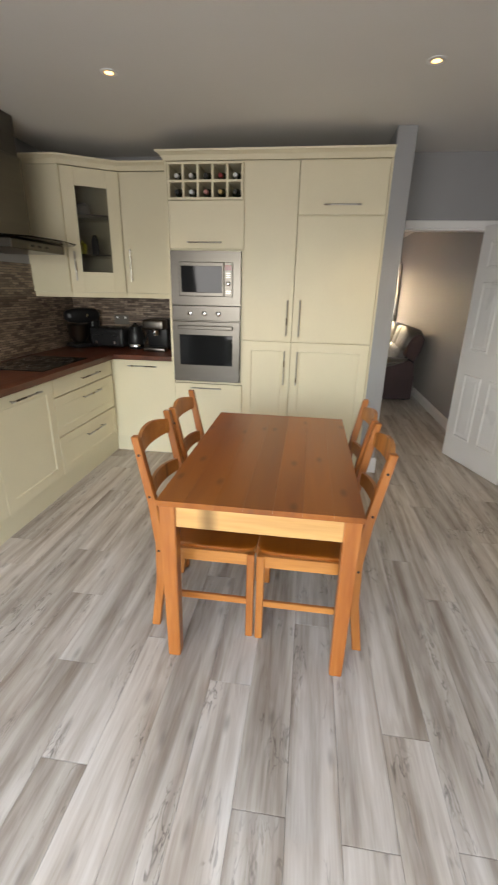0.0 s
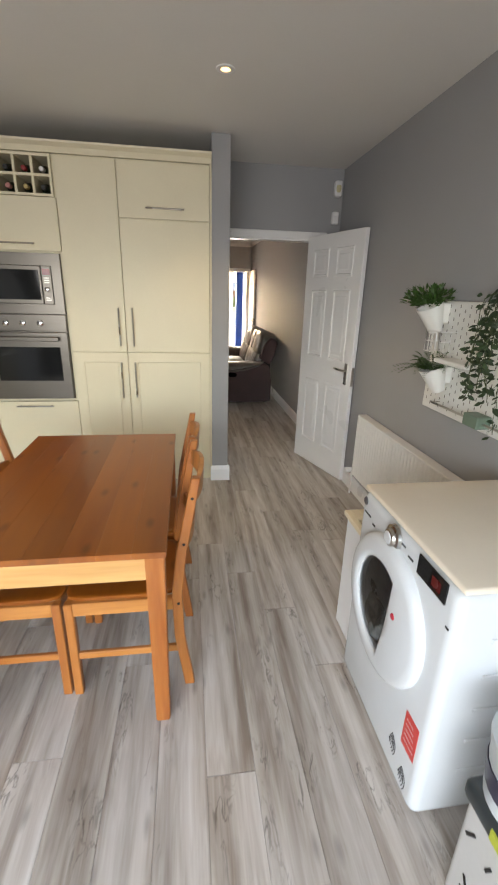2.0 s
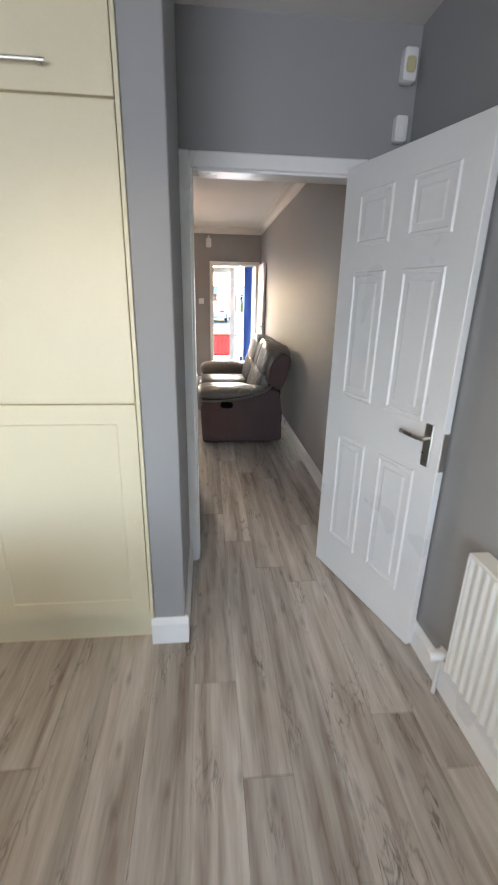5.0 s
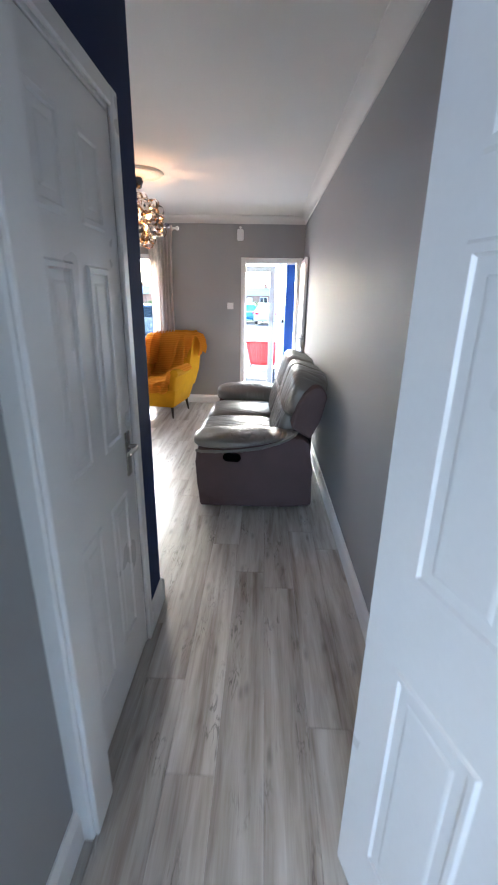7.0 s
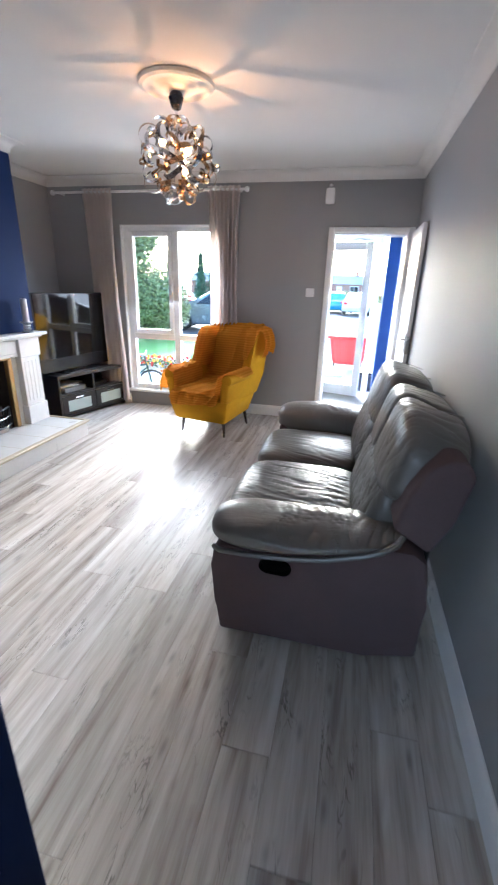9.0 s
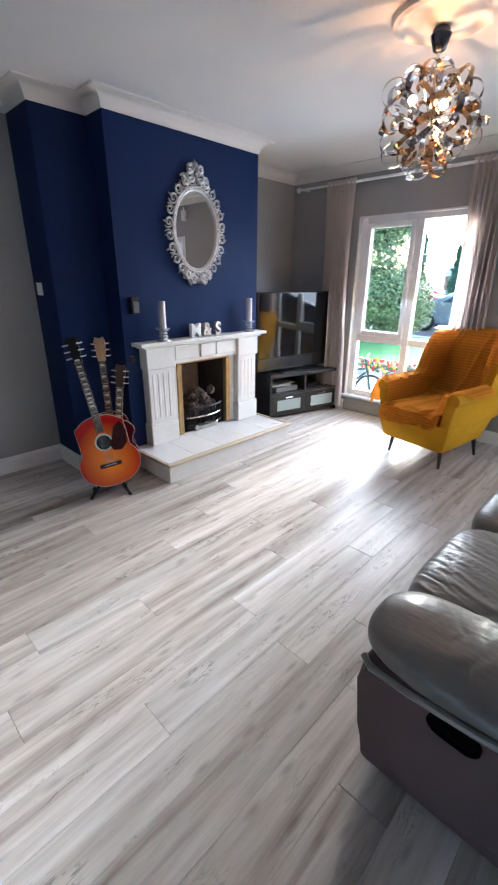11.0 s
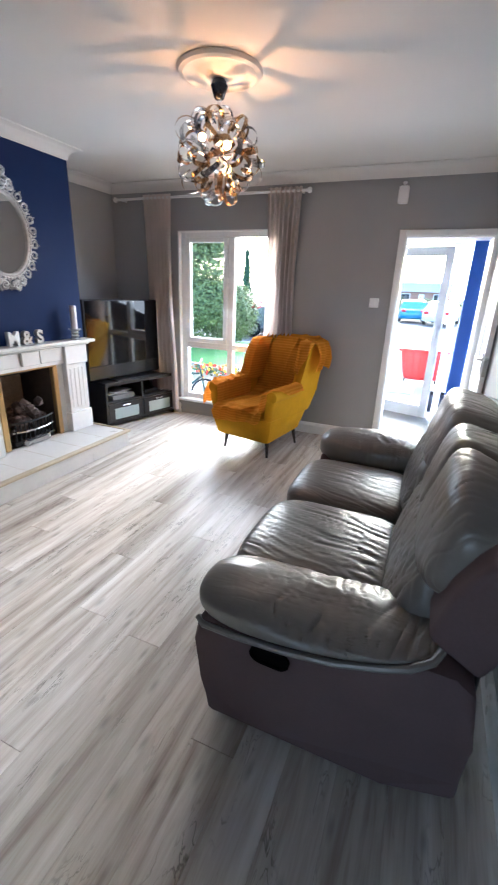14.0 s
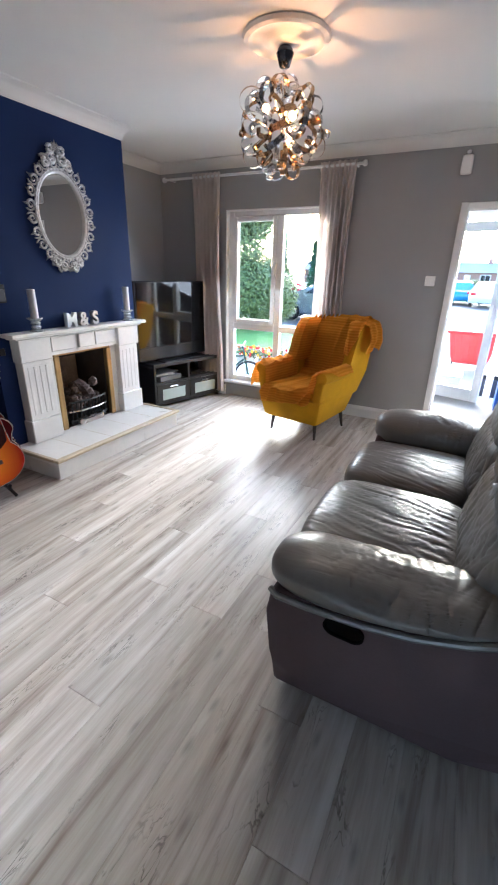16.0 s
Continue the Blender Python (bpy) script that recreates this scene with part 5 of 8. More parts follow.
tagged(part("foliage", bm, IVY, vn), kind="stuff")
part("pot", turn(lathe([(0.03, -0.05), (0.05, 0.04), (0.045, 0.04), (0.02, -0.04)], 20), pose(0.03, -0.03, 0.03)), PEG, vn, smooth=True)
gb = thing("green_holder", (1.66, 1.88, 1.01), "pale green letter holder on the pegboard", "holder")
part("tray", cube(-0.03, -0.05, -0.03, 0.04, 0.05, 0.025, 0.004), surface("mint_plastic", (0.14, 0.2, 0.15), 0.5), gb)


def wall_box(name, at, sx, sy, sz, label, cat):
    ob = thing(name, at, label, cat)
    part("case", cushion(-sx, -sy, -sz, sx, sy, sz, 8, 4), WHITE, ob, smooth=True)
    return ob


ab = wall_box("alarm_sensor", (1.675, 4.13, 2.36), 0.03, 0.025, 0.06, "white motion sensor high in the corner", "sensor")
part("lens", cushion(-0.02, -0.032, -0.03, 0.02, -0.02, 0.025, 4, 4), surface("yellowed_lens", (0.55, 0.5, 0.3), 0.4), ab, smooth=True)
ab = wall_box("alarm_contact", (1.67, 4.135, 2.14), 0.028, 0.02, 0.05, "small white sensor above the door", "sensor")
part("cover", cushion(-0.02, -0.027, -0.04, 0.02, -0.015, 0.015, 5, 4), WHITE, ab, smooth=True)

# ---- living room: fireplace ----
MARBLE = surface("white_marble", (0.74, 0.725, 0.7), 0.3, vary=0.07, scale=4, fine=30, bump=0.03)
TRIM = surface("beige_stone_trim", (0.5, 0.42, 0.29), 0.4, vary=0.15, scale=12)
BRASS = surface("aged_brass", (0.42, 0.28, 0.12), 0.35, 0.8, vary=0.15)
SOOT = surface("sooty_brick", (0.05, 0.035, 0.028), 0.9, vary=0.5, scale=9)
IRON = surface("black_iron", (0.012, 0.012, 0.012), 0.45, 0.4)
BF = -1.74
fp = thing("fireplace", (BF, 7.64, 0), "white marble fireplace surround with a coal-effect grate", "fireplace")


def fpart(name, bm, mat, label="", smooth=False, parent=None):
    return part(name, turn(bm, Matrix.Translation((-BF, -7.64, 0))), mat, parent or fp, label, smooth)


fpart("hearth_base", cube(BF, 6.89, 0, -1.245, 8.275, 0.115, 0.003), MARBLE)
fpart("hearth_slab", cube(BF, 6.885, 0.116, -1.235, 8.285, 0.15, 0.004), MARBLE, "white tiled hearth")
for k in range(1, 5):
    yk = 6.885 + k * 0.28
    fpart("hearth_joint", cube(-1.66, yk - 0.001, 0.1495, -1.27, yk + 0.001, 0.1508), TRIM)
bm = cube(-1.27, 6.875, 0.135, -1.222, 8.295, 0.158, 0.005)
fpart("hearth_edge", bm, TRIM, "beige stone edging")
fpart("hearth_edge", cube(BF + 0.01, 6.875, 0.135, -1.272, 6.905, 0.158, 0.004), TRIM)
fpart("hearth_edge", cube(BF + 0.01, 8.265, 0.135, -1.272, 8.295, 0.158, 0.004), TRIM)
for y0, y1 in ((7.03, 7.27), (8.0, 8.235)):
    leg = fpart("pilaster", cube(BF, y0, 0.152, BF + 0.085, y1, 0.80, 0.004), MARBLE)
    fpart("foot_block", cube(BF, y0 - 0.012, 0.152, BF + 0.1, y1 + 0.012, 0.33, 0.005), MARBLE, parent=leg)
    for k in range(4):
        yy = y0 + 0.045 + k * (y1 - y0 - 0.09) / 3
        fpart("flute", cube(BF + 0.08, yy - 0.014, 0.37, BF + 0.088, yy + 0.012, 0.74, 0.005), MARBLE, parent=leg)
    fpart("capital", cube(BF, y0 - 0.012, 0.775, BF + 0.1, y1 + 0.012, 0.955, 0.005), MARBLE, parent=leg)
fpart("frieze", cube(BF, 7.27, 0.79, BF + 0.07, 8.0, 0.955, 0.003), MARBLE)
for y0, y1 in ((7.30, 7.53), (7.555, 7.715), (7.74, 7.97)):
    fpart("frieze_block", cube(BF + 0.068, y0, 0.82, BF + (0.095 if y1 - y0 < 0.2 else 0.082), y1, 0.93, 0.004), MARBLE)
fpart("slip", cube(BF, 7.27, 0.152, BF + 0.03, 7.335, 0.79, 0.002), MARBLE)
fpart("slip", cube(BF, 7.935, 0.152, BF + 0.03, 8.0, 0.79, 0.002), MARBLE)
fpart("mantel_shelf", cube(BF, 6.955, 0.957, -1.60, 8.325, 0.985, 0.006, 2), MARBLE)
fpart("bed_mould", cube(BF, 6.99, 0.94, -1.625, 8.28, 0.957, 0.006), MARBLE)
for a in ((7.335, 0.152, 7.385, 0.77), (7.885, 0.152, 7.935, 0.77), (7.335, 0.77, 7.935, 0.81)):
    fpart("brass_frame", cube(BF - 0.005, a[0], a[1], BF + 0.042, a[2], a[3], 0.006), BRASS, "aged gold frame round the fire")
bm = bmesh.new()
box(bm, -2.12, 7.36, 0.0, -2.1, 7.9, 0.82)
box(bm, -2.1, 7.325, 0.0, BF, 7.335, 0.82)
box(bm, -2.1, 7.885, 0.0, BF, 7.895, 0.82)
box(bm, -2.1, 7.335, 0.785, BF, 7.885, 0.795)
box(bm, -2.1, 7.335, 0.13, BF + 0.01, 7.885, 0.15)
fpart("firebox", bm, SOOT, "sooty brick fire opening")
fpart("fireback", cube(-2.098, 7.37, 0.16, -2.06, 7.85, 0.78, 0.01), surface("scorched_firebrick", (0.3, 0.2, 0.13), 0.85, vary=0.5, scale=7, fine=60, bump=0.2), "scorched tan fireback")
gr = fpart("grate", cube(-1.98, 7.44, 0.16, -1.72, 7.83, 0.2, 0.005), IRON, "black iron grate")
for k in range(10):
    yy = 7.45 + k * 0.041
    fpart("bar", tube(bmesh.new(), [(-1.70 - 0.02 * abs(k - 4.5) / 4.5, yy, 0.19), (-1.69 - 0.02 * abs(k - 4.5) / 4.5, yy, 0.36)], 0.006, 6), IRON, parent=gr)
for z in (0.2, 0.28, 0.36):
    fpart("cross_bar", tube(bmesh.new(), [(-1.725, 7.43, z), (-1.69, 7.53, z), (-1.68, 7.635, z), (-1.69, 7.74, z), (-1.725, 7.84, z)], 0.008, 6), IRON if z != 0.28 else NICKEL, parent=gr)
fpart("ash_front", cube(-1.73, 7.5, 0.152, -1.685, 7.77, 0.21, 0.012, 2), NICKEL, "polished ash cover", parent=gr)
fpart("canopy", cube(-2.055, 7.42, 0.71, -1.9, 7.85, 0.78, 0.02), IRON)
COAL = surface("grey_coal", (0.075, 0.052, 0.045), 0.85, vary=0.5, scale=20, island=0.6)
crng = random.Random(2)
for k in range(58):
    r = crng.uniform(0.03, 0.055)
    bm = bmesh.new()
    bmesh.ops.create_icosphere(bm, subdivisions=1, radius=r)
    for v in bm.verts:
        v.co *= crng.uniform(0.75, 1.15)
    lvl = crng.random()
    fpart("coal", turn(bm, pose(-1.86 + crng.uniform(-0.1, 0.12), 7.635 + crng.uniform(-0.16, 0.16) * (1.1 - 0.45 * lvl), 0.24 + 0.25 * lvl)), COAL, parent=gr)

# mantel ornaments
CUTGLASS = surface("cut_crystal", (0.86, 0.89, 0.93), 0.08, vary=0.05, scale=40, bump=0.0, spread=0.04)
CUTGLASS.node_tree.nodes["Principled BSDF"].inputs["Transmission Weight"].default_value = 0.55
CANDLE = surface("silver_candle", (0.55, 0.52, 0.53), 0.35, 0.45, vary=0.08)
for cy, lab in ((7.20, ""), (8.15, "")):
    ch = thing("candlestick", (-1.665, cy, 0.985), "silver pillar candle in a cut crystal holder", "candle", group="mantel candles")
    part("holder", lathe([(0.052, 0), (0.05, 0.008), (0.028, 0.018), (0.038, 0.032), (0.024, 0.045), (0.036, 0.058), (0.026, 0.07), (0.055, 0.09), (0.056, 0.096), (0.02, 0.094)], 10), CUTGLASS, ch, "clear crystal holder")
    part("candle", lathe([(0.026, 0.094), (0.027, 0.1), (0.027, 0.29), (0.02, 0.293), (0.004, 0.29)], 20), CANDLE, ch, "silver candle", smooth=True)
    part("wick", rod((0, 0, 0.288), (0.003, 0, 0.31), 0.0015, 5), BLACK, ch)


def letter(text, y, height, mat, label):
    cu_ = bpy.data.curves.new("mantel_letter", "FONT")
    cu_.body, cu_.size, cu_.extrude, cu_.bevel_depth, cu_.offset = text, height * 1.38, 0.016, 0.001, 0.004
    ob = new("text", cu_)
    me = bpy.data.meshes.new_from_object(ob.evaluated_get(bpy.context.evaluated_depsgraph_get()))
    bpy.data.objects.remove(ob)
    bpy.data.curves.remove(cu_)
    me.materials.clear()
    me.materials.append(mat)
    lo = [min(v.co[k] for v in me.vertices) for k in range(3)]
    me.transform(Matrix.Translation((-lo[0], -lo[1], 0)))
    me.transform(Matrix.Rotation(radians(90), 4, "Z") @ Matrix.Rotation(radians(90), 4, "X"))
    o2 = new("mantel_letter", me)
    o2.matrix_basis = pose(-1.675, y, 0.9855, 0, 0, 4)
    return tagged(o2, label=label, category="letter", group="mantel letters")


letter("M", 7.475, 0.105, surface("letter_white", (0.78, 0.77, 0.74), 0.5), "white wooden letter M on the mantel")
letter("&", 7.60, 0.105, surface("letter_silver", (0.4, 0.37, 0.33), 0.4, 0.5), "dull silver ampersand on the mantel")
letter("S", 7.735, 0.105, surface("letter_pewter", (0.4, 0.37, 0.33), 0.4, 0.5), "dull silver letter S on the mantel")
sp = thing("wall_phone_holder", (BF, 7.0, 1.25), "small dark box fixed on the chimney breast", "wall box")
part("case", cube(0, -0.035, -0.06, 0.04, 0.035, 0.06, 0.008, 2), BLACK, sp)
part("cover", cube(0.038, -0.025, -0.05, 0.045, 0.025, 0.03, 0.004), surface("grey_plastic", (0.1, 0.1, 0.1), 0.4), sp)
sp = thing("wall_socket", (BF, 6.95, 0.86), "small dark socket on the navy wall", "socket")
part("plate", cube(0, -0.02, -0.025, 0.012, 0.02, 0.025, 0.003), BLACK, sp)
sw = thing("light_switch", (-2.19, 6.53, 1.36), "white light switch on the navy pier", "light switch", group="light switches")
part("plate", cube(-0.043, -0.009, -0.043, 0.043, 0, 0.043, 0.003), WHITE, sw)
part("rocker", cube(-0.01, -0.013, -0.018, 0.01, -0.008, 0.018, 0.002), WHITE, sw)
sw = thing("light_switch", (0.74, FRONT, 1.39), "white light switch beside the front door", "light switch", group="light switches")
part("plate", cube(-0.043, -0.009, -0.043, 0.043, 0, 0.043, 0.003), WHITE, sw)
part("rocker", cube(-0.01, -0.013, -0.018, 0.01, -0.008, 0.018, 0.002), WHITE, sw)
bx = wall_box("door_chime", (0.872, FRONT - 0.02, 2.285), 0.043, 0.02, 0.07, "white door chime box over the front door", "door chime")
part("knob", cushion(-0.018, -0.012, 0.075, 0.018, 0.012, 0.105, 2, 4), WHITE, bx, smooth=True)

# ornate oval mirror
SILV = surface("silver_leaf_frame", (0.5, 0.49, 0.48), 0.4, 0.6, vary=0.25, scale=30, bump=0.15)
mr = thing("wall_mirror", (BF, 7.61, 1.805), "oval mirror in an ornate silver scrollwork frame", "mirror")
m_, n_, l_, b_ = tree("mirror_glass")
b_.inputs["Base Color"].default_value, b_.inputs["Metallic"].default_value, b_.inputs["Roughness"].default_value = (0.86, 0.87, 0.87, 1), 1.0, 0.015
bm = bmesh.new()
ring = [bm.verts.new((0.014, 0.205 * math.cos(a), 0.275 * math.sin(a) - 0.02)) for a in [k * math.pi / 24 for k in range(48)]]
bm.faces.new(ring)
part("glass", bm, m_, mr, "clear mirror glass")


def oval(a, b, zc, r, x, flat=1.0, n=64, wob=0.0, waves=0):
    bm = bmesh.new()
    rings = []
    for k in range(n):
        t = 2 * math.pi * k / n
        g = 1 + wob * math.sin(waves * t)
        c = Vector((x, a * math.cos(t), zc + b * math.sin(t)))
        o = Vector((0, math.cos(t), math.sin(t)))
        rings.append([bm.verts.new(c + o * (r * g * math.cos(j * math.pi / 4)) + Vector((r * flat * g * math.sin(j * math.pi / 4), 0, 0))) for j in range(8)])
    for k in range(n):
        a_, c_ = rings[k], rings[(k + 1) % n]
        for j in range(8):
            bm.faces.new((a_[j], a_[(j + 1) % 8], c_[(j + 1) % 8], c_[j]))
    return bm


part("inner_rim", oval(0.213, 0.283, -0.02, 0.013, 0.02), SILV, mr, smooth=True)
part("beaded_rim", oval(0.229, 0.299, -0.02, 0.008, 0.028, n=192, wob=0.35, waves=48), SILV, mr, smooth=True)


def scroll(bm, c, ang, size, hand, x=0.016, r=0.012):
    """A C-scroll with a curled end, in the plane of the wall."""
    pts = []
    for k in range(22):
        u = k / 21
        th = u * 1.65 * 2 * math.pi * hand
        rad = size * (1 - 0.82 * u)
        p = Vector((rad * math.cos(th), rad * math.sin(th)))
        q = Vector((p.x * math.cos(ang) - p.y * math.sin(ang), p.x * math.sin(ang) + p.y * math.cos(ang)))
        pts.append((x + 0.012 * math.sin(u * math.pi), c[0] + q.x, c[1] + q.y))
    tube(bm, pts, r, 6, taper=[0.35 + 0.75 * math.sin(math.pi * min(1, (k + 3) / 22)) for k in range(22)])


def petal(bm, c, ang, ln, w, x=0.02):
    d = Vector((math.cos(ang), math.sin(ang)))
    s = Vector((-d.y, d.x))
    base = bm.verts.new((x - 0.012, c[0], c[1]))
    tipv = bm.verts.new((x, c[0] + d.x * ln, c[1] + d.y * ln))
    mid = bm.verts.new((x + 0.02, c[0] + d.x * ln * 0.5, c[1] + d.y * ln * 0.5))
    a = bm.verts.new((x, c[0] + d.x * ln * 0.45 + s.x * w, c[1] + d.y * ln * 0.45 + s.y * w))
    b = bm.verts.new((x, c[0] + d.x * ln * 0.45 - s.x * w, c[1] + d.y * ln * 0.45 - s.y * w))
    for f in ((base, a, mid), (a, tipv, mid), (tipv, b, mid), (b, base, mid), (base, b, tipv, a)):
        bm.faces.new(f)


for k in range(24):
    t = 2 * math.pi * (k + 0.5) / 24
    cy, cz = 0.266 * math.cos(t), -0.02 + 0.339 * math.sin(t)
    bm = bmesh.new()
    scroll(bm, (cy, cz), t + (0.8 if k % 2 else -0.8), 0.04, 1 if k % 2 else -1, r=0.008)
    petal(bm, (cy + 0.012 * math.cos(t), cz + 0.012 * math.sin(t)), t, 0.045 if k % 2 else 0.03, 0.008)
    part("scroll", bm, SILV, mr, smooth=True)
for s in (-1, 1):
    for (y, z, sz, a) in ((0.05, 0.345, 0.045, 1.2), (0.1, 0.315, 0.04, 0.6), (0.045, 0.40, 0.035, 2.0), (0.055, -0.375, 0.04, -1.2), (0.11, -0.345, 0.034, -0.7)):
        bm = bmesh.new()
        scroll(bm, (s * y, z), a if s > 0 else math.pi - a, sz, s)
        part("crest_scroll", bm, SILV, mr, smooth=True)
bm = bmesh.new()
for k in range(7):
    petal(bm, (0.0, 0.385), math.pi / 2 + (k - 3) * 0.38, 0.075 - 0.01 * abs(k - 3), 0.016, 0.026)
part("shell_crest", bm, SILV, mr, smooth=True)
bm = bmesh.new()
for k in range(5):
    petal(bm, (0.0, -0.36), -math.pi / 2 + (k - 2) * 0.45, 0.055, 0.014, 0.026)
part("shell_foot", bm, SILV, mr, smooth=True)

# ---- guitars ----
def burst(name, centre, edge):
    m, n, l, b = tree(name)
    co, ln, rp = n.new("ShaderNodeTexCoord"), n.new("ShaderNodeVectorMath"), n.new("ShaderNodeValToRGB")
    mp = n.new("ShaderNodeMapping")
    mp.inputs["Location"].default_value = (0, 0, -0.2 / 0.3)
    mp.inputs["Scale"].default_value = (0, 1 / 0.24, 1 / 0.3)
    ln.operation = "LENGTH"
    l.new(co.outputs["Object"], mp.inputs[0]), l.new(mp.outputs[0], ln.inputs[0]), l.new(ln.outputs["Value"], rp.inputs[0])
    rp.color_ramp.elements[0].position, rp.color_ramp.elements[0].color = 0.2, (*centre, 1)
    rp.color_ramp.elements[1].position, rp.color_ramp.elements[1].color = 0.86, (*edge, 1)
    l.new(rp.outputs[0], b.inputs["Base Color"])
    b.inputs["Roughness"].default_value, b.inputs["Coat Weight"].default_value = 0.25, 0.2
    return m


MAPLE = wood("maple_neck", (0.35, 0.2, 0.09), (0.6, 0.4, 0.22), 0.35, 0.1, "Z", 0.1)
ROSE = surface("rosewood", (0.06, 0.03, 0.018), 0.45, vary=0.3, scale=15, stretch=(1, 1, 0.1))
IVORY = surface("ivory_binding", (0.72, 0.68, 0.56), 0.4, bump=0.0)


def guitar_outline(lower, waist, upper, height, n=48):
    pts = []
    for k in range(n + 1):
        u = k / n
        z = height * u
        if u < 0.62:
            w = lower * math.sqrt(max(0.0, 1 - ((u - 0.31) / 0.31) ** 2))
        else:
            w = 0.0
        if u > 0.5:
            w = max(w, upper * math.sqrt(max(0.0, 1 - ((u - 0.78) / 0.22) ** 2)))
        if 0.25 < u < 0.95:
            w = max(w, waist * min(1.0, (u - 0.15) / 0.25, (1.0 - u) / 0.12))
        pts.append((w, z))
    return [(w, z) for w, z in pts] + [(-w, z) for w, z in reversed(pts[1:-1])]


def guitar(name, at, rz, tilt, lean, dims, depth, top_mat, side_mat, label, acoustic, head_mat, scale_len):
    ob = thing(name, at, label, "guitar", group="guitars")
    ob.matrix_basis = pose(*at, 0, tilt, rz) @ pose(0, 0, 0, lean, 0, 0)
    out = guitar_outline(*dims)
    h = dims[3]

    def plate(x0, x1, grow=0.0):
        bm = bmesh.new()
        a = [bm.verts.new((x0, y * (1 + grow), z + (z - h / 2) * grow)) for y, z in out]
        c = [bm.verts.new((x1, y * (1 + grow), z + (z - h / 2) * grow)) for y, z in out]
        bm.faces.new(a[::-1]), bm.faces.new(c)
        for k in range(len(a)):
            j = (k + 1) % len(a)
            bm.faces.new((a[k], a[j], c[j], c[k]))
        return bm
    part("body_sides", plate(-depth, 0, -0.005), side_mat, ob)
    part("soundboard", plate(0.0005, 0.004, -0.012), top_mat, ob, "glossy sunburst top" if acoustic else "")
    part("binding", plate(-0.006, 0.0004, 0.004), IVORY, ob, "ivory edge binding")
    z1 = h + scale_len
    part("neck", cube(-0.02, -0.024, h - 0.02, 0.004, 0.024, z1, 0.004), MAPLE, ob)
    fb = part("fretboard", cube(0.0045, -0.026, h - (0.12 if acoustic else 0.08), 0.011, 0.026, z1, 0.001), ROSE, ob)
    for k in range(13):
        z = z1 - (scale_len + 0.09) * (1 - 2 ** (-k / 11.0)) * 1.6
        if z > h - 0.1:
            part("fret", cube(0.0105, -0.025, z - 0.0012, 0.0125, 0.025, z + 0.0012), NICKEL, fb)
            if k in (1, 3, 5, 7, 9) or acoustic and k % 1 == 0 and k < 10:
                part("inlay", cube(0.0108, -0.016, z + 0.008, 0.0117, 0.016, z + 0.022), IVORY, fb, "pearl inlay block")
    part("headstock", turn(prism([(-0.028, 0), (0.028, 0), (0.042, 0.14), (0.03, 0.175), (0.0, 0.165), (-0.03, 0.175), (-0.042, 0.14)], -0.016, 0.0), Matrix(((0, 0, 1, 0), (1, 0, 0, 0), (0, 1, 0, z1), (0, 0, 0, 1)))), head_mat, ob)
    for k in range(3):
        for s in (-1, 1):
            part("tuner", tube(bmesh.new(), [(0.006, s * 0.024, z1 + 0.035 + k * 0.045), (-0.006, s * 0.045, z1 + 0.035 + k * 0.045), (-0.006, s * 0.066, z1 + 0.035 + k * 0.045)], 0.006, 6), CHROME, ob, smooth=True)
    for k in range(6):
        y = -0.019 + k * 0.0076
        part("string", tube(bmesh.new(), [(0.016, y * 1.3, h * 0.3), (0.0145, y * 0.9, z1)], 0.0007, 4), NICKEL, ob)
    bz = h * 0.3
    part("bridge", cube(0.004, -0.075, bz - 0.014, 0.014, 0.075, bz + 0.014, 0.004), ROSE, ob)
    part("saddle", cube(0.0135, -0.04, bz - 0.002, 0.0165, 0.04, bz + 0.003), IVORY, ob)
    if acoustic:
        disc = pose(0.0042, 0, h * 0.62, 0, 90, 0)
        part("rosette", turn(lathe([(0.062, 0), (0.06, 0.0012), (0.05, 0.0012)], 28), disc), IVORY, ob)
        part("sound_hole", turn(lathe([(0.05, 0.0012), (0.049, 0.002), (0.002, 0.002)], 28), disc), BLACK, ob, "dark sound hole")
        part("pickguard", turn(prism([(-0.03, -0.02), (-0.06, 0.03), (-0.09, 0.1), (-0.14, 0.13), (-0.165, 0.06), (-0.15, -0.03), (-0.1, -0.07), (-0.05, -0.06)], 0.0042, 0.0062), Matrix(((0, 0, 1, 0), (-1, 0, 0, 0), (0, 1, 0, h * 0.6), (0, 0, 0, 1)))), surface("tortoise_guard", (0.05, 0.012, 0.01), 0.15, vary=0.5, scale=40), ob, "dark tortoiseshell pickguard")
    else:
        for z in (0.35, 0.52):
            part("pickup", cube(0.004, -0.04, h * z + 0.03, 0.014, 0.04, h * z + 0.05, 0.003), BLACK, ob)
    return ob


def guitar_stand(at, rz):
    ob = thing("guitar_stand", at, "black folding guitar stand on the floor", "guitar stand", rz, group="guitar stands")
    for s in (-1, 1):
        part("leg", tube(bmesh.new(), [(-0.19, 0, 0.25), (-0.13, s * 0.06, 0.055), (0.06, s * 0.13, 0.012)], 0.011, 8), BLACK, ob, smooth=True)
        part("cradle", tube(bmesh.new(), [(-0.13, s * 0.05, 0.055), (0.03, s * 0.10, 0.052), (0.045, s * 0.105, 0.085)], 0.011, 8), BLACK, ob, "padded black cradle arm", smooth=True)
    part("rear_leg", tube(bmesh.new(), [(-0.19, 0, 0.25), (-0.3, 0, 0.012)], 0.011, 8), BLACK, ob, smooth=True)
    part("post", tube(bmesh.new(), [(-0.19, 0, 0.2), (-0.2, 0, 0.34)], 0.01, 8), BLACK, ob, smooth=True)
    return ob


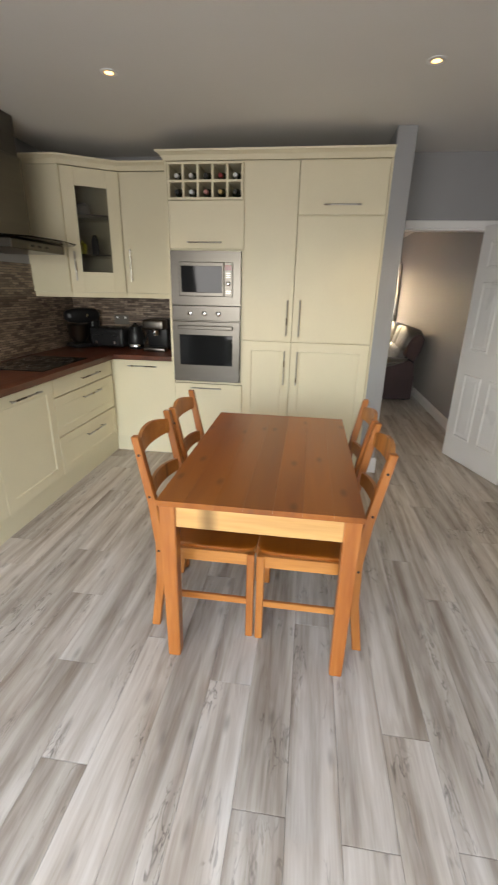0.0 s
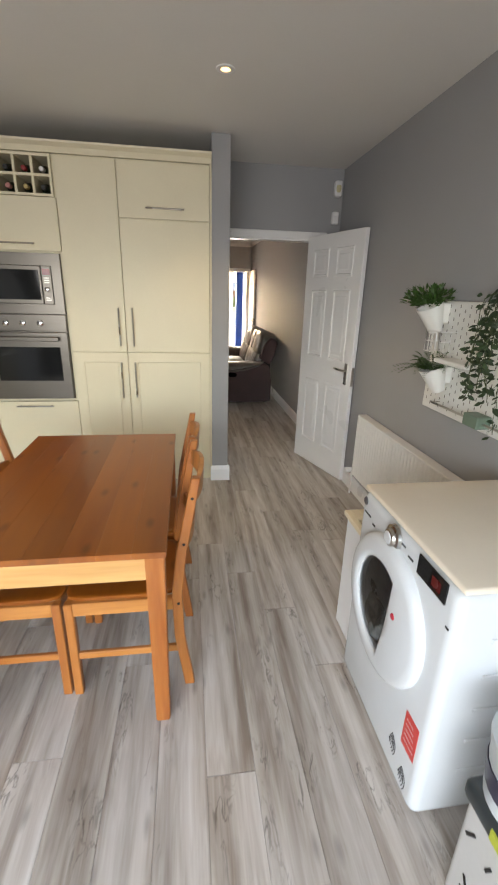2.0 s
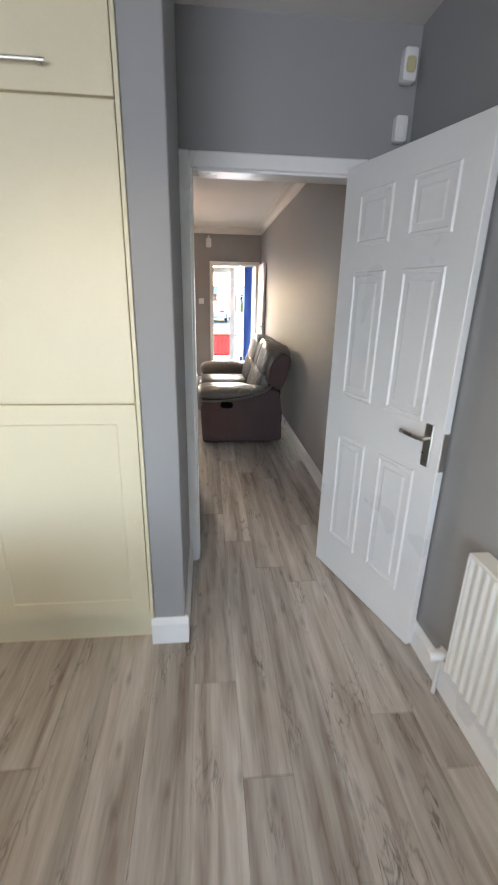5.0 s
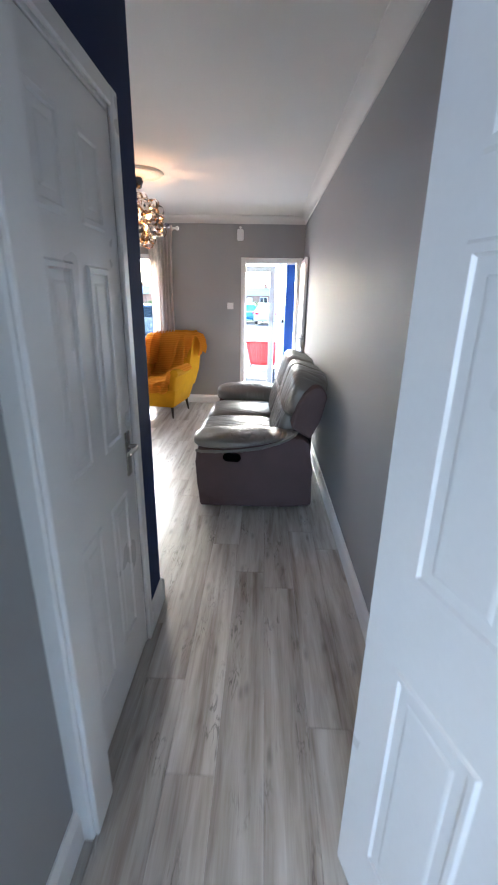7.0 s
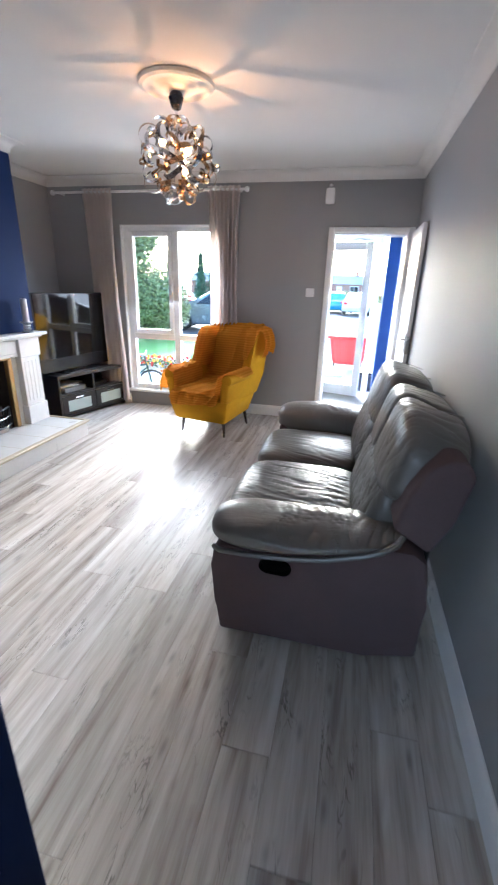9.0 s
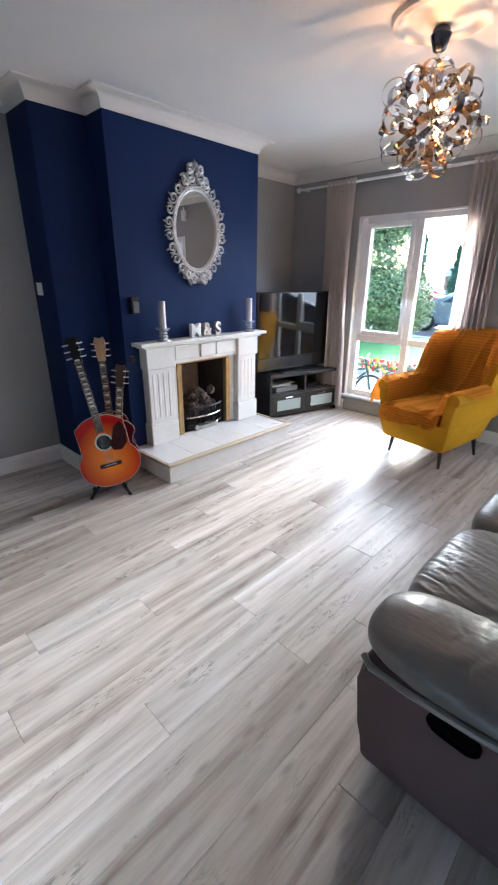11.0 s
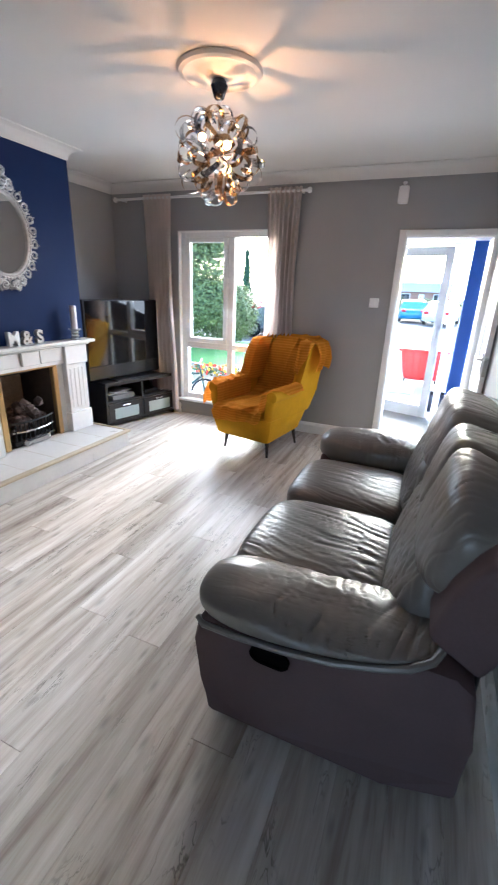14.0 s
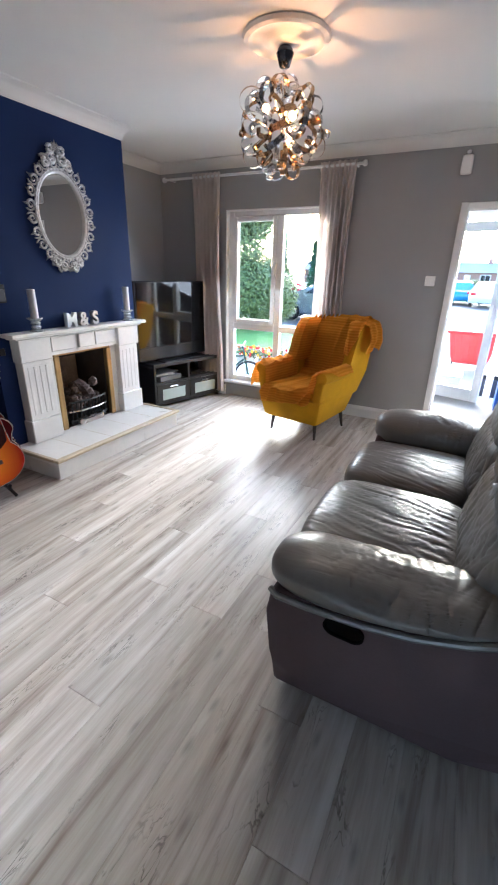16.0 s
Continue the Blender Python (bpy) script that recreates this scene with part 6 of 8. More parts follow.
GSIDE = surface("mahogany_side", (0.16, 0.04, 0.02), 0.25, vary=0.2, coat=0.3)
guitar("acoustic_guitar", (-1.385, 6.54, 0.07), -30, -15, 11.5, (0.208, 0.165, 0.165, 0.51), 0.11, burst("sunburst_lacquer", (0.95, 0.27, 0.006), (0.45, 0.008, 0.002)), GSIDE, "orange sunburst acoustic guitar on a stand", True, BLACK, 0.37)
guitar_stand((-1.415, 6.50, 0), -30)
guitar("electric_guitar", (-1.72, 6.72, 0.09), -30, -10, 2, (0.165, 0.11, 0.13, 0.4), 0.045, surface("dark_red_lacquer", (0.12, 0.008, 0.012), 0.15, coat=0.5), surface("dark_red_edge", (0.1, 0.008, 0.01), 0.2), "dark red electric guitar behind the acoustic", False, MAPLE, 0.38)
guitar_stand((-1.70, 6.68, 0), -30)
guitar("bass_guitar", (-1.67, 6.70, 0.08), -40, -12, -5, (0.16, 0.11, 0.12, 0.36), 0.045, surface("oxblood_lacquer", (0.1, 0.008, 0.015), 0.15, coat=0.5), surface("oxblood_edge", (0.1, 0.01, 0.012), 0.2), "small dark red guitar leaning beside the others", False, ROSE, 0.24)

# ---- living room: window, curtains ----
win = thing("window_1", (0, FRONT + 0.05, 0), "white uPVC window with four panes and a deep reveal", "window")
tagged(win, kind="structure")
wy = FRONT + 0.05


def wbar(name, x0, z0, x1, z1, y0=wy, y1=wy + 0.07, bev=0.006, parent=None):
    return part(name, local(win, cube(x0, y0, z0, x1, y1, z1, bev)), PVC, parent or win)


wbar("frame", WX0, WZ0 + 0.02, WX0 + 0.075, WZ1)
wbar("frame", WX1 - 0.075, WZ0 + 0.02, WX1, WZ1)
wbar("frame", WX0 + 0.075, WZ1 - 0.06, WX1 - 0.075, WZ1)
wbar("frame", WX0 + 0.075, WZ0 + 0.02, WX1 - 0.075, WZ0 + 0.08)
MX = -0.80
wbar("mullion", MX - 0.035, WZ0 + 0.08, MX + 0.035, WZ1 - 0.06)
wbar("transom", WX0 + 0.075, 0.80, MX - 0.035, 0.87)
wbar("transom", MX + 0.035, 0.80, WX1 - 0.075, 0.87)
sash = wbar("sash", WX0 + 0.075, 0.872, WX0 + 0.125, WZ1 - 0.062, wy - 0.015, wy + 0.05)
wbar("sash_rail", MX - 0.085, 0.872, MX - 0.035, WZ1 - 0.062, wy - 0.015, wy + 0.05, parent=sash)
wbar("sash_rail", WX0 + 0.125, 0.872, MX - 0.085, 0.922, wy - 0.015, wy + 0.05, parent=sash)
wbar("sash_rail", WX0 + 0.125, WZ1 - 0.112, MX - 0.085, WZ1 - 0.062, wy - 0.015, wy + 0.05, parent=sash)
part("catch", local(win, cube(MX - 0.075, wy - 0.035, 1.36, MX - 0.045, wy - 0.014, 1.50, 0.006)), PVC, sash, "white handle")
for x0, z0, x1, z1 in ((WX0 + 0.125, 0.92, MX - 0.085, WZ1 - 0.11), (MX + 0.03, 0.865, WX1 - 0.07, WZ1 - 0.058), (WX0 + 0.07, WZ0 + 0.075, MX - 0.03, 0.805), (MX + 0.03, WZ0 + 0.075, WX1 - 0.07, 0.805)):
    pn = part("pane", local(win, cube(x0, wy + 0.03, z0, x1, wy + 0.036, z1)), CLEAR, win, "clear glass pane")
    pn.visible_shadow = False
part("window_sill", local(win, cube(WX0 - 0.03, FRONT - 0.035, WZ0 - 0.012, WX1 + 0.03, wy + 0.06, WZ0 + 0.02, 0.008)), PVC, win, "white window board")
for x0, x1 in ((WX0, WX0 + 0.012), (WX1 - 0.012, WX1)):
    part("reveal", local(win, cube(x0, FRONT - 0.003, WZ0 + 0.02, x1, wy + 0.002, WZ1 - 0.012)), WHITE, win)
part("reveal", local(win, cube(WX0, FRONT - 0.003, WZ1 - 0.012, WX1, wy + 0.002, WZ1)), WHITE, win)

pole = thing("curtain_pole", (-1.06, FRONT - 0.09, 2.345), "white curtain pole with small end knobs", "curtain pole")
part("rail", tube(bmesh.new(), [(-1.09, 0, 0), (1.09, 0, 0)], 0.013, 12), WHITE, pole, smooth=True)
for s in (-1, 1):
    part("finial", turn(lathe([(0.013, 0), (0.024, 0.006), (0.027, 0.02), (0.022, 0.034), (0.006, 0.04)], 16), pose(s * 1.09, 0, 0, 0, 90 * s, 0)), WHITE, pole, smooth=True)
    part("bracket", tube(bmesh.new(), [(s * 1.03, 0, -0.005), (s * 1.03, 0.09, -0.005)], 0.009, 8), WHITE, pole, smooth=True)
LINEN = cloth("taupe_curtain_cloth", (0.76, 0.69, 0.66), 0.25)


def curtain(x0, x1, drop, seed, lean):
    ob = thing("curtain", ((x0 + x1) / 2, FRONT - 0.09, 0), "gathered taupe curtain drawn to the side", "curtain", group="curtains")
    rng = random.Random(seed)
    folds = 7
    ph = [rng.uniform(-0.4, 0.4) for _ in range(folds + 2)]
    bm = bmesh.new()
    rows = []
    nx, nz = 84, 36
    hw = (x1 - x0) / 2
    for j in range(nz + 1):
        v = j / nz
        z = 2.372 + (drop - 2.372) * v
        row = []
        for i in range(nx + 1):
            u = i / nx
            k = u * folds
            wgt = 0.018 + 0.03 * min(1, v * 3)
            amp = wgt * (0.75 + 0.7 * noise.noise(Vector((k * 0.9, v * 1.2, seed + 5)))) * math.sin(2 * math.pi * k + ph[int(k)] * v * 2) + 0.008 * noise.noise(Vector((u * 9 + seed, v * 3, 0)))
            squeeze = 1 - 0.22 * math.sin(min(1, v * 1.3) * math.pi) * 0.6
            x = (2 * u - 1) * hw * squeeze + lean * v * v
            row.append(bm.verts.new((x, amp - 0.0, z)))
        rows.append(row)
    for a, c in zip(rows, rows[1:]):
        for i in range(nx):
            bm.faces.new((a[i], a[i + 1], c[i + 1], c[i]))
    bmesh.ops.solidify(bm, geom=list(bm.faces), thickness=0.003)
    part("cloth", bm, LINEN, ob, smooth=True)
    bm = bmesh.new()
    rows = [[bm.verts.new(((2 * i / 40 - 1) * hw, 0.018 * math.sin(2 * math.pi * i / 40 * folds) - 0.006, z)) for i in range(41)] for z in (2.30, 2.378)]
    for i in range(40):
        bm.faces.new((rows[0][i], rows[0][i + 1], rows[1][i + 1], rows[1][i]))
    bmesh.ops.solidify(bm, geom=list(bm.faces), thickness=0.004)
    part("heading_tape", bm, LINEN, ob, smooth=True)
    return ob


curtain(-1.80, -1.45, 0.06, 3, 0.04)
curtain(-0.36, -0.02, 0.06, 8, 0.02)

# ---- television and stand ----
ang = math.degrees(math.atan2(-0.255, 0.967))
TVM = (-1.62, 9.02, 0)
BLKB = surface("black_brown_foil", (0.018, 0.016, 0.015), 0.45, vary=0.2, scale=8, stretch=(1, 0.1, 1))
FROST = surface("frosted_glass", (0.42, 0.5, 0.48), 0.35, vary=0.05)
st = thing("tv_stand", TVM, "black-brown tv bench with two frosted glass drawers", "tv stand", ang)
w = 0.475
part("top", cube(-0.40, -w, 0.455, 0.005, w, 0.49, 0.003), BLKB, st)
part("bottom", cube(-0.39, -w, 0.03, 0.0, w, 0.06, 0.002), BLKB, st)
part("shelf", cube(-0.39, -w + 0.02, 0.262, 0.0, w - 0.02, 0.282, 0.002), BLKB, st)
part("back", cube(-0.40, -w + 0.01, 0.06, -0.39, w - 0.01, 0.455), BLKB, st)
for y in (-w + 0.012, 0.0, w - 0.012):
    part("upright", cube(-0.39, y - 0.012, 0.0 if y else 0.06, 0.002, y + 0.012, 0.455, 0.002), BLKB, st)
for s in (-1, 1):
    y0, y1 = sorted((s * 0.014, s * (w - 0.026)))
    d = part("drawer", cube(-0.01, y0, 0.064, 0.006, y1, 0.258, 0.002), BLKB, st)
    part("glass_panel", cube(0.0055, y0 + 0.07, 0.085, 0.008, y1 - 0.05, 0.205, 0.001), FROST, d, "frosted glass panel")
    part("handle", cube(0.006, (y0 + y1) / 2 - 0.05, 0.222, 0.022, (y0 + y1) / 2 + 0.05, 0.236, 0.003), CHROME, d, "metal handle")
for k in range(4):
    mg = thing("media_box", (0, 0, 0), ("silver-grey set-top box on the shelf", "white magazine stack on the shelf", "dark router box on the shelf", "white paper folder on the shelf")[k], ("set-top box", "magazines", "router", "folder")[k])
    mg.matrix_basis = st.matrix_basis @ pose(-0.17 - 0.02 * (k % 2), (-0.23, -0.27, 0.2, -0.22)[k], (0.284, 0.337, 0.284, 0.353)[k], 0, 0, (4, -8, 3, 12)[k])
    sz = ((0.13, 0.15, 0.05), (0.12, 0.13, 0.014), (0.08, 0.1, 0.04), (0.11, 0.14, 0.01))[k]
    part("case", cube(-sz[0], -sz[1], 0, sz[0], sz[1], sz[2], 0.003), (surface("grey_box", (0.18, 0.18, 0.19), 0.4), surface("paper", (0.6, 0.6, 0.58), 0.7), BLACK, surface("paper_2", (0.55, 0.55, 0.55), 0.7))[k], mg)
tv = thing("television", (0, 0, 0), "large flat black television reflecting the window", "television")
tv.matrix_basis = st.matrix_basis @ pose(-0.125, -0.06, 0.49, 0, 0, 4.5)
SCREEN = surface("tv_screen", (0.006, 0.006, 0.007), 0.06, vary=0.05, bump=0.0, spread=0.015)
part("panel", cube(-0.045, -0.54, 0.028, 0.0, 0.54, 0.83, 0.006), BLACK, tv)
part("screen", cube(-0.001, -0.52, 0.17, 0.003, 0.52, 0.818, 0.001), SCREEN, tv, "glossy dark screen")
part("lower_bezel", cube(-0.002, -0.535, 0.031, 0.008, 0.535, 0.168, 0.004), surface("gloss_bezel", (0.012, 0.013, 0.016), 0.2, bump=0.0), tv)
part("neck", cube(-0.03, -0.1, 0.01, -0.01, 0.1, 0.08), BLACK, tv)
part("foot", cube(-0.12, -0.27, 0.0, 0.11, 0.27, 0.014, 0.006), BLACK, tv)

# ---- sofa ----
HIDE = leather("grey_leather", (0.135, 0.124, 0.11))
SUEDE = surface("brown_suede_base", (0.085, 0.055, 0.056), 0.85, vary=0.15, scale=7, fine=150, bump=0.12)
sf = thing("sofa", (1.2, 7.06, 0), "two-seat grey leather recliner sofa against the wall", "sofa")


def spart(name, bm, mat, label="", smooth=True, parent=None):
    return part(name, turn(bm, Matrix.Translation((-1.2, -7.06, 0))), mat, parent or sf, label, smooth)


outline = [(0.775, 0.03), (0.765, 0.2), (0.758, 0.40), (0.768, 0.49), (1.0, 0.515), (1.2, 0.54), (1.40, 0.59), (1.50, 0.585), (1.548, 0.55), (1.58, 0.35), (1.60, 0.03)]
for (y0, y1) in ((6.10, 6.40), (7.70, 8.0)):
    bm = turn(prism(outline, y0, y1, 0.02, 2), Matrix(((1, 0, 0, 0), (0, 0, 1, 0), (0, 1, 0, 0), (0, 0, 0, 1))))
    side = 1 if y0 < 7 else -1
    bmesh.ops.subdivide_edges(bm, edges=[e for e in bm.edges if e.calc_length() > 0.1], cuts=3, use_grid_fill=True)
    for v in bm.verts:
        low = max(0.0, 0.46 - v.co.z)
        if (v.co.y - 6.25) * (v.co.y - 7.85) > 0:
            v.co.y += side * (0.13 * low + 0.05 * max(0.0, v.co.x - 1.4) / 0.2 * min(1.0, low * 3))
    sd = spart("side_panel", bm, SUEDE, "brown suede side panel")
    if y0 < 7:
        rim = [(0.765, y0 + 0.02, 0.478), (0.795, y0 - 0.002, 0.478), (0.9, y0 - 0.006, 0.48), (1.06, y0 - 0.007, 0.49), (1.2, y0 - 0.007, 0.512), (1.33, y0 - 0.006, 0.552), (1.39, y0 - 0.005, 0.578), (1.44, y0 + 0.012, 0.606), (1.46, y0 + 0.05, 0.62)]
        spart("piping", tube(bmesh.new(), rim, 0.011, 8), HIDE, parent=sd)
        cup = bmesh.new()
        for r, dy in ((0.036, 0.006), (0.037, -0.004), (0.031, -0.003), (0.029, 0.004)):
            n0 = len(cup.verts)
            ring = []
            for k in range(28):
                a = 2 * math.pi * k / 28
                ring.append(cup.verts.new((1.015 + (0.026 if math.cos(a) > 0 else -0.026) + r * math.cos(a), y0 + dy, 0.438 + r * 0.86 * math.sin(a) - 0.06 * (0.026 if math.cos(a) > 0 else -0.026))))
            if n0:
                for k in range(28):
                    cup.faces.new((prev[k], prev[(k + 1) % 28], ring[(k + 1) % 28], ring[k]))
            prev = ring
        cup.faces.new(prev)
        MATT = surface("matt_black_cup", (0.002, 0.002, 0.002), 1.0, bump=0.0)
        MATT.node_tree.nodes["Principled BSDF"].inputs["Specular IOR Level"].default_value = 0.03
        spart("pull_cup", cup, MATT, "black recliner release recess", parent=sd)
spart("base", cube(0.80, 6.38, 0.06, 1.58, 7.70, 0.32, 0.02, 2), SUEDE)
def arm_low(x, near):
    t = min(max((x - 0.78) / 0.66, 0.0), 1.0)
    return 0.484 + 0.118 * t ** 2.2 if near else 0.43


def crease(q):
    """Narrow valleys along the zero lines of a noise."""
    return max(0.0, 1 - abs(noise.noise(q)) * 5.5) ** 1.5


def swell_at(x, y):
    return noise.noise(Vector((x * 7, y * 2, 31.0)))


for y0, y1, sd in ((6.078, 6.41, 1.0), (7.66, 8.05, 2.0)):
    bm = cushion(0.735, y0, 0.0, 1.46, y1, 1.0, 3.4, 84)
    for v in bm.verts:
        x, y, u = v.co.x, (v.co.y - y0) / (y1 - y0), v.co.z
        t = (x - 0.735) / 0.725
        warp = 0.6 * noise.noise(Vector((x * 6, y * 3, sd + 9)))
        w = min(1.0, max(0.0, (t - 0.12) / 0.35)) * min(1.0, max(0.0, (u - 0.25) * 2.5))
        line = crease(Vector((x * 17 + warp + 1.2 * y, y * 1.1 + warp, sd))) * (0.4 + abs(swell_at(x, y))) + 0.5 * crease(Vector((x * 30 - 1.5 * y + warp, y * 1.6, sd + 4)))
        swell = noise.noise(Vector((x * 5, y * 2.5, sd + 5)))
        top = (0.572 if sd < 1.5 else 0.60) + 0.01 * t + 0.03 * math.sin(y * math.pi)
        low = arm_low(x, sd < 1.5)
        v.co.z = low + u * (top - low) - 0.0055 * w * line + 0.012 * swell * min(1.0, max(0.0, (u - 0.2) * 2))
        v.co.y += 0.004 * w * line * (1 if y < 0.5 else -1)
    spart("arm_cushion", bm, HIDE, "padded leather armrest with soft creases")
for y0, y1, sd in ((6.37, 7.07, 3.0), (7.07, 7.67, 4.0)):
    bm = cushion(0.71, y0, 0.26, 1.34, y1, 0.495, 5.0, 84, 0.0, 8.0, sd)
    for v in bm.verts:
        u = (v.co.y - y0) / (y1 - y0)
        if v.co.z > 0.38:
            k = (1.0 if sd < 3.5 else 0.5) * min(1.0, (v.co.z - 0.38) * 10)
            warp = 0.9 * noise.noise(Vector((v.co.x * 5, v.co.y * 4, sd + 2)))
            line = crease(Vector((v.co.x * 2.6 + warp * 0.4, v.co.y * 19 + v.co.x * 5 + warp, sd))) * (0.35 + abs(warp)) + 0.5 * crease(Vector((v.co.x * 2.4, v.co.y * 34 + v.co.x * 8 + warp, sd + 3)))
            v.co.z += k * (0.004 - 0.0055 * line) + 0.02 * math.sin(u * math.pi) * min(1.0, (v.co.z - 0.38) * 10)
        v.co.x += 0.012 * noise.noise(Vector((v.co.y * 5, v.co.z * 9, sd)))
    spart("seat_cushion", bm, HIDE, "creased leather seat cushion")
    bm = cushion(0.765, y0 + 0.01, 0.1, 0.85, y1 - 0.01, 0.36, 4, 10, 0.006, 9, sd)
    spart("footrest_front", bm, HIDE)


def crumple(bm, sd, depth, freq):
    """Presses soft creases into a cushion."""
    bm.normal_update()
    moves = []
    for v in bm.verts:
        q = Vector((v.co.x * freq[0], v.co.y * freq[1], v.co.z * freq[2])) + Vector((sd, sd * 2.3, sd * 0.7))
        q += Vector((0.5, 1.3, 0.6)) * noise.noise(v.co * 5 + Vector((sd, 0, 0)))
        moves.append(v.normal * depth * (0.4 * noise.noise(q * 0.35) - 0.55 * crease(q) - 0.3 * crease(q * 1.8)))
    for v, m in zip(bm.verts, moves):
        v.co += m
    return bm


back_m = pose(1.35, 0, 0.44, 0, 16, 0)
STITCH = surface("pale_stitching", (0.3, 0.29, 0.27), 0.6, bump=0.0)
for y0, y1, sd in ((6.27, 7.06, 5.0), (7.08, 7.80, 6.0)):
    bm = crumple(cushion(-0.09, y0, -0.02, 0.14, y1, 0.36, 3.6, 64), sd, 0.010, (2, 17, 5))
    spart("back_cushion", turn(bm, back_m), HIDE, "wrinkled leather back cushion")
    cut = y0 + (0.34 if sd < 5.5 else 0.7)
    bm = cushion(-0.085, y0 - (0.06 if sd < 5.5 else 0.0), 0.24, 0.20, y1, 0.60, 4.4, 84)
    for v in bm.verts:
        away = abs(v.co.y - cut + 0.06 * math.sin(v.co.x * 16))
        v.co.z -= 0.045 * math.exp(-(away / 0.022) ** 2) * max(0.0, (v.co.z - 0.34) / 0.26)
        v.co.x += 0.03 * math.exp(-(away / 0.022) ** 2) * max(0.0, 0.05 - v.co.x) / 0.13
        end = max(0.0, (y0 + 0.25 - v.co.y) / 0.3) if sd < 5.5 else 0.0
        v.co.z -= 0.05 * end * end * max(0.0, (v.co.z - 0.3) / 0.3)
    spart("headrest", turn(crumple(bm, sd + 3, 0.006, (2.5, 15, 2.5)), back_m), HIDE, "padded leather headrest with deep folds")
    for yy in (y0 + 0.2, y1 - 0.2):
        pts = [back_m @ Vector((-0.02 + 0.2 * k / 8, yy + 0.1 * k / 8, 0.592 + 0.006 * math.sin(math.pi * k / 8))) for k in range(9)]
        spart("seam", tube(bmesh.new(), pts, 0.0025, 5), STITCH)
wing = [(1.415, 0.652), (1.45, 0.79), (1.50, 0.885), (1.56, 0.935), (1.62, 0.925), (1.652, 0.875), (1.615, 0.70), (1.552, 0.57)]
spart("back_shell", turn(prism(wing, 6.13, 7.975, 0.02, 3), Matrix(((1, 0, 0, 0), (0, 0, 1, 0), (0, 1, 0, 0), (0, 0, 0, 1)))), SUEDE, "brown suede back shell")
spart("back_mechanism", cube(1.44, 6.2, 0.30, 1.57, 7.93, 0.66, 0.01), BLACK, "black fabric between seat and back")
for sy in (6.32, 7.78):
    for sx in (0.85, 1.52):
        spart("glide", turn(lathe([(0.03, 0), (0.03, 0.065)], 12), pose(sx, sy, 0)), BLACK)

# ---- armchair ----
MUST = surface("mustard_velvet", (0.56, 0.3, 0.004), 0.85, vary=0.12, scale=8, fine=200, bump=0.1)
MUST.node_tree.nodes["Principled BSDF"].inputs["Specular IOR Level"].default_value = 0.12
m_t, n_t, l_t, b_t = tree("ribbed_ochre_throw")
co = n_t.new("ShaderNodeTexCoord")
wv = n_t.new("ShaderNodeTexWave")
wv.wave_type, wv.bands_direction = "BANDS", "Z"
wv.inputs["Scale"].default_value, wv.inputs["Distortion"].default_value = 13, 1.2
nz = n_t.new("ShaderNodeTexNoise")
nz.inputs["Scale"].default_value = 30
l_t.new(co.outputs["Object"], wv.inputs[0]), l_t.new(co.outputs["Object"], nz.inputs[0])
rp = n_t.new("ShaderNodeValToRGB")
rp.color_ramp.elements[0].color, rp.color_ramp.elements[1].color = (0.68, 0.3, 0.015, 1), (0.84, 0.43, 0.04, 1)
l_t.new(wv.outputs[0], rp.inputs[0]), l_t.new(rp.outputs[0], b_t.inputs["Base Color"])
bp = n_t.new("ShaderNodeBump")
bp.inputs["Strength"].default_value, bp.inputs["Distance"].default_value = 0.5, 0.004
l_t.new(wv.outputs[0], bp.inputs["Height"]), l_t.new(bp.outputs[0], b_t.inputs["Normal"])
b_t.inputs["Roughness"].default_value = 0.95
b_t.inputs["Specular IOR Level"].default_value = 0.1
b_t.inputs["Transmission Weight"].default_value = 0.0
tl_, mx_ = n_t.new("ShaderNodeBsdfTranslucent"), n_t.new("ShaderNodeMixShader")
tl_.inputs[0].default_value, mx_.inputs[0].default_value = (0.7, 0.32, 0.03, 1), 0.35
l_t.new(b_t.outputs[0], mx_.inputs[1]), l_t.new(tl_.outputs[0], mx_.inputs[2])
l_t.new(mx_.outputs[0], n_t["Material Output"].inputs[0])
THROW = m_t
DLEG = surface("dark_tapered_leg", (0.02, 0.013, 0.01), 0.35, vary=0.2)
ac = thing("armchair", (-0.115, 8.92, 0), "mustard wing armchair with tapered dark legs", "armchair", -11.5)
for x, y, dx, dy in ((-0.22, -0.26, -0.02, -0.02), (0.23, -0.26, 0.02, -0.02), (-0.22, 0.22, -0.02, 0.04), (0.23, 0.22, 0.02, 0.04)):
    part("leg", tube(bmesh.new(), [(x, y, 0.2), (x + dx, y + dy, 0.0)], 0.022, 10, taper=[1.0, 0.5]), DLEG, ac, "dark tapered wooden leg", smooth=True)
bm = bmesh.new()
rows = []
for z, wf, wb, y0, y1 in ((0.155, 0.275, 0.24, -0.325, 0.29), (0.17, 0.295, 0.26, -0.345, 0.31), (0.30, 0.325, 0.29, -0.375, 0.36), (0.385, 0.335, 0.30, -0.385, 0.40)):
    ring = [(-wf + 0.03, y0), (wf - 0.03, y0), (wf - 0.008, y0 + 0.012), (wf, y0 + 0.045), (wb, y1 - 0.04), (wb - 0.04, y1), (-wb + 0.04, y1), (-wb, y1 - 0.04), (-wf, y0 + 0.045), (-wf + 0.008, y0 + 0.012)]
    rows.append([bm.verts.new((x, y, z)) for x, y in ring])
for a, c in zip(rows, rows[1:]):
    for j in range(10):
        bm.faces.new((a[j], a[(j + 1) % 10], c[(j + 1) % 10], c[j]))
bm.faces.new(rows[0][::-1]), bm.faces.new(rows[-1])
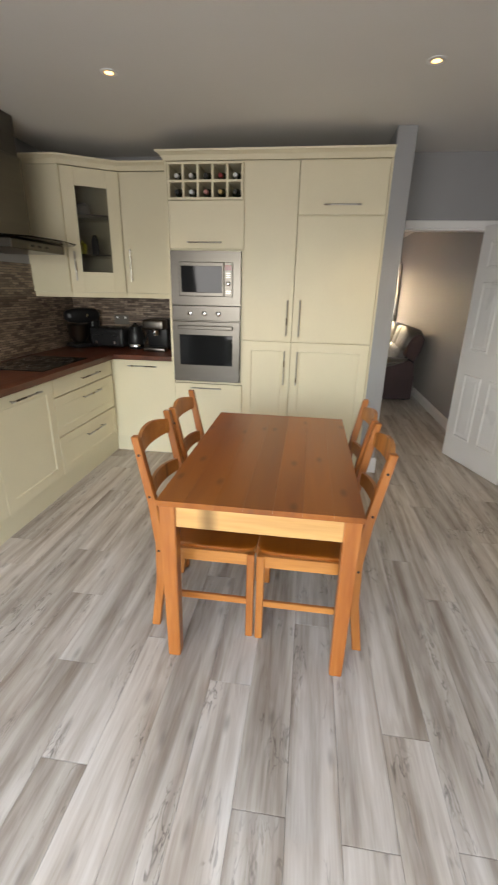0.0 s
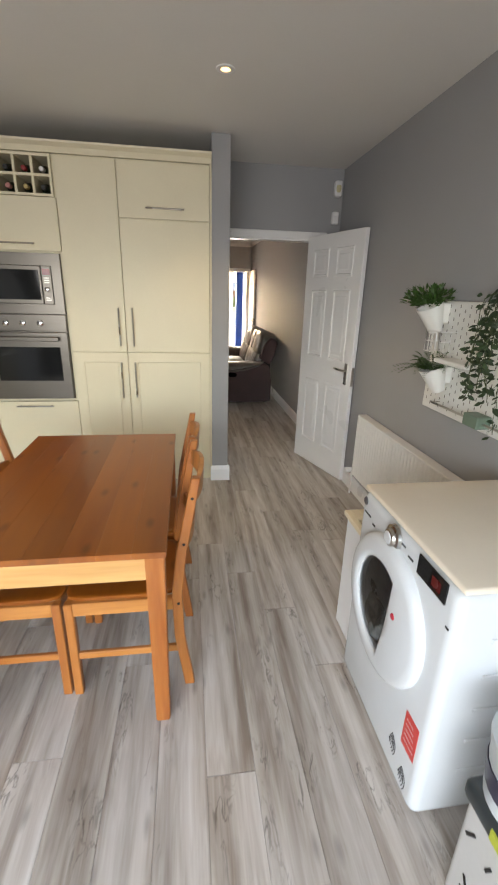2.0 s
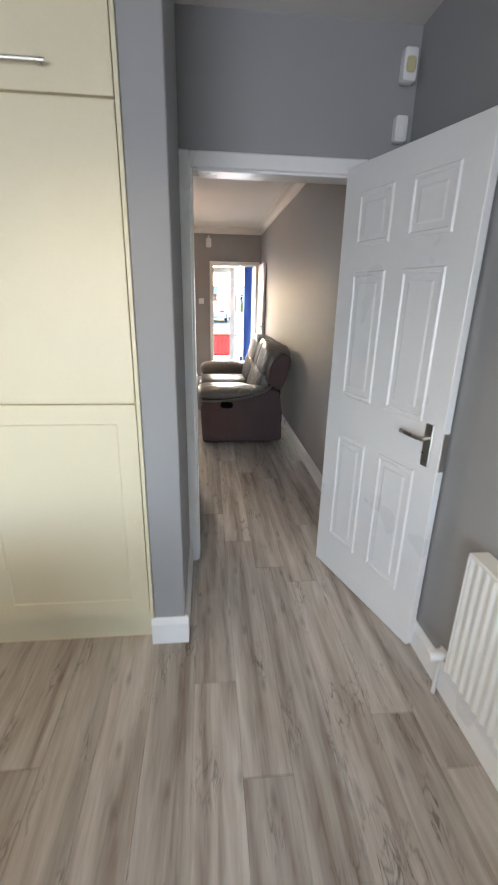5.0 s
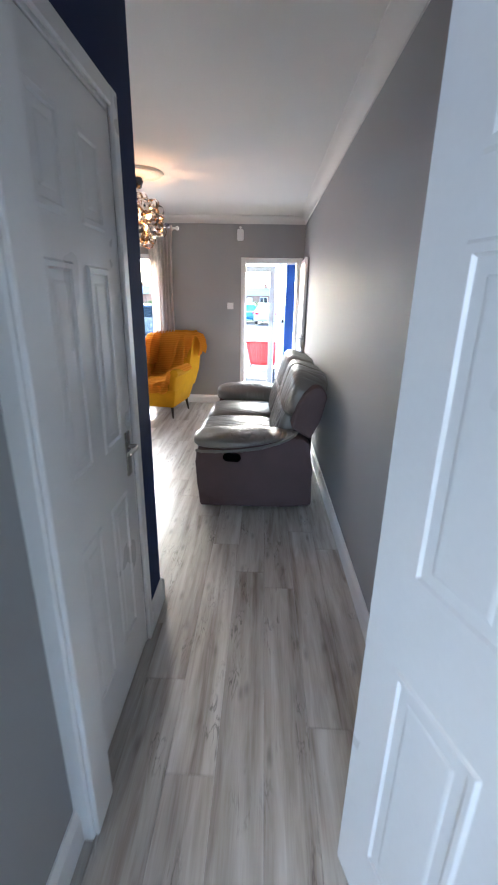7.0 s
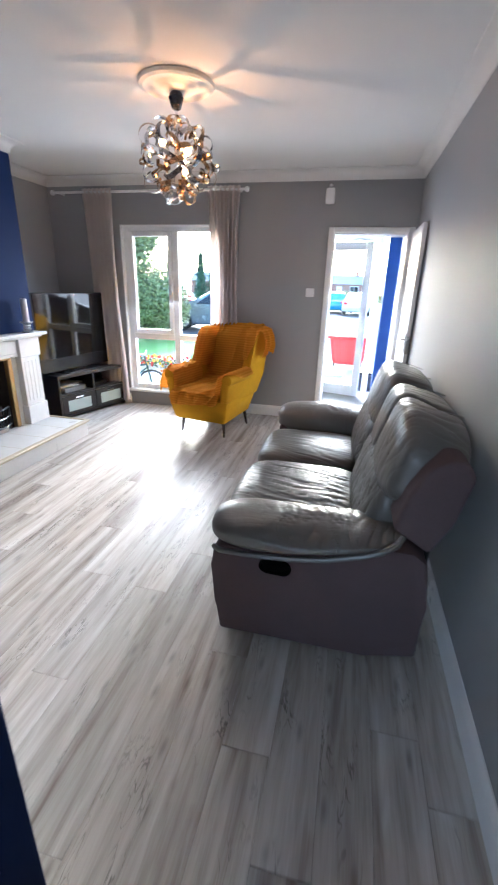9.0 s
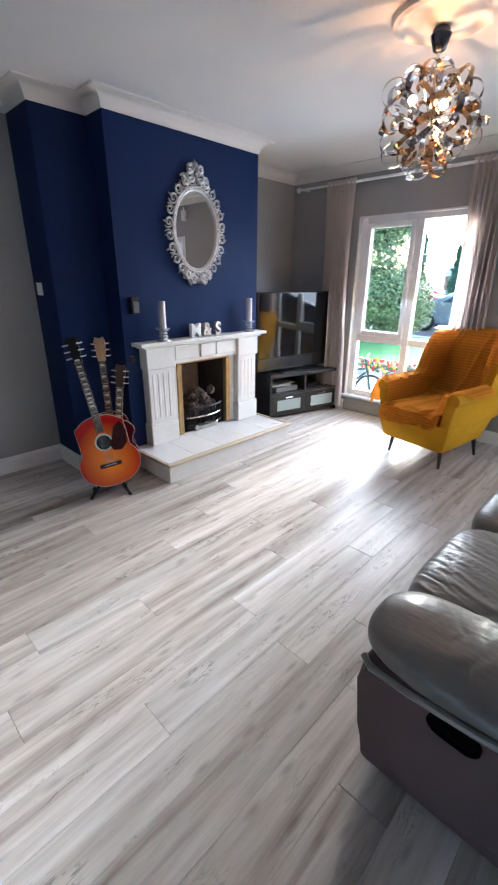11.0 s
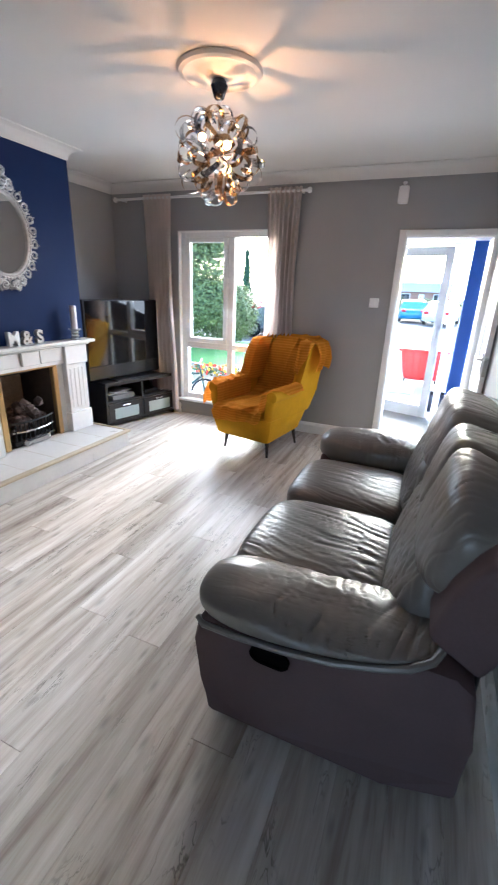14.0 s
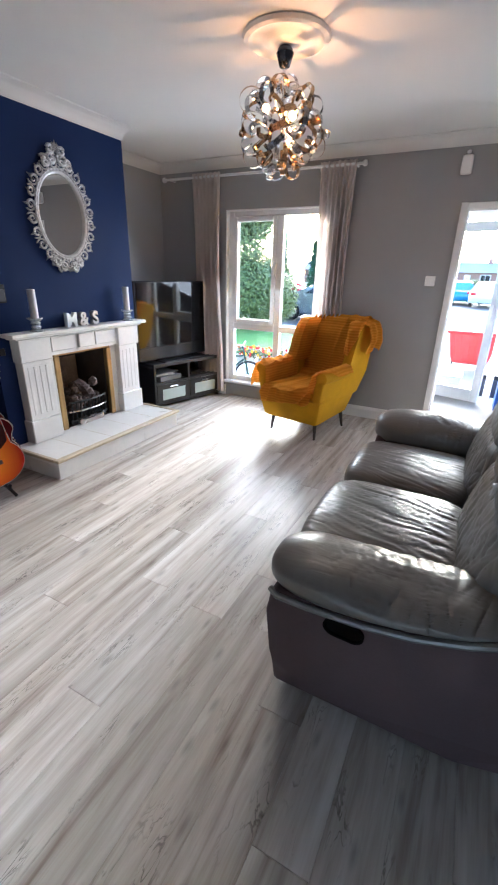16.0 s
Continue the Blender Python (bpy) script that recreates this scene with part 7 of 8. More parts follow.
part("seat_frame", bm, MUST, ac, smooth=True)
part("seat_cushion", cushion(-0.265, -0.405, 0.35, 0.265, 0.32, 0.455, 4, 14, sag=0.008), MUST, ac, smooth=True)


def spread_x(y, z):
    """How far the inner face of an armchair side stands from the middle."""
    t = max(0.0, z - 0.36)
    return 0.235 + 0.14 * min(t, 0.25) - 0.06 * max(0.0, t - 0.26) + 0.03 * max(0.0, -y - 0.2) * min(1.0, t * 5)


for s in (-1, 1):
    out = [(-0.375, 0.34), (-0.395, 0.50), (-0.385, 0.585), (-0.34, 0.615), (-0.20, 0.61), (0.0, 0.585), (0.09, 0.605), (0.14, 0.68), (0.185, 0.82), (0.235, 0.93), (0.30, 0.985), (0.40, 0.995), (0.52, 0.985), (0.575, 0.955), (0.53, 0.76), (0.46, 0.55), (0.385, 0.34)]
    bm = turn(prism(out, 0.0, 0.085, 0.032, 3), Matrix(((0, 0, 1, 0), (1, 0, 0, 0), (0, 1, 0, 0), (0, 0, 0, 1))))
    for v in bm.verts:
        v.co.x = (v.co.x + spread_x(v.co.y, v.co.z)) * s
    part("wing_arm", bm, MUST, ac, smooth=True)
    pts = [(s * (spread_x(y, 0.60) + 0.05), y, 0.60 - 0.02 * max(0.0, y + 0.2)) for y in (-0.385, -0.375, -0.3, -0.2, -0.1, 0.0, 0.08)]
    part("arm_roll", tube(bmesh.new(), pts, 0.055, 16, taper=[0.6, 0.9, 1, 1, 1, 0.95, 0.8]), MUST, ac, smooth=True)
bm = cushion(-0.285, -0.075, 0.0, 0.285, 0.075, 0.66, 5, 14)
part("backrest", turn(bm, pose(0, 0.36, 0.36, -15.5, 0, 0)), MUST, ac, smooth=True)

tw = thing("throw_blanket", (0, 0, 0), "ribbed ochre throw draped over the armchair", "blanket")
tw.matrix_basis = ac.matrix_basis.copy()


def sheet(f, nu, nv, thick=0.008):
    bm = bmesh.new()
    rows = [[bm.verts.new(f(i / nu, j / nv)) for i in range(nu + 1)] for j in range(nv + 1)]
    for a, c in zip(rows, rows[1:]):
        for i in range(nu):
            bm.faces.new((a[i], a[i + 1], c[i + 1], c[i]))
    bmesh.ops.solidify(bm, geom=list(bm.faces), thickness=thick)
    return bm


def path(pts, v):
    k = min(int(v * (len(pts) - 1)), len(pts) - 2)
    t = v * (len(pts) - 1) - k
    return Vector(pts[k]).lerp(Vector(pts[k + 1]), t)


spine = [(0.63, 0.84), (0.635, 0.94), (0.605, 1.025), (0.54, 1.045), (0.46, 1.015), (0.405, 0.88), (0.375, 0.72), (0.33, 0.58), (0.29, 0.50), (0.19, 0.462), (0.0, 0.46), (-0.2, 0.462), (-0.36, 0.462), (-0.425, 0.43), (-0.43, 0.37), (-0.42, 0.31)]


def main_sheet(u, v):
    p = path(spine, v)
    half = 0.285 if v < 0.5 else 0.27
    x = (2 * u - 1) * half
    seat = min(1.0, max(0.0, (v - 0.5) * 6))
    fold = 0.006 * noise.noise(Vector((u * 5, v * 4.0, 1.0))) + (0.006 + 0.010 * seat) * noise.noise(Vector((u * 13 + v * 6, v * 5, 4.0)))
    fold += (0.014 + 0.014 * seat) * max(0.0, 1 - 4 * abs(noise.noise(Vector((u * 3.4 + v * 3.2, v * 1.2, 6.0))))) * min(1.0, v * 4)
    hem = 0.0
    if v > 0.8:
        hem = 0.12 * (v - 0.8) * 5 * (0.5 * noise.noise(Vector((u * 3, 0, 2))) + max(0.0, u - 0.45))
    return (x, p.x - abs(fold) * (1 if v > 0.25 else -1) - (0.01 if v > 0.3 else -0.006), p.y + abs(fold) * 0.9 + hem + 0.01)


part("main_cloth", sheet(main_sheet, 48, 84), THROW, tw, smooth=True)


def arm_left(u, v):
    pts = [(-0.225, 0.45), (-0.232, 0.56), (-0.255, 0.645), (-0.31, 0.668), (-0.365, 0.64), (-0.388, 0.56), (-0.385, 0.47)]
    p = path(pts, v)
    f = 0.012 * noise.noise(Vector((u * 9, v * 4, 7))) + 0.018 * max(0.0, 1 - 3 * abs(noise.noise(Vector((u * 6 - v * 2, v * 1.5, 3)))))
    y = -0.415 + 0.53 * u + 0.02 * math.sin(v * 5)
    return (p.x - f * 0.7, y, p.y + abs(f) - 0.035 * max(0, v - 0.6) * (1 + math.sin(u * 9)) - 0.025 * max(0.0, 0.12 - u) * 8)


part("arm_cloth", sheet(arm_left, 36, 30), THROW, tw, smooth=True)


def arm_right(u, v):
    pts = [(0.225, 0.45), (0.232, 0.55), (0.255, 0.64), (0.31, 0.668), (0.37, 0.65), (0.392, 0.60)]
    p = path(pts, v * (0.55 + 0.45 * min(1.0, u * 2.2)))
    f = 0.01 * noise.noise(Vector((u * 9, v * 4, 17)))
    return (p.x - f, -0.425 + 0.52 * u, p.y + abs(f) - 0.02 * max(0.0, 0.12 - u) * 8)


part("arm_cloth", sheet(arm_right, 30, 24), THROW, tw, smooth=True)


def bunch(u, v):
    pts = [(0.06, 0.975), (0.18, 1.02), (0.29, 1.032), (0.37, 1.005), (0.405, 0.93), (0.42, 0.85), (0.405, 0.77)]
    p = path(pts, v)
    wave = math.sin(u * 17 + v * 1.5) * 0.016 * min(1.0, v * 2) + 0.012 * noise.noise(Vector((u * 7, v * 4, 3)))
    lean_y = 0.25 + 0.37 * u + 0.16 * (1 - v) * (1 - u)
    drop = 0.06 * max(0.0, v - 0.6) * math.sin(u * 9)
    return (p.x + wave, lean_y, p.y + 0.4 * abs(wave) - drop - 0.02 * (1 - u))


part("bunched_fold", sheet(bunch, 40, 36), THROW, tw, smooth=True)


def wing_left(u, v):
    edge = path([(0.06, 0.61), (0.12, 0.68), (0.165, 0.82), (0.215, 0.935), (0.285, 1.0), (0.38, 1.01)], v)
    x = path([(-0.215, 0.24), (-0.225, 0.06), (-0.245, -0.012), (-0.30, -0.026), (-0.355, -0.008), (-0.372, 0.05), (-0.37, 0.12)], u)
    wob = 0.006 * noise.noise(Vector((u * 6, v * 6, 9)))
    tight = 1 - 0.1 * v
    return (x.x * tight + wob, edge.x + x.y, edge.y + 0.012 - 0.04 * max(0.0, u - 0.6) + wob)


part("left_wing_fold", sheet(wing_left, 30, 36), THROW, tw, smooth=True)


def wing_right(u, v):
    x, y, z = wing_left(u * (0.5 + 0.5 * v), 0.25 + 0.75 * v)
    crease_y = 0.012 * math.sin(u * 11 + v * 9)
    return (-x + crease_y * 0.4, y + crease_y * 0.5 + 0.03 * (1 - v) * u, z + 0.004)


part("right_wing_fold", sheet(wing_right, 30, 36), THROW, tw, smooth=True)

# ---- chandelier ----
rs = thing("ceiling_rose", (0.085, 7.555, CEILING), "white plaster ceiling rose", "ceiling rose")
part("moulding", lathe([(0.215, 0.0), (0.22, -0.006), (0.212, -0.02), (0.19, -0.026), (0.175, -0.018), (0.16, -0.014), (0.12, -0.018), (0.1, -0.032), (0.08, -0.03), (0.06, -0.038), (0.01, -0.04)], 48), CEIL, rs, smooth=True)
cd = thing("chandelier", (0.08, 7.555, CEILING), "chandelier ball of curled chrome ribbons, lit", "chandelier")
part("ceiling_cup", lathe([(0.03, -0.04), (0.038, -0.05), (0.036, -0.062), (0.045, -0.066), (0.026, -0.12), (0.012, -0.128)], 24), surface("dark_chrome", (0.12, 0.12, 0.13), 0.15, 1.0, bump=0.0), cd, "dark chrome cup", smooth=True)
part("stem", rod((0, 0, -0.12), (0, 0, -0.40), 0.007), CHROME, cd, smooth=True)
crng = random.Random(11)
C0 = Vector((0, 0, -0.375))
ribbon_mats = [CHROME, surface("bronze_mirror_ribbon", (0.62, 0.45, 0.28), 0.1, 1.0, vary=0.05, bump=0.0, spread=0.03), surface("smoked_ribbon", (0.28, 0.28, 0.3), 0.12, 1.0, vary=0.05, bump=0.0, spread=0.03)]
for k in range(74):
    zz = 1 - 2 * (k + 0.5) / 74
    ph = k * 2.39996
    n = Vector((math.sqrt(1 - zz * zz) * math.cos(ph), math.sqrt(1 - zz * zz) * math.sin(ph), zz))
    side = n.cross(Vector((0.3, 0.2, 1))).normalized()
    ax = (side * math.cos(k * 1.7) + n.cross(side) * math.sin(k * 1.7)).normalized()
    tang = n.cross(ax).normalized()
    cr, wdt, arc = crng.uniform(0.034, 0.055), crng.uniform(0.010, 0.016), crng.uniform(3.4, 4.9)
    c = C0 + n * crng.uniform(0.15, 0.205)
    bm = bmesh.new()
    prev = None
    for i in range(13):
        a = arc * (i / 12 - 0.5)
        rad = cr * (1 + 0.25 * i / 12)
        p = c + (n * math.cos(a) + tang * math.sin(a)) * rad
        wv_ = wdt * (1 - 0.6 * abs(i / 12 - 0.5))
        row = (bm.verts.new(p - ax * wv_ + ax * 0.012 * math.sin(a)), bm.verts.new(p + ax * wv_ + ax * 0.012 * math.sin(a)))
        if prev:
            bm.faces.new((prev[0], prev[1], row[1], row[0]))
        prev = row
    bmesh.ops.solidify(bm, geom=list(bm.faces), thickness=0.0012)
    part("ribbon", bm, ribbon_mats[(0, 1, 1, 2, 0, 1)[k % 6]], cd, smooth=True)
for k in range(9):
    a = k * 0.698
    part("arm", tube(bmesh.new(), [C0, C0 + Vector((0.07 * math.cos(a), 0.07 * math.sin(a), 0.03 * math.sin(k * 2))), C0 + Vector((0.15 * math.cos(a), 0.15 * math.sin(a), 0.1 * math.sin(k * 2.1)))], 0.003, 5), CHROME, cd)
BULB = glow("warm_bulb", (1.0, 0.42, 0.1), 7.0)
for bx_, by_, bz_ in ((0.1, -0.1, -0.36), (-0.08, -0.035, -0.29), (0.02, 0.07, -0.42)):
    bm = bmesh.new()
    bmesh.ops.create_uvsphere(bm, u_segments=12, v_segments=8, radius=0.019)
    part("bulb", turn(bm, pose(bx_, by_, bz_)), BULB, cd, "glowing bulb", smooth=True)
    part("holder", rod(Vector((bx_, by_, bz_)) * 0.6 + C0 * 0.4, (bx_ * 0.93, by_ * 0.93, bz_), 0.006, 6), CHROME, cd)

# ---- porch and street ----
PAVE = surface("concrete_paving", (0.26, 0.255, 0.245), 0.8, vary=0.12, scale=3, fine=40, bump=0.1)
ASPH = surface("asphalt", (0.06, 0.06, 0.062), 0.85, vary=0.2, scale=4, fine=80)
LAWN = surface("lawn", (0.09, 0.2, 0.03), 0.9, vary=0.25, scale=3, fine=60, bump=0.4)
GZ = -0.22
setting("ground", cube(-400, 9.79, GZ - 0.3, 400, 800, GZ - 0.02), ASPH, "pale paved ground and road out to the horizon")
setting("pavement", cube(-9, 9.79, GZ - 0.1, 9, 19, GZ), PAVE, "light concrete driveway")
setting("ground_lawn", cube(-14, 13.2, GZ - 0.1, -2.4, 18.4, GZ + 0.03, 0.02), LAWN, "mown front lawn")
setting("ground_verge", cube(-60, 41, GZ - 0.1, 60, 60, GZ + 0.03, 0.02), LAWN, "grass verge across the road")
setting("floor_porch", cube(0.3, 9.57, GZ, 1.95, 11.34, -0.03), PAVE, "pale porch floor")
setting("wall_porch_west", cube(0.28, 9.79, GZ, 0.36, 11.32, 2.3), PVC, "white porch side wall")
setting("ceiling_porch", cube(0.26, 9.79, 2.3, 2.0, 11.4, 2.38), PVC, "white porch roof")
setting("wall_porch_pier", cube(1.565, 10.7, GZ, 1.705, 10.95, 2.3), surface("blue_paint", (0.02, 0.09, 0.45), 0.5, vary=0.06), "bright blue painted porch post")
setting("wall_porch_east", cube(1.80, 9.79, GZ, 1.86, 11.32, 2.3), PVC, "white porch side panel")
pd = thing("porch_door", (0.50, 11.21, 0), "white uPVC glazed porch door, standing ajar", "door", -17)
for a in ((0.0, -0.02, 0.09, 2.02), (0.84, -0.02, 0.93, 2.02), (0.09, -0.02, 0.84, 0.13), (0.09, 1.92, 0.84, 2.02)):
    part("frame", cube(a[0], -0.03, a[1], a[2], 0.03, a[3], 0.006), PVC, pd)
pn = part("pane", cube(0.085, -0.004, 0.125, 0.845, 0.004, 1.925), CLEAR, pd, "clear glass pane")
pn.visible_shadow = False
part("handle", cube(0.87, -0.055, 0.98, 0.90, -0.028, 1.14, 0.006), PVC, pd)
pf = thing("porch_frame", (0, 11.28, 0), "white porch door frame", "door frame")
for a in ((0.36, -0.1, 0.44, 2.3), (1.45, -0.1, 1.53, 2.3), (0.44, 2.06, 1.45, 2.3), (1.75, -0.1, 1.80, 2.3)):
    part("post", cube(a[0], -0.04, a[1], a[2], 0.04, a[3], 0.004), PVC, pf)

RED = surface("red_plastic_bin", (0.6, 0.02, 0.015), 0.4, vary=0.08)
rb = thing("red_bin", (1.21, 14.3, GZ), "large red plastic cart with a rim on the driveway", "bin")


def tapered(bm):
    for v in bm.verts:
        v.co.x *= 0.66 + 0.44 * v.co.z
    return bm


part("tub", tapered(cushion(-0.45, -0.3, 0.12, 0.45, 0.3, 0.72, 7, 8)), RED, rb, smooth=True)
part("rim", cube(-0.46, -0.33, 0.68, 0.46, 0.33, 0.735, 0.012, 2), RED, rb)
for k in range(6):
    part("rib", tapered(cube(-0.36 + 0.14 * k, -0.312, 0.2, -0.32 + 0.14 * k, -0.285, 0.68, 0.006)), RED, rb)
part("push_bar", tube(bmesh.new(), [(-0.42, 0.3, 0.73), (-0.42, 0.36, 0.9), (0.42, 0.36, 0.9), (0.42, 0.3, 0.73)], 0.016, 8), NICKEL, rb, "grey push bar", smooth=True)
for s in (-1, 1):
    part("wheel", turn(lathe([(0.1, -0.02), (0.12, -0.01), (0.12, 0.01), (0.1, 0.02)], 16), pose(s * 0.3, 0.2, 0.12, 0, 90, 0)), BLACK, rb, smooth=True)
tbx = thing("plastic_crate", (0.85, 12.0, GZ), "clear plastic storage crate on the driveway", "crate")
part("tub", cube(-0.3, -0.2, 0, 0.3, 0.2, 0.3, 0.02, 2), surface("cloudy_plastic", (0.55, 0.6, 0.62), 0.3), tbx)
part("lid", cube(-0.32, -0.22, 0.3, 0.32, 0.22, 0.33, 0.01), surface("cloudy_lid", (0.6, 0.65, 0.66), 0.3), tbx)
wb_ = thing("waste_bin", (1.48, 11.6, GZ), "small dark wheeled bin beside the porch", "bin")
part("tub", cushion(-0.14, -0.14, 0, 0.14, 0.14, 0.42, 7, 5), surface("navy_bin", (0.015, 0.02, 0.04), 0.5), wb_, smooth=True)
part("lid", cube(-0.15, -0.15, 0.42, 0.15, 0.15, 0.46, 0.015, 2), BLACK, wb_)


def car(name, at, rz, paint, label):
    ob = thing(name, at, label, "car", rz)
    low = [(-2.1, 0.25), (-2.15, 0.55), (-2.05, 0.78), (-1.75, 0.9), (-1.2, 1.36), (-0.7, 1.46), (0.35, 1.44), (1.05, 0.98), (1.8, 0.86), (2.1, 0.66), (2.15, 0.35), (2.05, 0.22)]
    bm = turn(prism(low, -0.86, 0.86, 0.09, 3), Matrix(((1, 0, 0, 0), (0, 0, 1, 0), (0, 1, 0, 0), (0, 0, 0, 1))))
    for v in bm.verts:
        if v.co.z > 0.95:
            v.co.y *= 1 - 0.35 * (v.co.z - 0.95)
    part("body", bm, paint, ob, smooth=True)
    for s in (-1, 1):
        win_ = [(-1.15, 0.95), (-0.95, 1.3), (-0.65, 1.38), (0.3, 1.36), (0.85, 0.98)]
        bm = turn(prism(win_, 0.0, 0.01), Matrix(((1, 0, 0, 0), (0, 0, s, 0), (0, 1, 0, 0), (0, 0, 0, 1))))
        for v in bm.verts:
            v.co.y += s * (0.868 - 0.3 * max(0, v.co.z - 0.95))
        part("side_window", bm, DARKGLASS, ob, "dark side window")
        part("headlight", cushion(1.85, s * 0.6 - 0.14, 0.6, 2.14, s * 0.6 + 0.14, 0.76, 3, 4), PVC, ob, "clear headlight", smooth=True)
        part("tail_light", cushion(-2.15, s * 0.62 - 0.15, 0.68, -1.98, s * 0.62 + 0.15, 0.86, 3, 4), RED, ob, "red tail light", smooth=True)
        for x in (-1.3, 1.32):
            whl = part("wheel", turn(lathe([(0.2, -0.1), (0.3, -0.1), (0.32, -0.07), (0.32, 0.07), (0.3, 0.1), (0.2, 0.1)], 24), pose(x, s * 0.8, 0.32, 90, 0, 0)), BLACK, ob, "black tyre", smooth=True)
            part("rim", turn(lathe([(0.2, -0.09), (0.2, 0.09), (0.05, 0.105)], 10), pose(x, s * 0.81, 0.32, 90, 0, 0) if s < 0 else pose(x, s * 0.81, 0.32, -90, 0, 0)), NICKEL, whl, "alloy rim", smooth=True)
    for x0, x1, y in ((-1.5, -1.16, 0), (0.45, 1.0, 0)):
        za, zb = (1.06, 1.33) if x0 < 0 else (1.35, 1.02)
        bm = bmesh.new()
        q = [bm.verts.new(p) for p in ((x0, -0.62, za + 0.045), (x0, 0.62, za + 0.045), (x1, 0.58, zb + 0.045), (x1, -0.58, zb + 0.045))]
        bm.faces.new(q)
        bmesh.ops.solidify(bm, geom=list(bm.faces), thickness=0.01)
        part("windscreen", bm, DARKGLASS, ob, "dark windscreen")
    return ob


car("parked_car", (-3.9, 21.5, GZ), 192, surface("grey_car_paint", (0.22, 0.235, 0.26), 0.25, 0.4, coat=0.6, bump=0.0), "dark grey hatchback parked on the drive")
car("parked_car", (1.7, 36.5, GZ), 80, surface("white_car_paint", (0.7, 0.7, 0.7), 0.25, coat=0.6, bump=0.0), "pale car parked across the road")
car("parked_car", (-0.3, 38.5, GZ), 95, surface("blue_car_paint", (0.03, 0.2, 0.38), 0.25, coat=0.6, bump=0.0), "blue car parked across the road")
car("parked_car", (-9.5, 29.0, GZ), 5, surface("red_car_paint", (0.5, 0.02, 0.02), 0.25, coat=0.6, bump=0.0), "red car parked along the road")

BARK = surface("bark", (0.09, 0.06, 0.04), 0.9, vary=0.3, scale=8, bump=0.4)
LEAFA = surface("garden_leaf", (0.15, 0.175, 0.05), 0.6, vary=0.3, scale=3, island=0.45, bump=0.0)
LEAFB = surface("conifer_leaf", (0.03, 0.08, 0.03), 0.6, vary=0.3, scale=3, island=0.4, bump=0.0)


def shrub(name, at, blobs, count, size, mat, seed, label, trunk=1.6):
    ob = thing(name, at, label, "tree")
    rng = random.Random(seed)
    bm = tube(bmesh.new(), [(0, 0, 0), (0.05, 0.02, trunk * 0.5), (0.0, 0.05, trunk)], 0.13, 8, taper=[1.2, 0.9, 0.5])
    for k in range(6):
        a = k * 1.05
        tube(bm, [(0.02, 0.02, trunk * 0.5), (0.5 * math.cos(a), 0.5 * math.sin(a), trunk * 0.8), (1.0 * math.cos(a), 1.0 * math.sin(a), trunk * 1.2)], 0.05, 5, taper=[1, 0.7, 0.3])
    part("trunk", bm, BARK, ob, smooth=True)
    verts, faces = [], []
    for k in range(count):
        c, r = blobs[rng.randrange(len(blobs))]
        d = Vector((rng.gauss(0, 1), rng.gauss(0, 1), rng.gauss(0, 1))).normalized()
        p = Vector(c) + Vector((d.x * r[0], d.y * r[1], d.z * r[2])) * rng.uniform(0.55, 1.06)
        if p.z < 0.05:
            continue
        t = Vector((rng.gauss(0, 1), rng.gauss(0, 1), rng.gauss(0, 1))).normalized()
        s = t.cross(d + Vector((0.1, 0, 0.2))).normalized()
        ln, w2 = size * rng.uniform(0.7, 1.3), size * 0.32
        i = len(verts)
        verts += [p, p + t * ln * 0.5 + s * w2, p + t * ln, p + t * ln * 0.5 - s * w2]
        faces.append((i, i + 1, i + 2, i + 3))
    me = bpy.data.meshes.new("crown")
    me.from_pydata(verts, [], faces)
    me.materials.append(mat)
    cr_ = new("crown", me)
    cr_.parent = ob
    tagged(cr_, kind="stuff", label="crown of many small leaves")
    return ob


shrub("garden_tree", (-5.85, 17.2, GZ), [((0.1, 0, 3.5), (1.3, 1.1, 0.9)), ((-1.4, 0.1, 2.4), (1.3, 1.1, 1.2)), ((0, 0, 2.2), (1.5, 1.3, 1.3)), ((-0.9, 0.2, 3.0), (1.2, 1.1, 1.1)), ((0.6, -0.2, 1.2), (1.5, 1.2, 1.0)), ((-1.2, 0, 1.3), (1.4, 1.2, 1.1)), ((1.2, 0.3, 1.0), (0.9, 0.9, 0.9)), ((0.4, 0.4, 3.3), (0.9, 0.9, 0.8))], 95000, 0.085, LEAFA, 1, "dense green garden tree on the lawn")
shrub("garden_tree", (-9.8, 18.6, GZ), [((0, 0, 2.4), (1.8, 1.5, 1.6)), ((0.8, 0, 1.2), (1.6, 1.4, 1.1)), ((-1.0, 0, 3.6), (1.4, 1.3, 1.2))], 26000, 0.1, LEAFA, 2, "tall green tree beyond the lawn")
for k, (x, y, h) in enumerate(((-11.6, 44.5, 4.9), (-13.2, 45.5, 4.2), (-16.5, 46.0, 5.2))):
    shrub("conifer", (x, y, GZ), [((0, 0, h * (0.12 + 0.16 * j)), (0.75 - 0.12 * j, 0.75 - 0.12 * j, h * 0.16)) for j in range(6)], 2200, 0.22, LEAFB, 20 + k, "slim dark conifer across the road", h * 0.4)
shrub("hedge_bush", (-3.2, 58.5, GZ), [((x, 0, 0.7), (1.8, 0.8, 0.8)) for x in (-9, -6, -3, 0, 3, 6, 9)], 9000, 0.2, LEAFA, 31, "long clipped hedge across the road", 0.5)

BRK = surface("far_brick", (0.3, 0.15, 0.1), 0.85, vary=0.2, scale=2, fine=14)
ROOF = surface("far_roof_tile", (0.26, 0.25, 0.25), 0.8, vary=0.2, scale=2, fine=9)


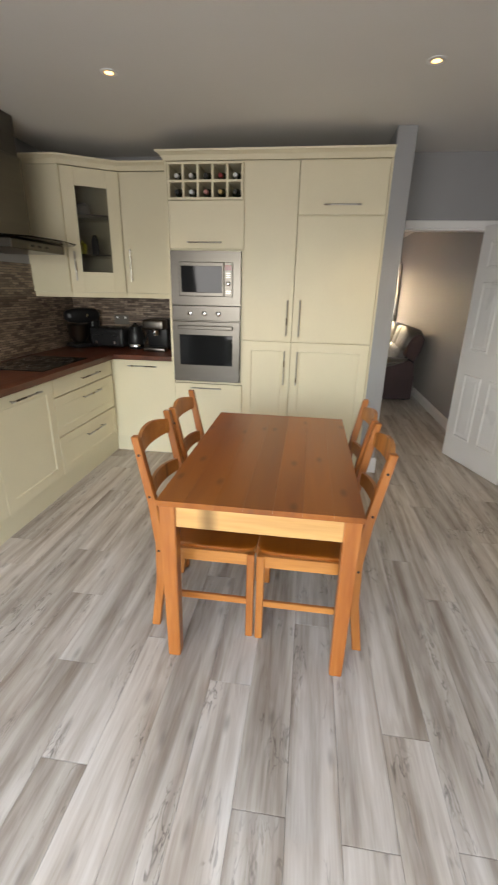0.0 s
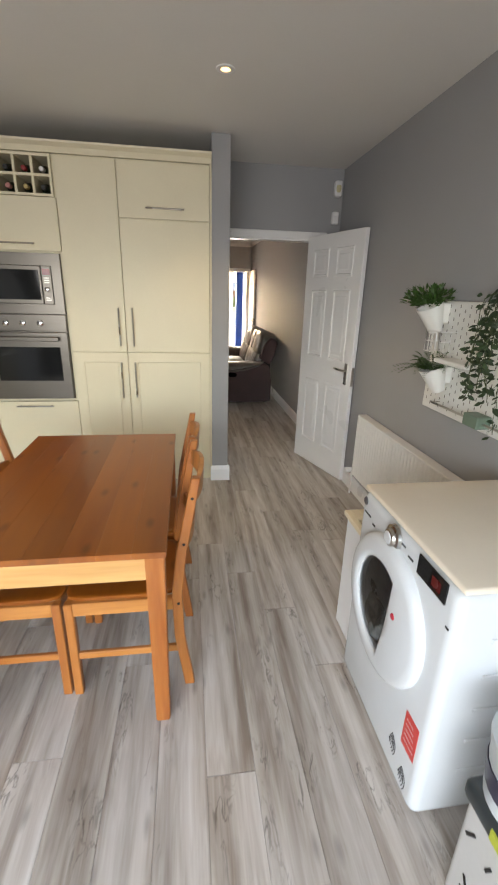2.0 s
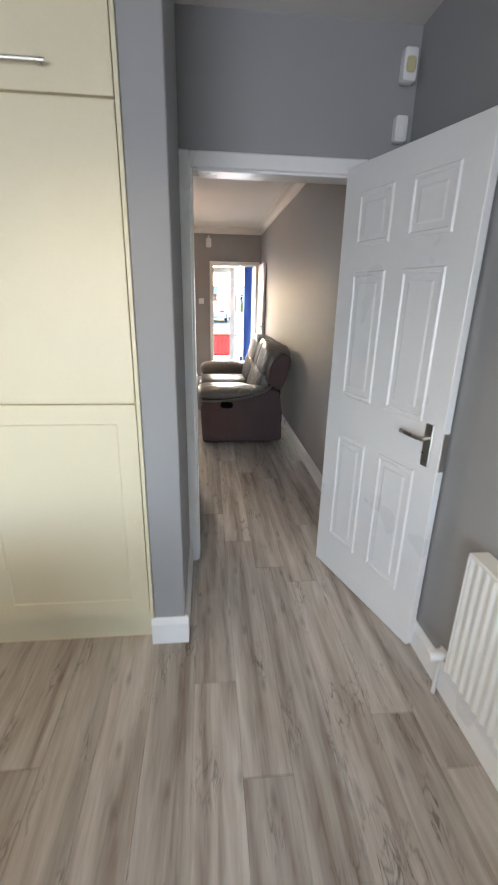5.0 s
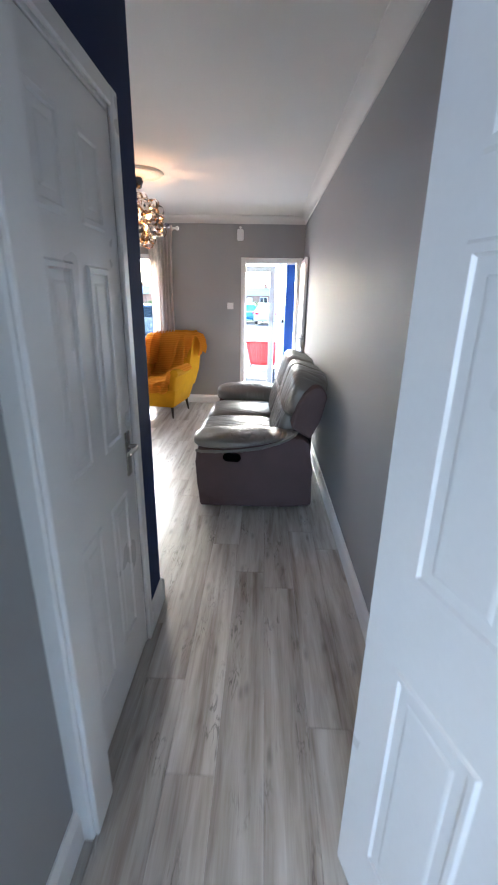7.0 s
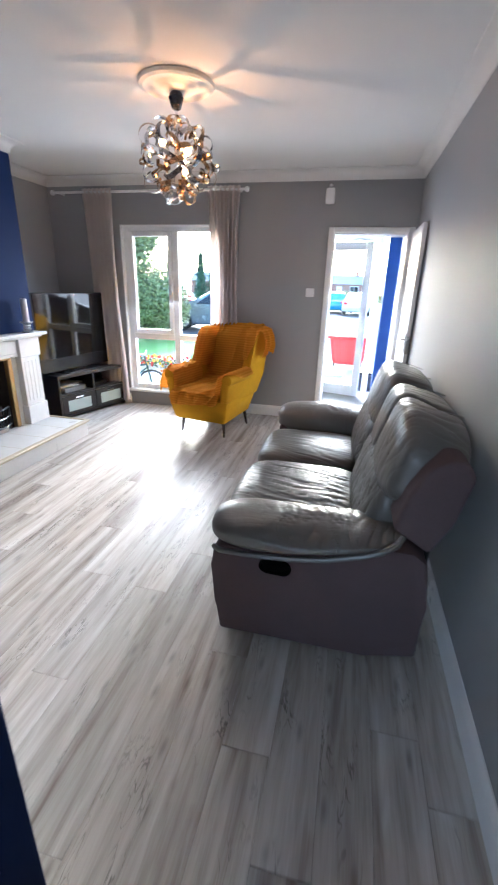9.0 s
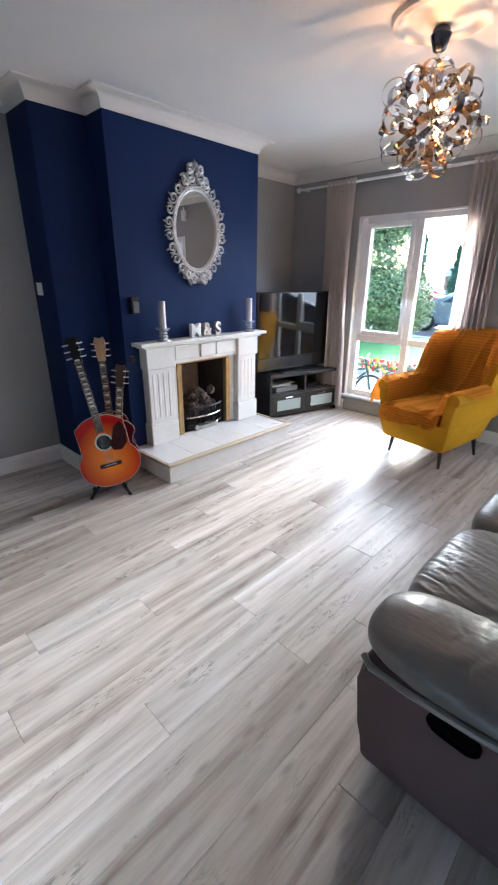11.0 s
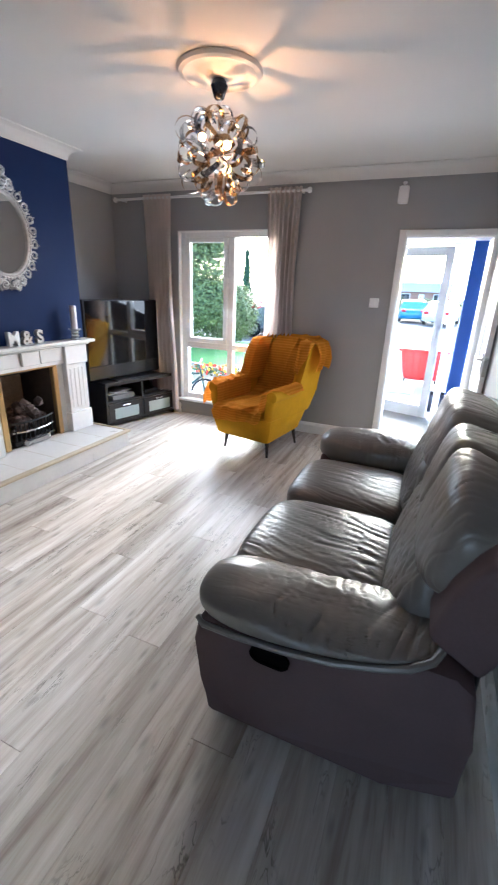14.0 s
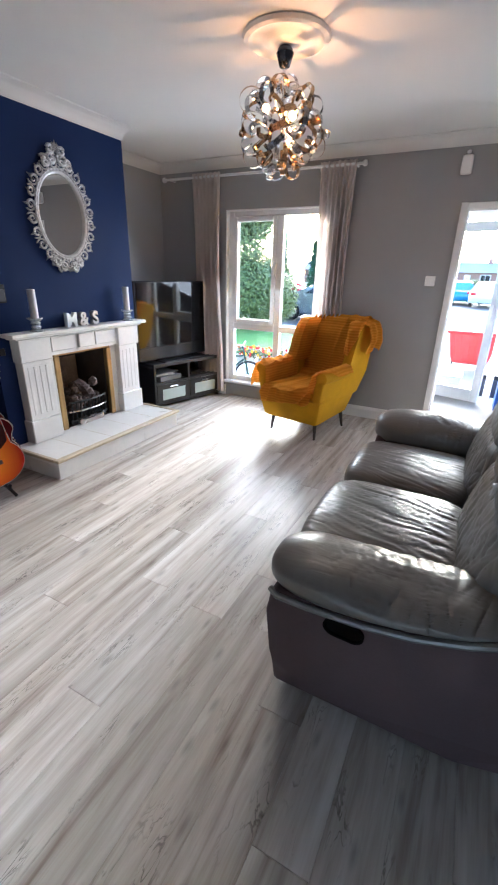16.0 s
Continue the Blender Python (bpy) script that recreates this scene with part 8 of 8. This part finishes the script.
def house(at, w, label):
    ob = thing("house", at, label, "house", group="houses across the road")
    part("wall", cube(-w, 0, 0, w, 6, 2.5), BRK, ob)
    roof = turn(prism([(-0.5, 2.5), (6.5, 2.5), (3.0, 4.3)], -w - 0.3, w + 0.3), Matrix(((0, 0, 1, 0), (1, 0, 0, 0), (0, 1, 0, 0), (0, 0, 0, 1))))
    rf = part("roof", roof, ROOF, ob)
    part("chimney", cube(w * 0.6, 2.6, 3.8, w * 0.6 + 0.7, 3.4, 5.0), BRK, rf)
    for x in (-w * 0.6, 0.0, w * 0.6):
        for z in (0.9,):
            if x == 0 and z < 1:
                part("door", cube(x - 0.5, -0.06, 0, x + 0.5, 0.02, 2.1), WHITE, ob, "white front door")
                continue
            wd = part("window", cube(x - 0.85, -0.06, z, x + 0.85, 0.02, z + 1.3), WHITE, ob)
            part("pane", cube(x - 0.75, -0.075, z + 0.1, x - 0.04, -0.05, z + 1.2), DARKGLASS, wd)
            part("pane", cube(x + 0.04, -0.075, z + 0.1, x + 0.75, -0.05, z + 1.2), DARKGLASS, wd)
    return ob


for hx in (-24, -12.5, -1.5, 9.5, 21):
    house((hx * 1.2, 96 + abs(hx) * 0.05, GZ), 4.9, "brick house with white windows across the road")

# flower railing and bicycle outside the window
RAILM = surface("weathered_white_rail", (0.55, 0.55, 0.53), 0.6, vary=0.2)
fr_ = thing("garden_railing", (-1.2, 10.75, GZ), "low pale wooden railing hung with flowers", "railing")
part("top_rail", cube(-1.6, -0.03, 0.54, 1.6, 0.03, 0.60, 0.006), RAILM, fr_)
part("bottom_rail", cube(-1.6, -0.02, 0.12, 1.6, 0.02, 0.17, 0.006), RAILM, fr_)
for k in range(14):
    x = -1.5 + k * 0.23
    part("baluster", cube(x - 0.02, -0.018, 0.02 if k % 4 == 0 else 0.12, x + 0.02, 0.018, 0.56, 0.004), RAILM, fr_)
for s in (-1.58, 0.0, 1.58):
    part("post", cube(s - 0.035, -0.035, 0, s + 0.035, 0.035, 0.66, 0.006), RAILM, fr_)
PETALS = [surface("petal_" + n, c, 0.6, vary=0.2, island=0.3, bump=0.0) for n, c in (("orange", (0.75, 0.2, 0.02)), ("red", (0.6, 0.02, 0.03)), ("yellow", (0.75, 0.5, 0.03)))]
for k, x in enumerate((-1.35, -0.95, -0.5, -0.1, 0.3, 0.75, 1.2)):
    fl = thing("flower_trough", (-1.2 + x, 10.66, GZ + 0.40), "trough of bright bedding flowers on the railing", "flowers", group="flower troughs")
    part("trough", cube(-0.19, -0.06, 0, 0.19, 0.06, 0.12, 0.01), RAILM, fl)
    rng = random.Random(40 + k)
    lv = bmesh.new()
    for j in range(130):
        leaf(lv, Vector((rng.uniform(-0.2, 0.2), rng.uniform(-0.09, 0.07), rng.uniform(0.08, 0.2))), Vector((rng.uniform(-1, 1), rng.uniform(-1, 0.4), rng.uniform(-0.5, 0.8))), Vector((0, -0.5, 1)), 0.05, 0.025)
    tagged(part("leaves", lv, FERN, fl), kind="stuff")
    for c in range(3):
        pt_ = bmesh.new()
        for j in range(16):
            o = Vector((rng.uniform(-0.2, 0.2), rng.uniform(-0.12, 0.05), rng.uniform(0.0, 0.25)))
            for i in range(6):
                a = i * 1.047
                leaf(pt_, o, Vector((math.cos(a), -0.5, math.sin(a))), Vector((0, -1, 0.2)), 0.026, 0.022)
        tagged(part("blossoms", pt_, PETALS[(c + k) % 3], fl), kind="stuff")
bc = thing("bicycle", (-1.9, 10.35, GZ), "dark child's bicycle leaning at the railing", "bicycle", 4)
for x in (-0.36, 0.36):
    tyre = bmesh.new()
    pts = [(x + 0.23 * math.cos(a), 0, 0.24 + 0.23 * math.sin(a)) for a in [k * math.pi / 12 for k in range(25)]]
    tube(tyre, pts, 0.016, 6)
    wh = part("wheel", tyre, BLACK, bc, "black tyre", smooth=True)
    for k in range(8):
        a = k * math.pi / 8
        part("spoke", rod((x - 0.22 * math.cos(a), 0, 0.24 - 0.22 * math.sin(a)), (x + 0.22 * math.cos(a), 0, 0.24 + 0.22 * math.sin(a)), 0.0015, 4), NICKEL, wh)
for p, q in (((-0.36, 0, 0.24), (-0.05, 0, 0.24)), ((-0.36, 0, 0.24), (-0.13, 0, 0.5)), ((-0.05, 0, 0.24), (-0.14, 0, 0.58)), ((-0.13, 0, 0.5), (0.26, 0, 0.55)), ((-0.05, 0, 0.24), (0.27, 0, 0.5)), ((0.36, 0, 0.24), (0.25, 0, 0.68))):
    part("frame_tube", rod(p, q, 0.014, 8), surface("dark_green_paint", (0.02, 0.06, 0.05), 0.3, bump=0.0), bc, smooth=True)
part("saddle", cushion(-0.24, -0.05, 0.57, -0.04, 0.05, 0.62, 3, 5), BLACK, bc, smooth=True)
part("handlebar", tube(bmesh.new(), [(0.2, -0.2, 0.72), (0.25, 0, 0.68), (0.2, 0.2, 0.72)], 0.011, 8), BLACK, bc, smooth=True)

# ---- floor planks ----
PW, PL = 0.1615, 1.37
SEAMS = {-7: 1.71, -6: 1.32, -5: 0.95, -2: 1.32, -1: 0.90, 2: 1.20, 3: 0.89, 4: 1.95, 5: 1.59, 6: 2.68}
plank_rng = random.Random(7)
shared = {}
for col in range(-15, 12):
    px0 = 0.12 + col * PW
    px1 = px0 + PW
    if px1 < -2.3 or px0 > 1.74:
        continue
    joint = SEAMS.get(col, plank_rng.uniform(0, PL))
    py = joint - PL * math.ceil((joint + 1.5) / PL)
    while py < 9.55:
        y0, y1 = max(py, -1.5), min(py + PL, 9.55)
        py += PL
        if y1 - y0 < 0.06:
            continue
        key = round(y1 - y0, 3)
        if key not in shared:
            bm = bmesh.new()
            g = 0.0005
            rows = [[bm.verts.new((sx * (PW / 2 - i), (i + g) if sy < 0 else key - i - g, z)) for sx, sy in ((-1, -1), (1, -1), (1, 1), (-1, 1))] for i, z in ((g, -0.012), (g, -0.0006), (0.0014, 0.0))]
            for a, c in zip(rows, rows[1:]):
                for j in range(4):
                    bm.faces.new((a[j], a[(j + 1) % 4], c[(j + 1) % 4], c[j]))
            bm.faces.new(rows[-1])
            me = bpy.data.meshes.new("plank")
            bm.to_mesh(me)
            bm.free()
            me.materials.append(PLANK)
            shared[key] = me
        ob = new("plank", shared[key])
        ob.parent = floor
        ob.matrix_basis = pose((px0 + px1) / 2, y0, 0)
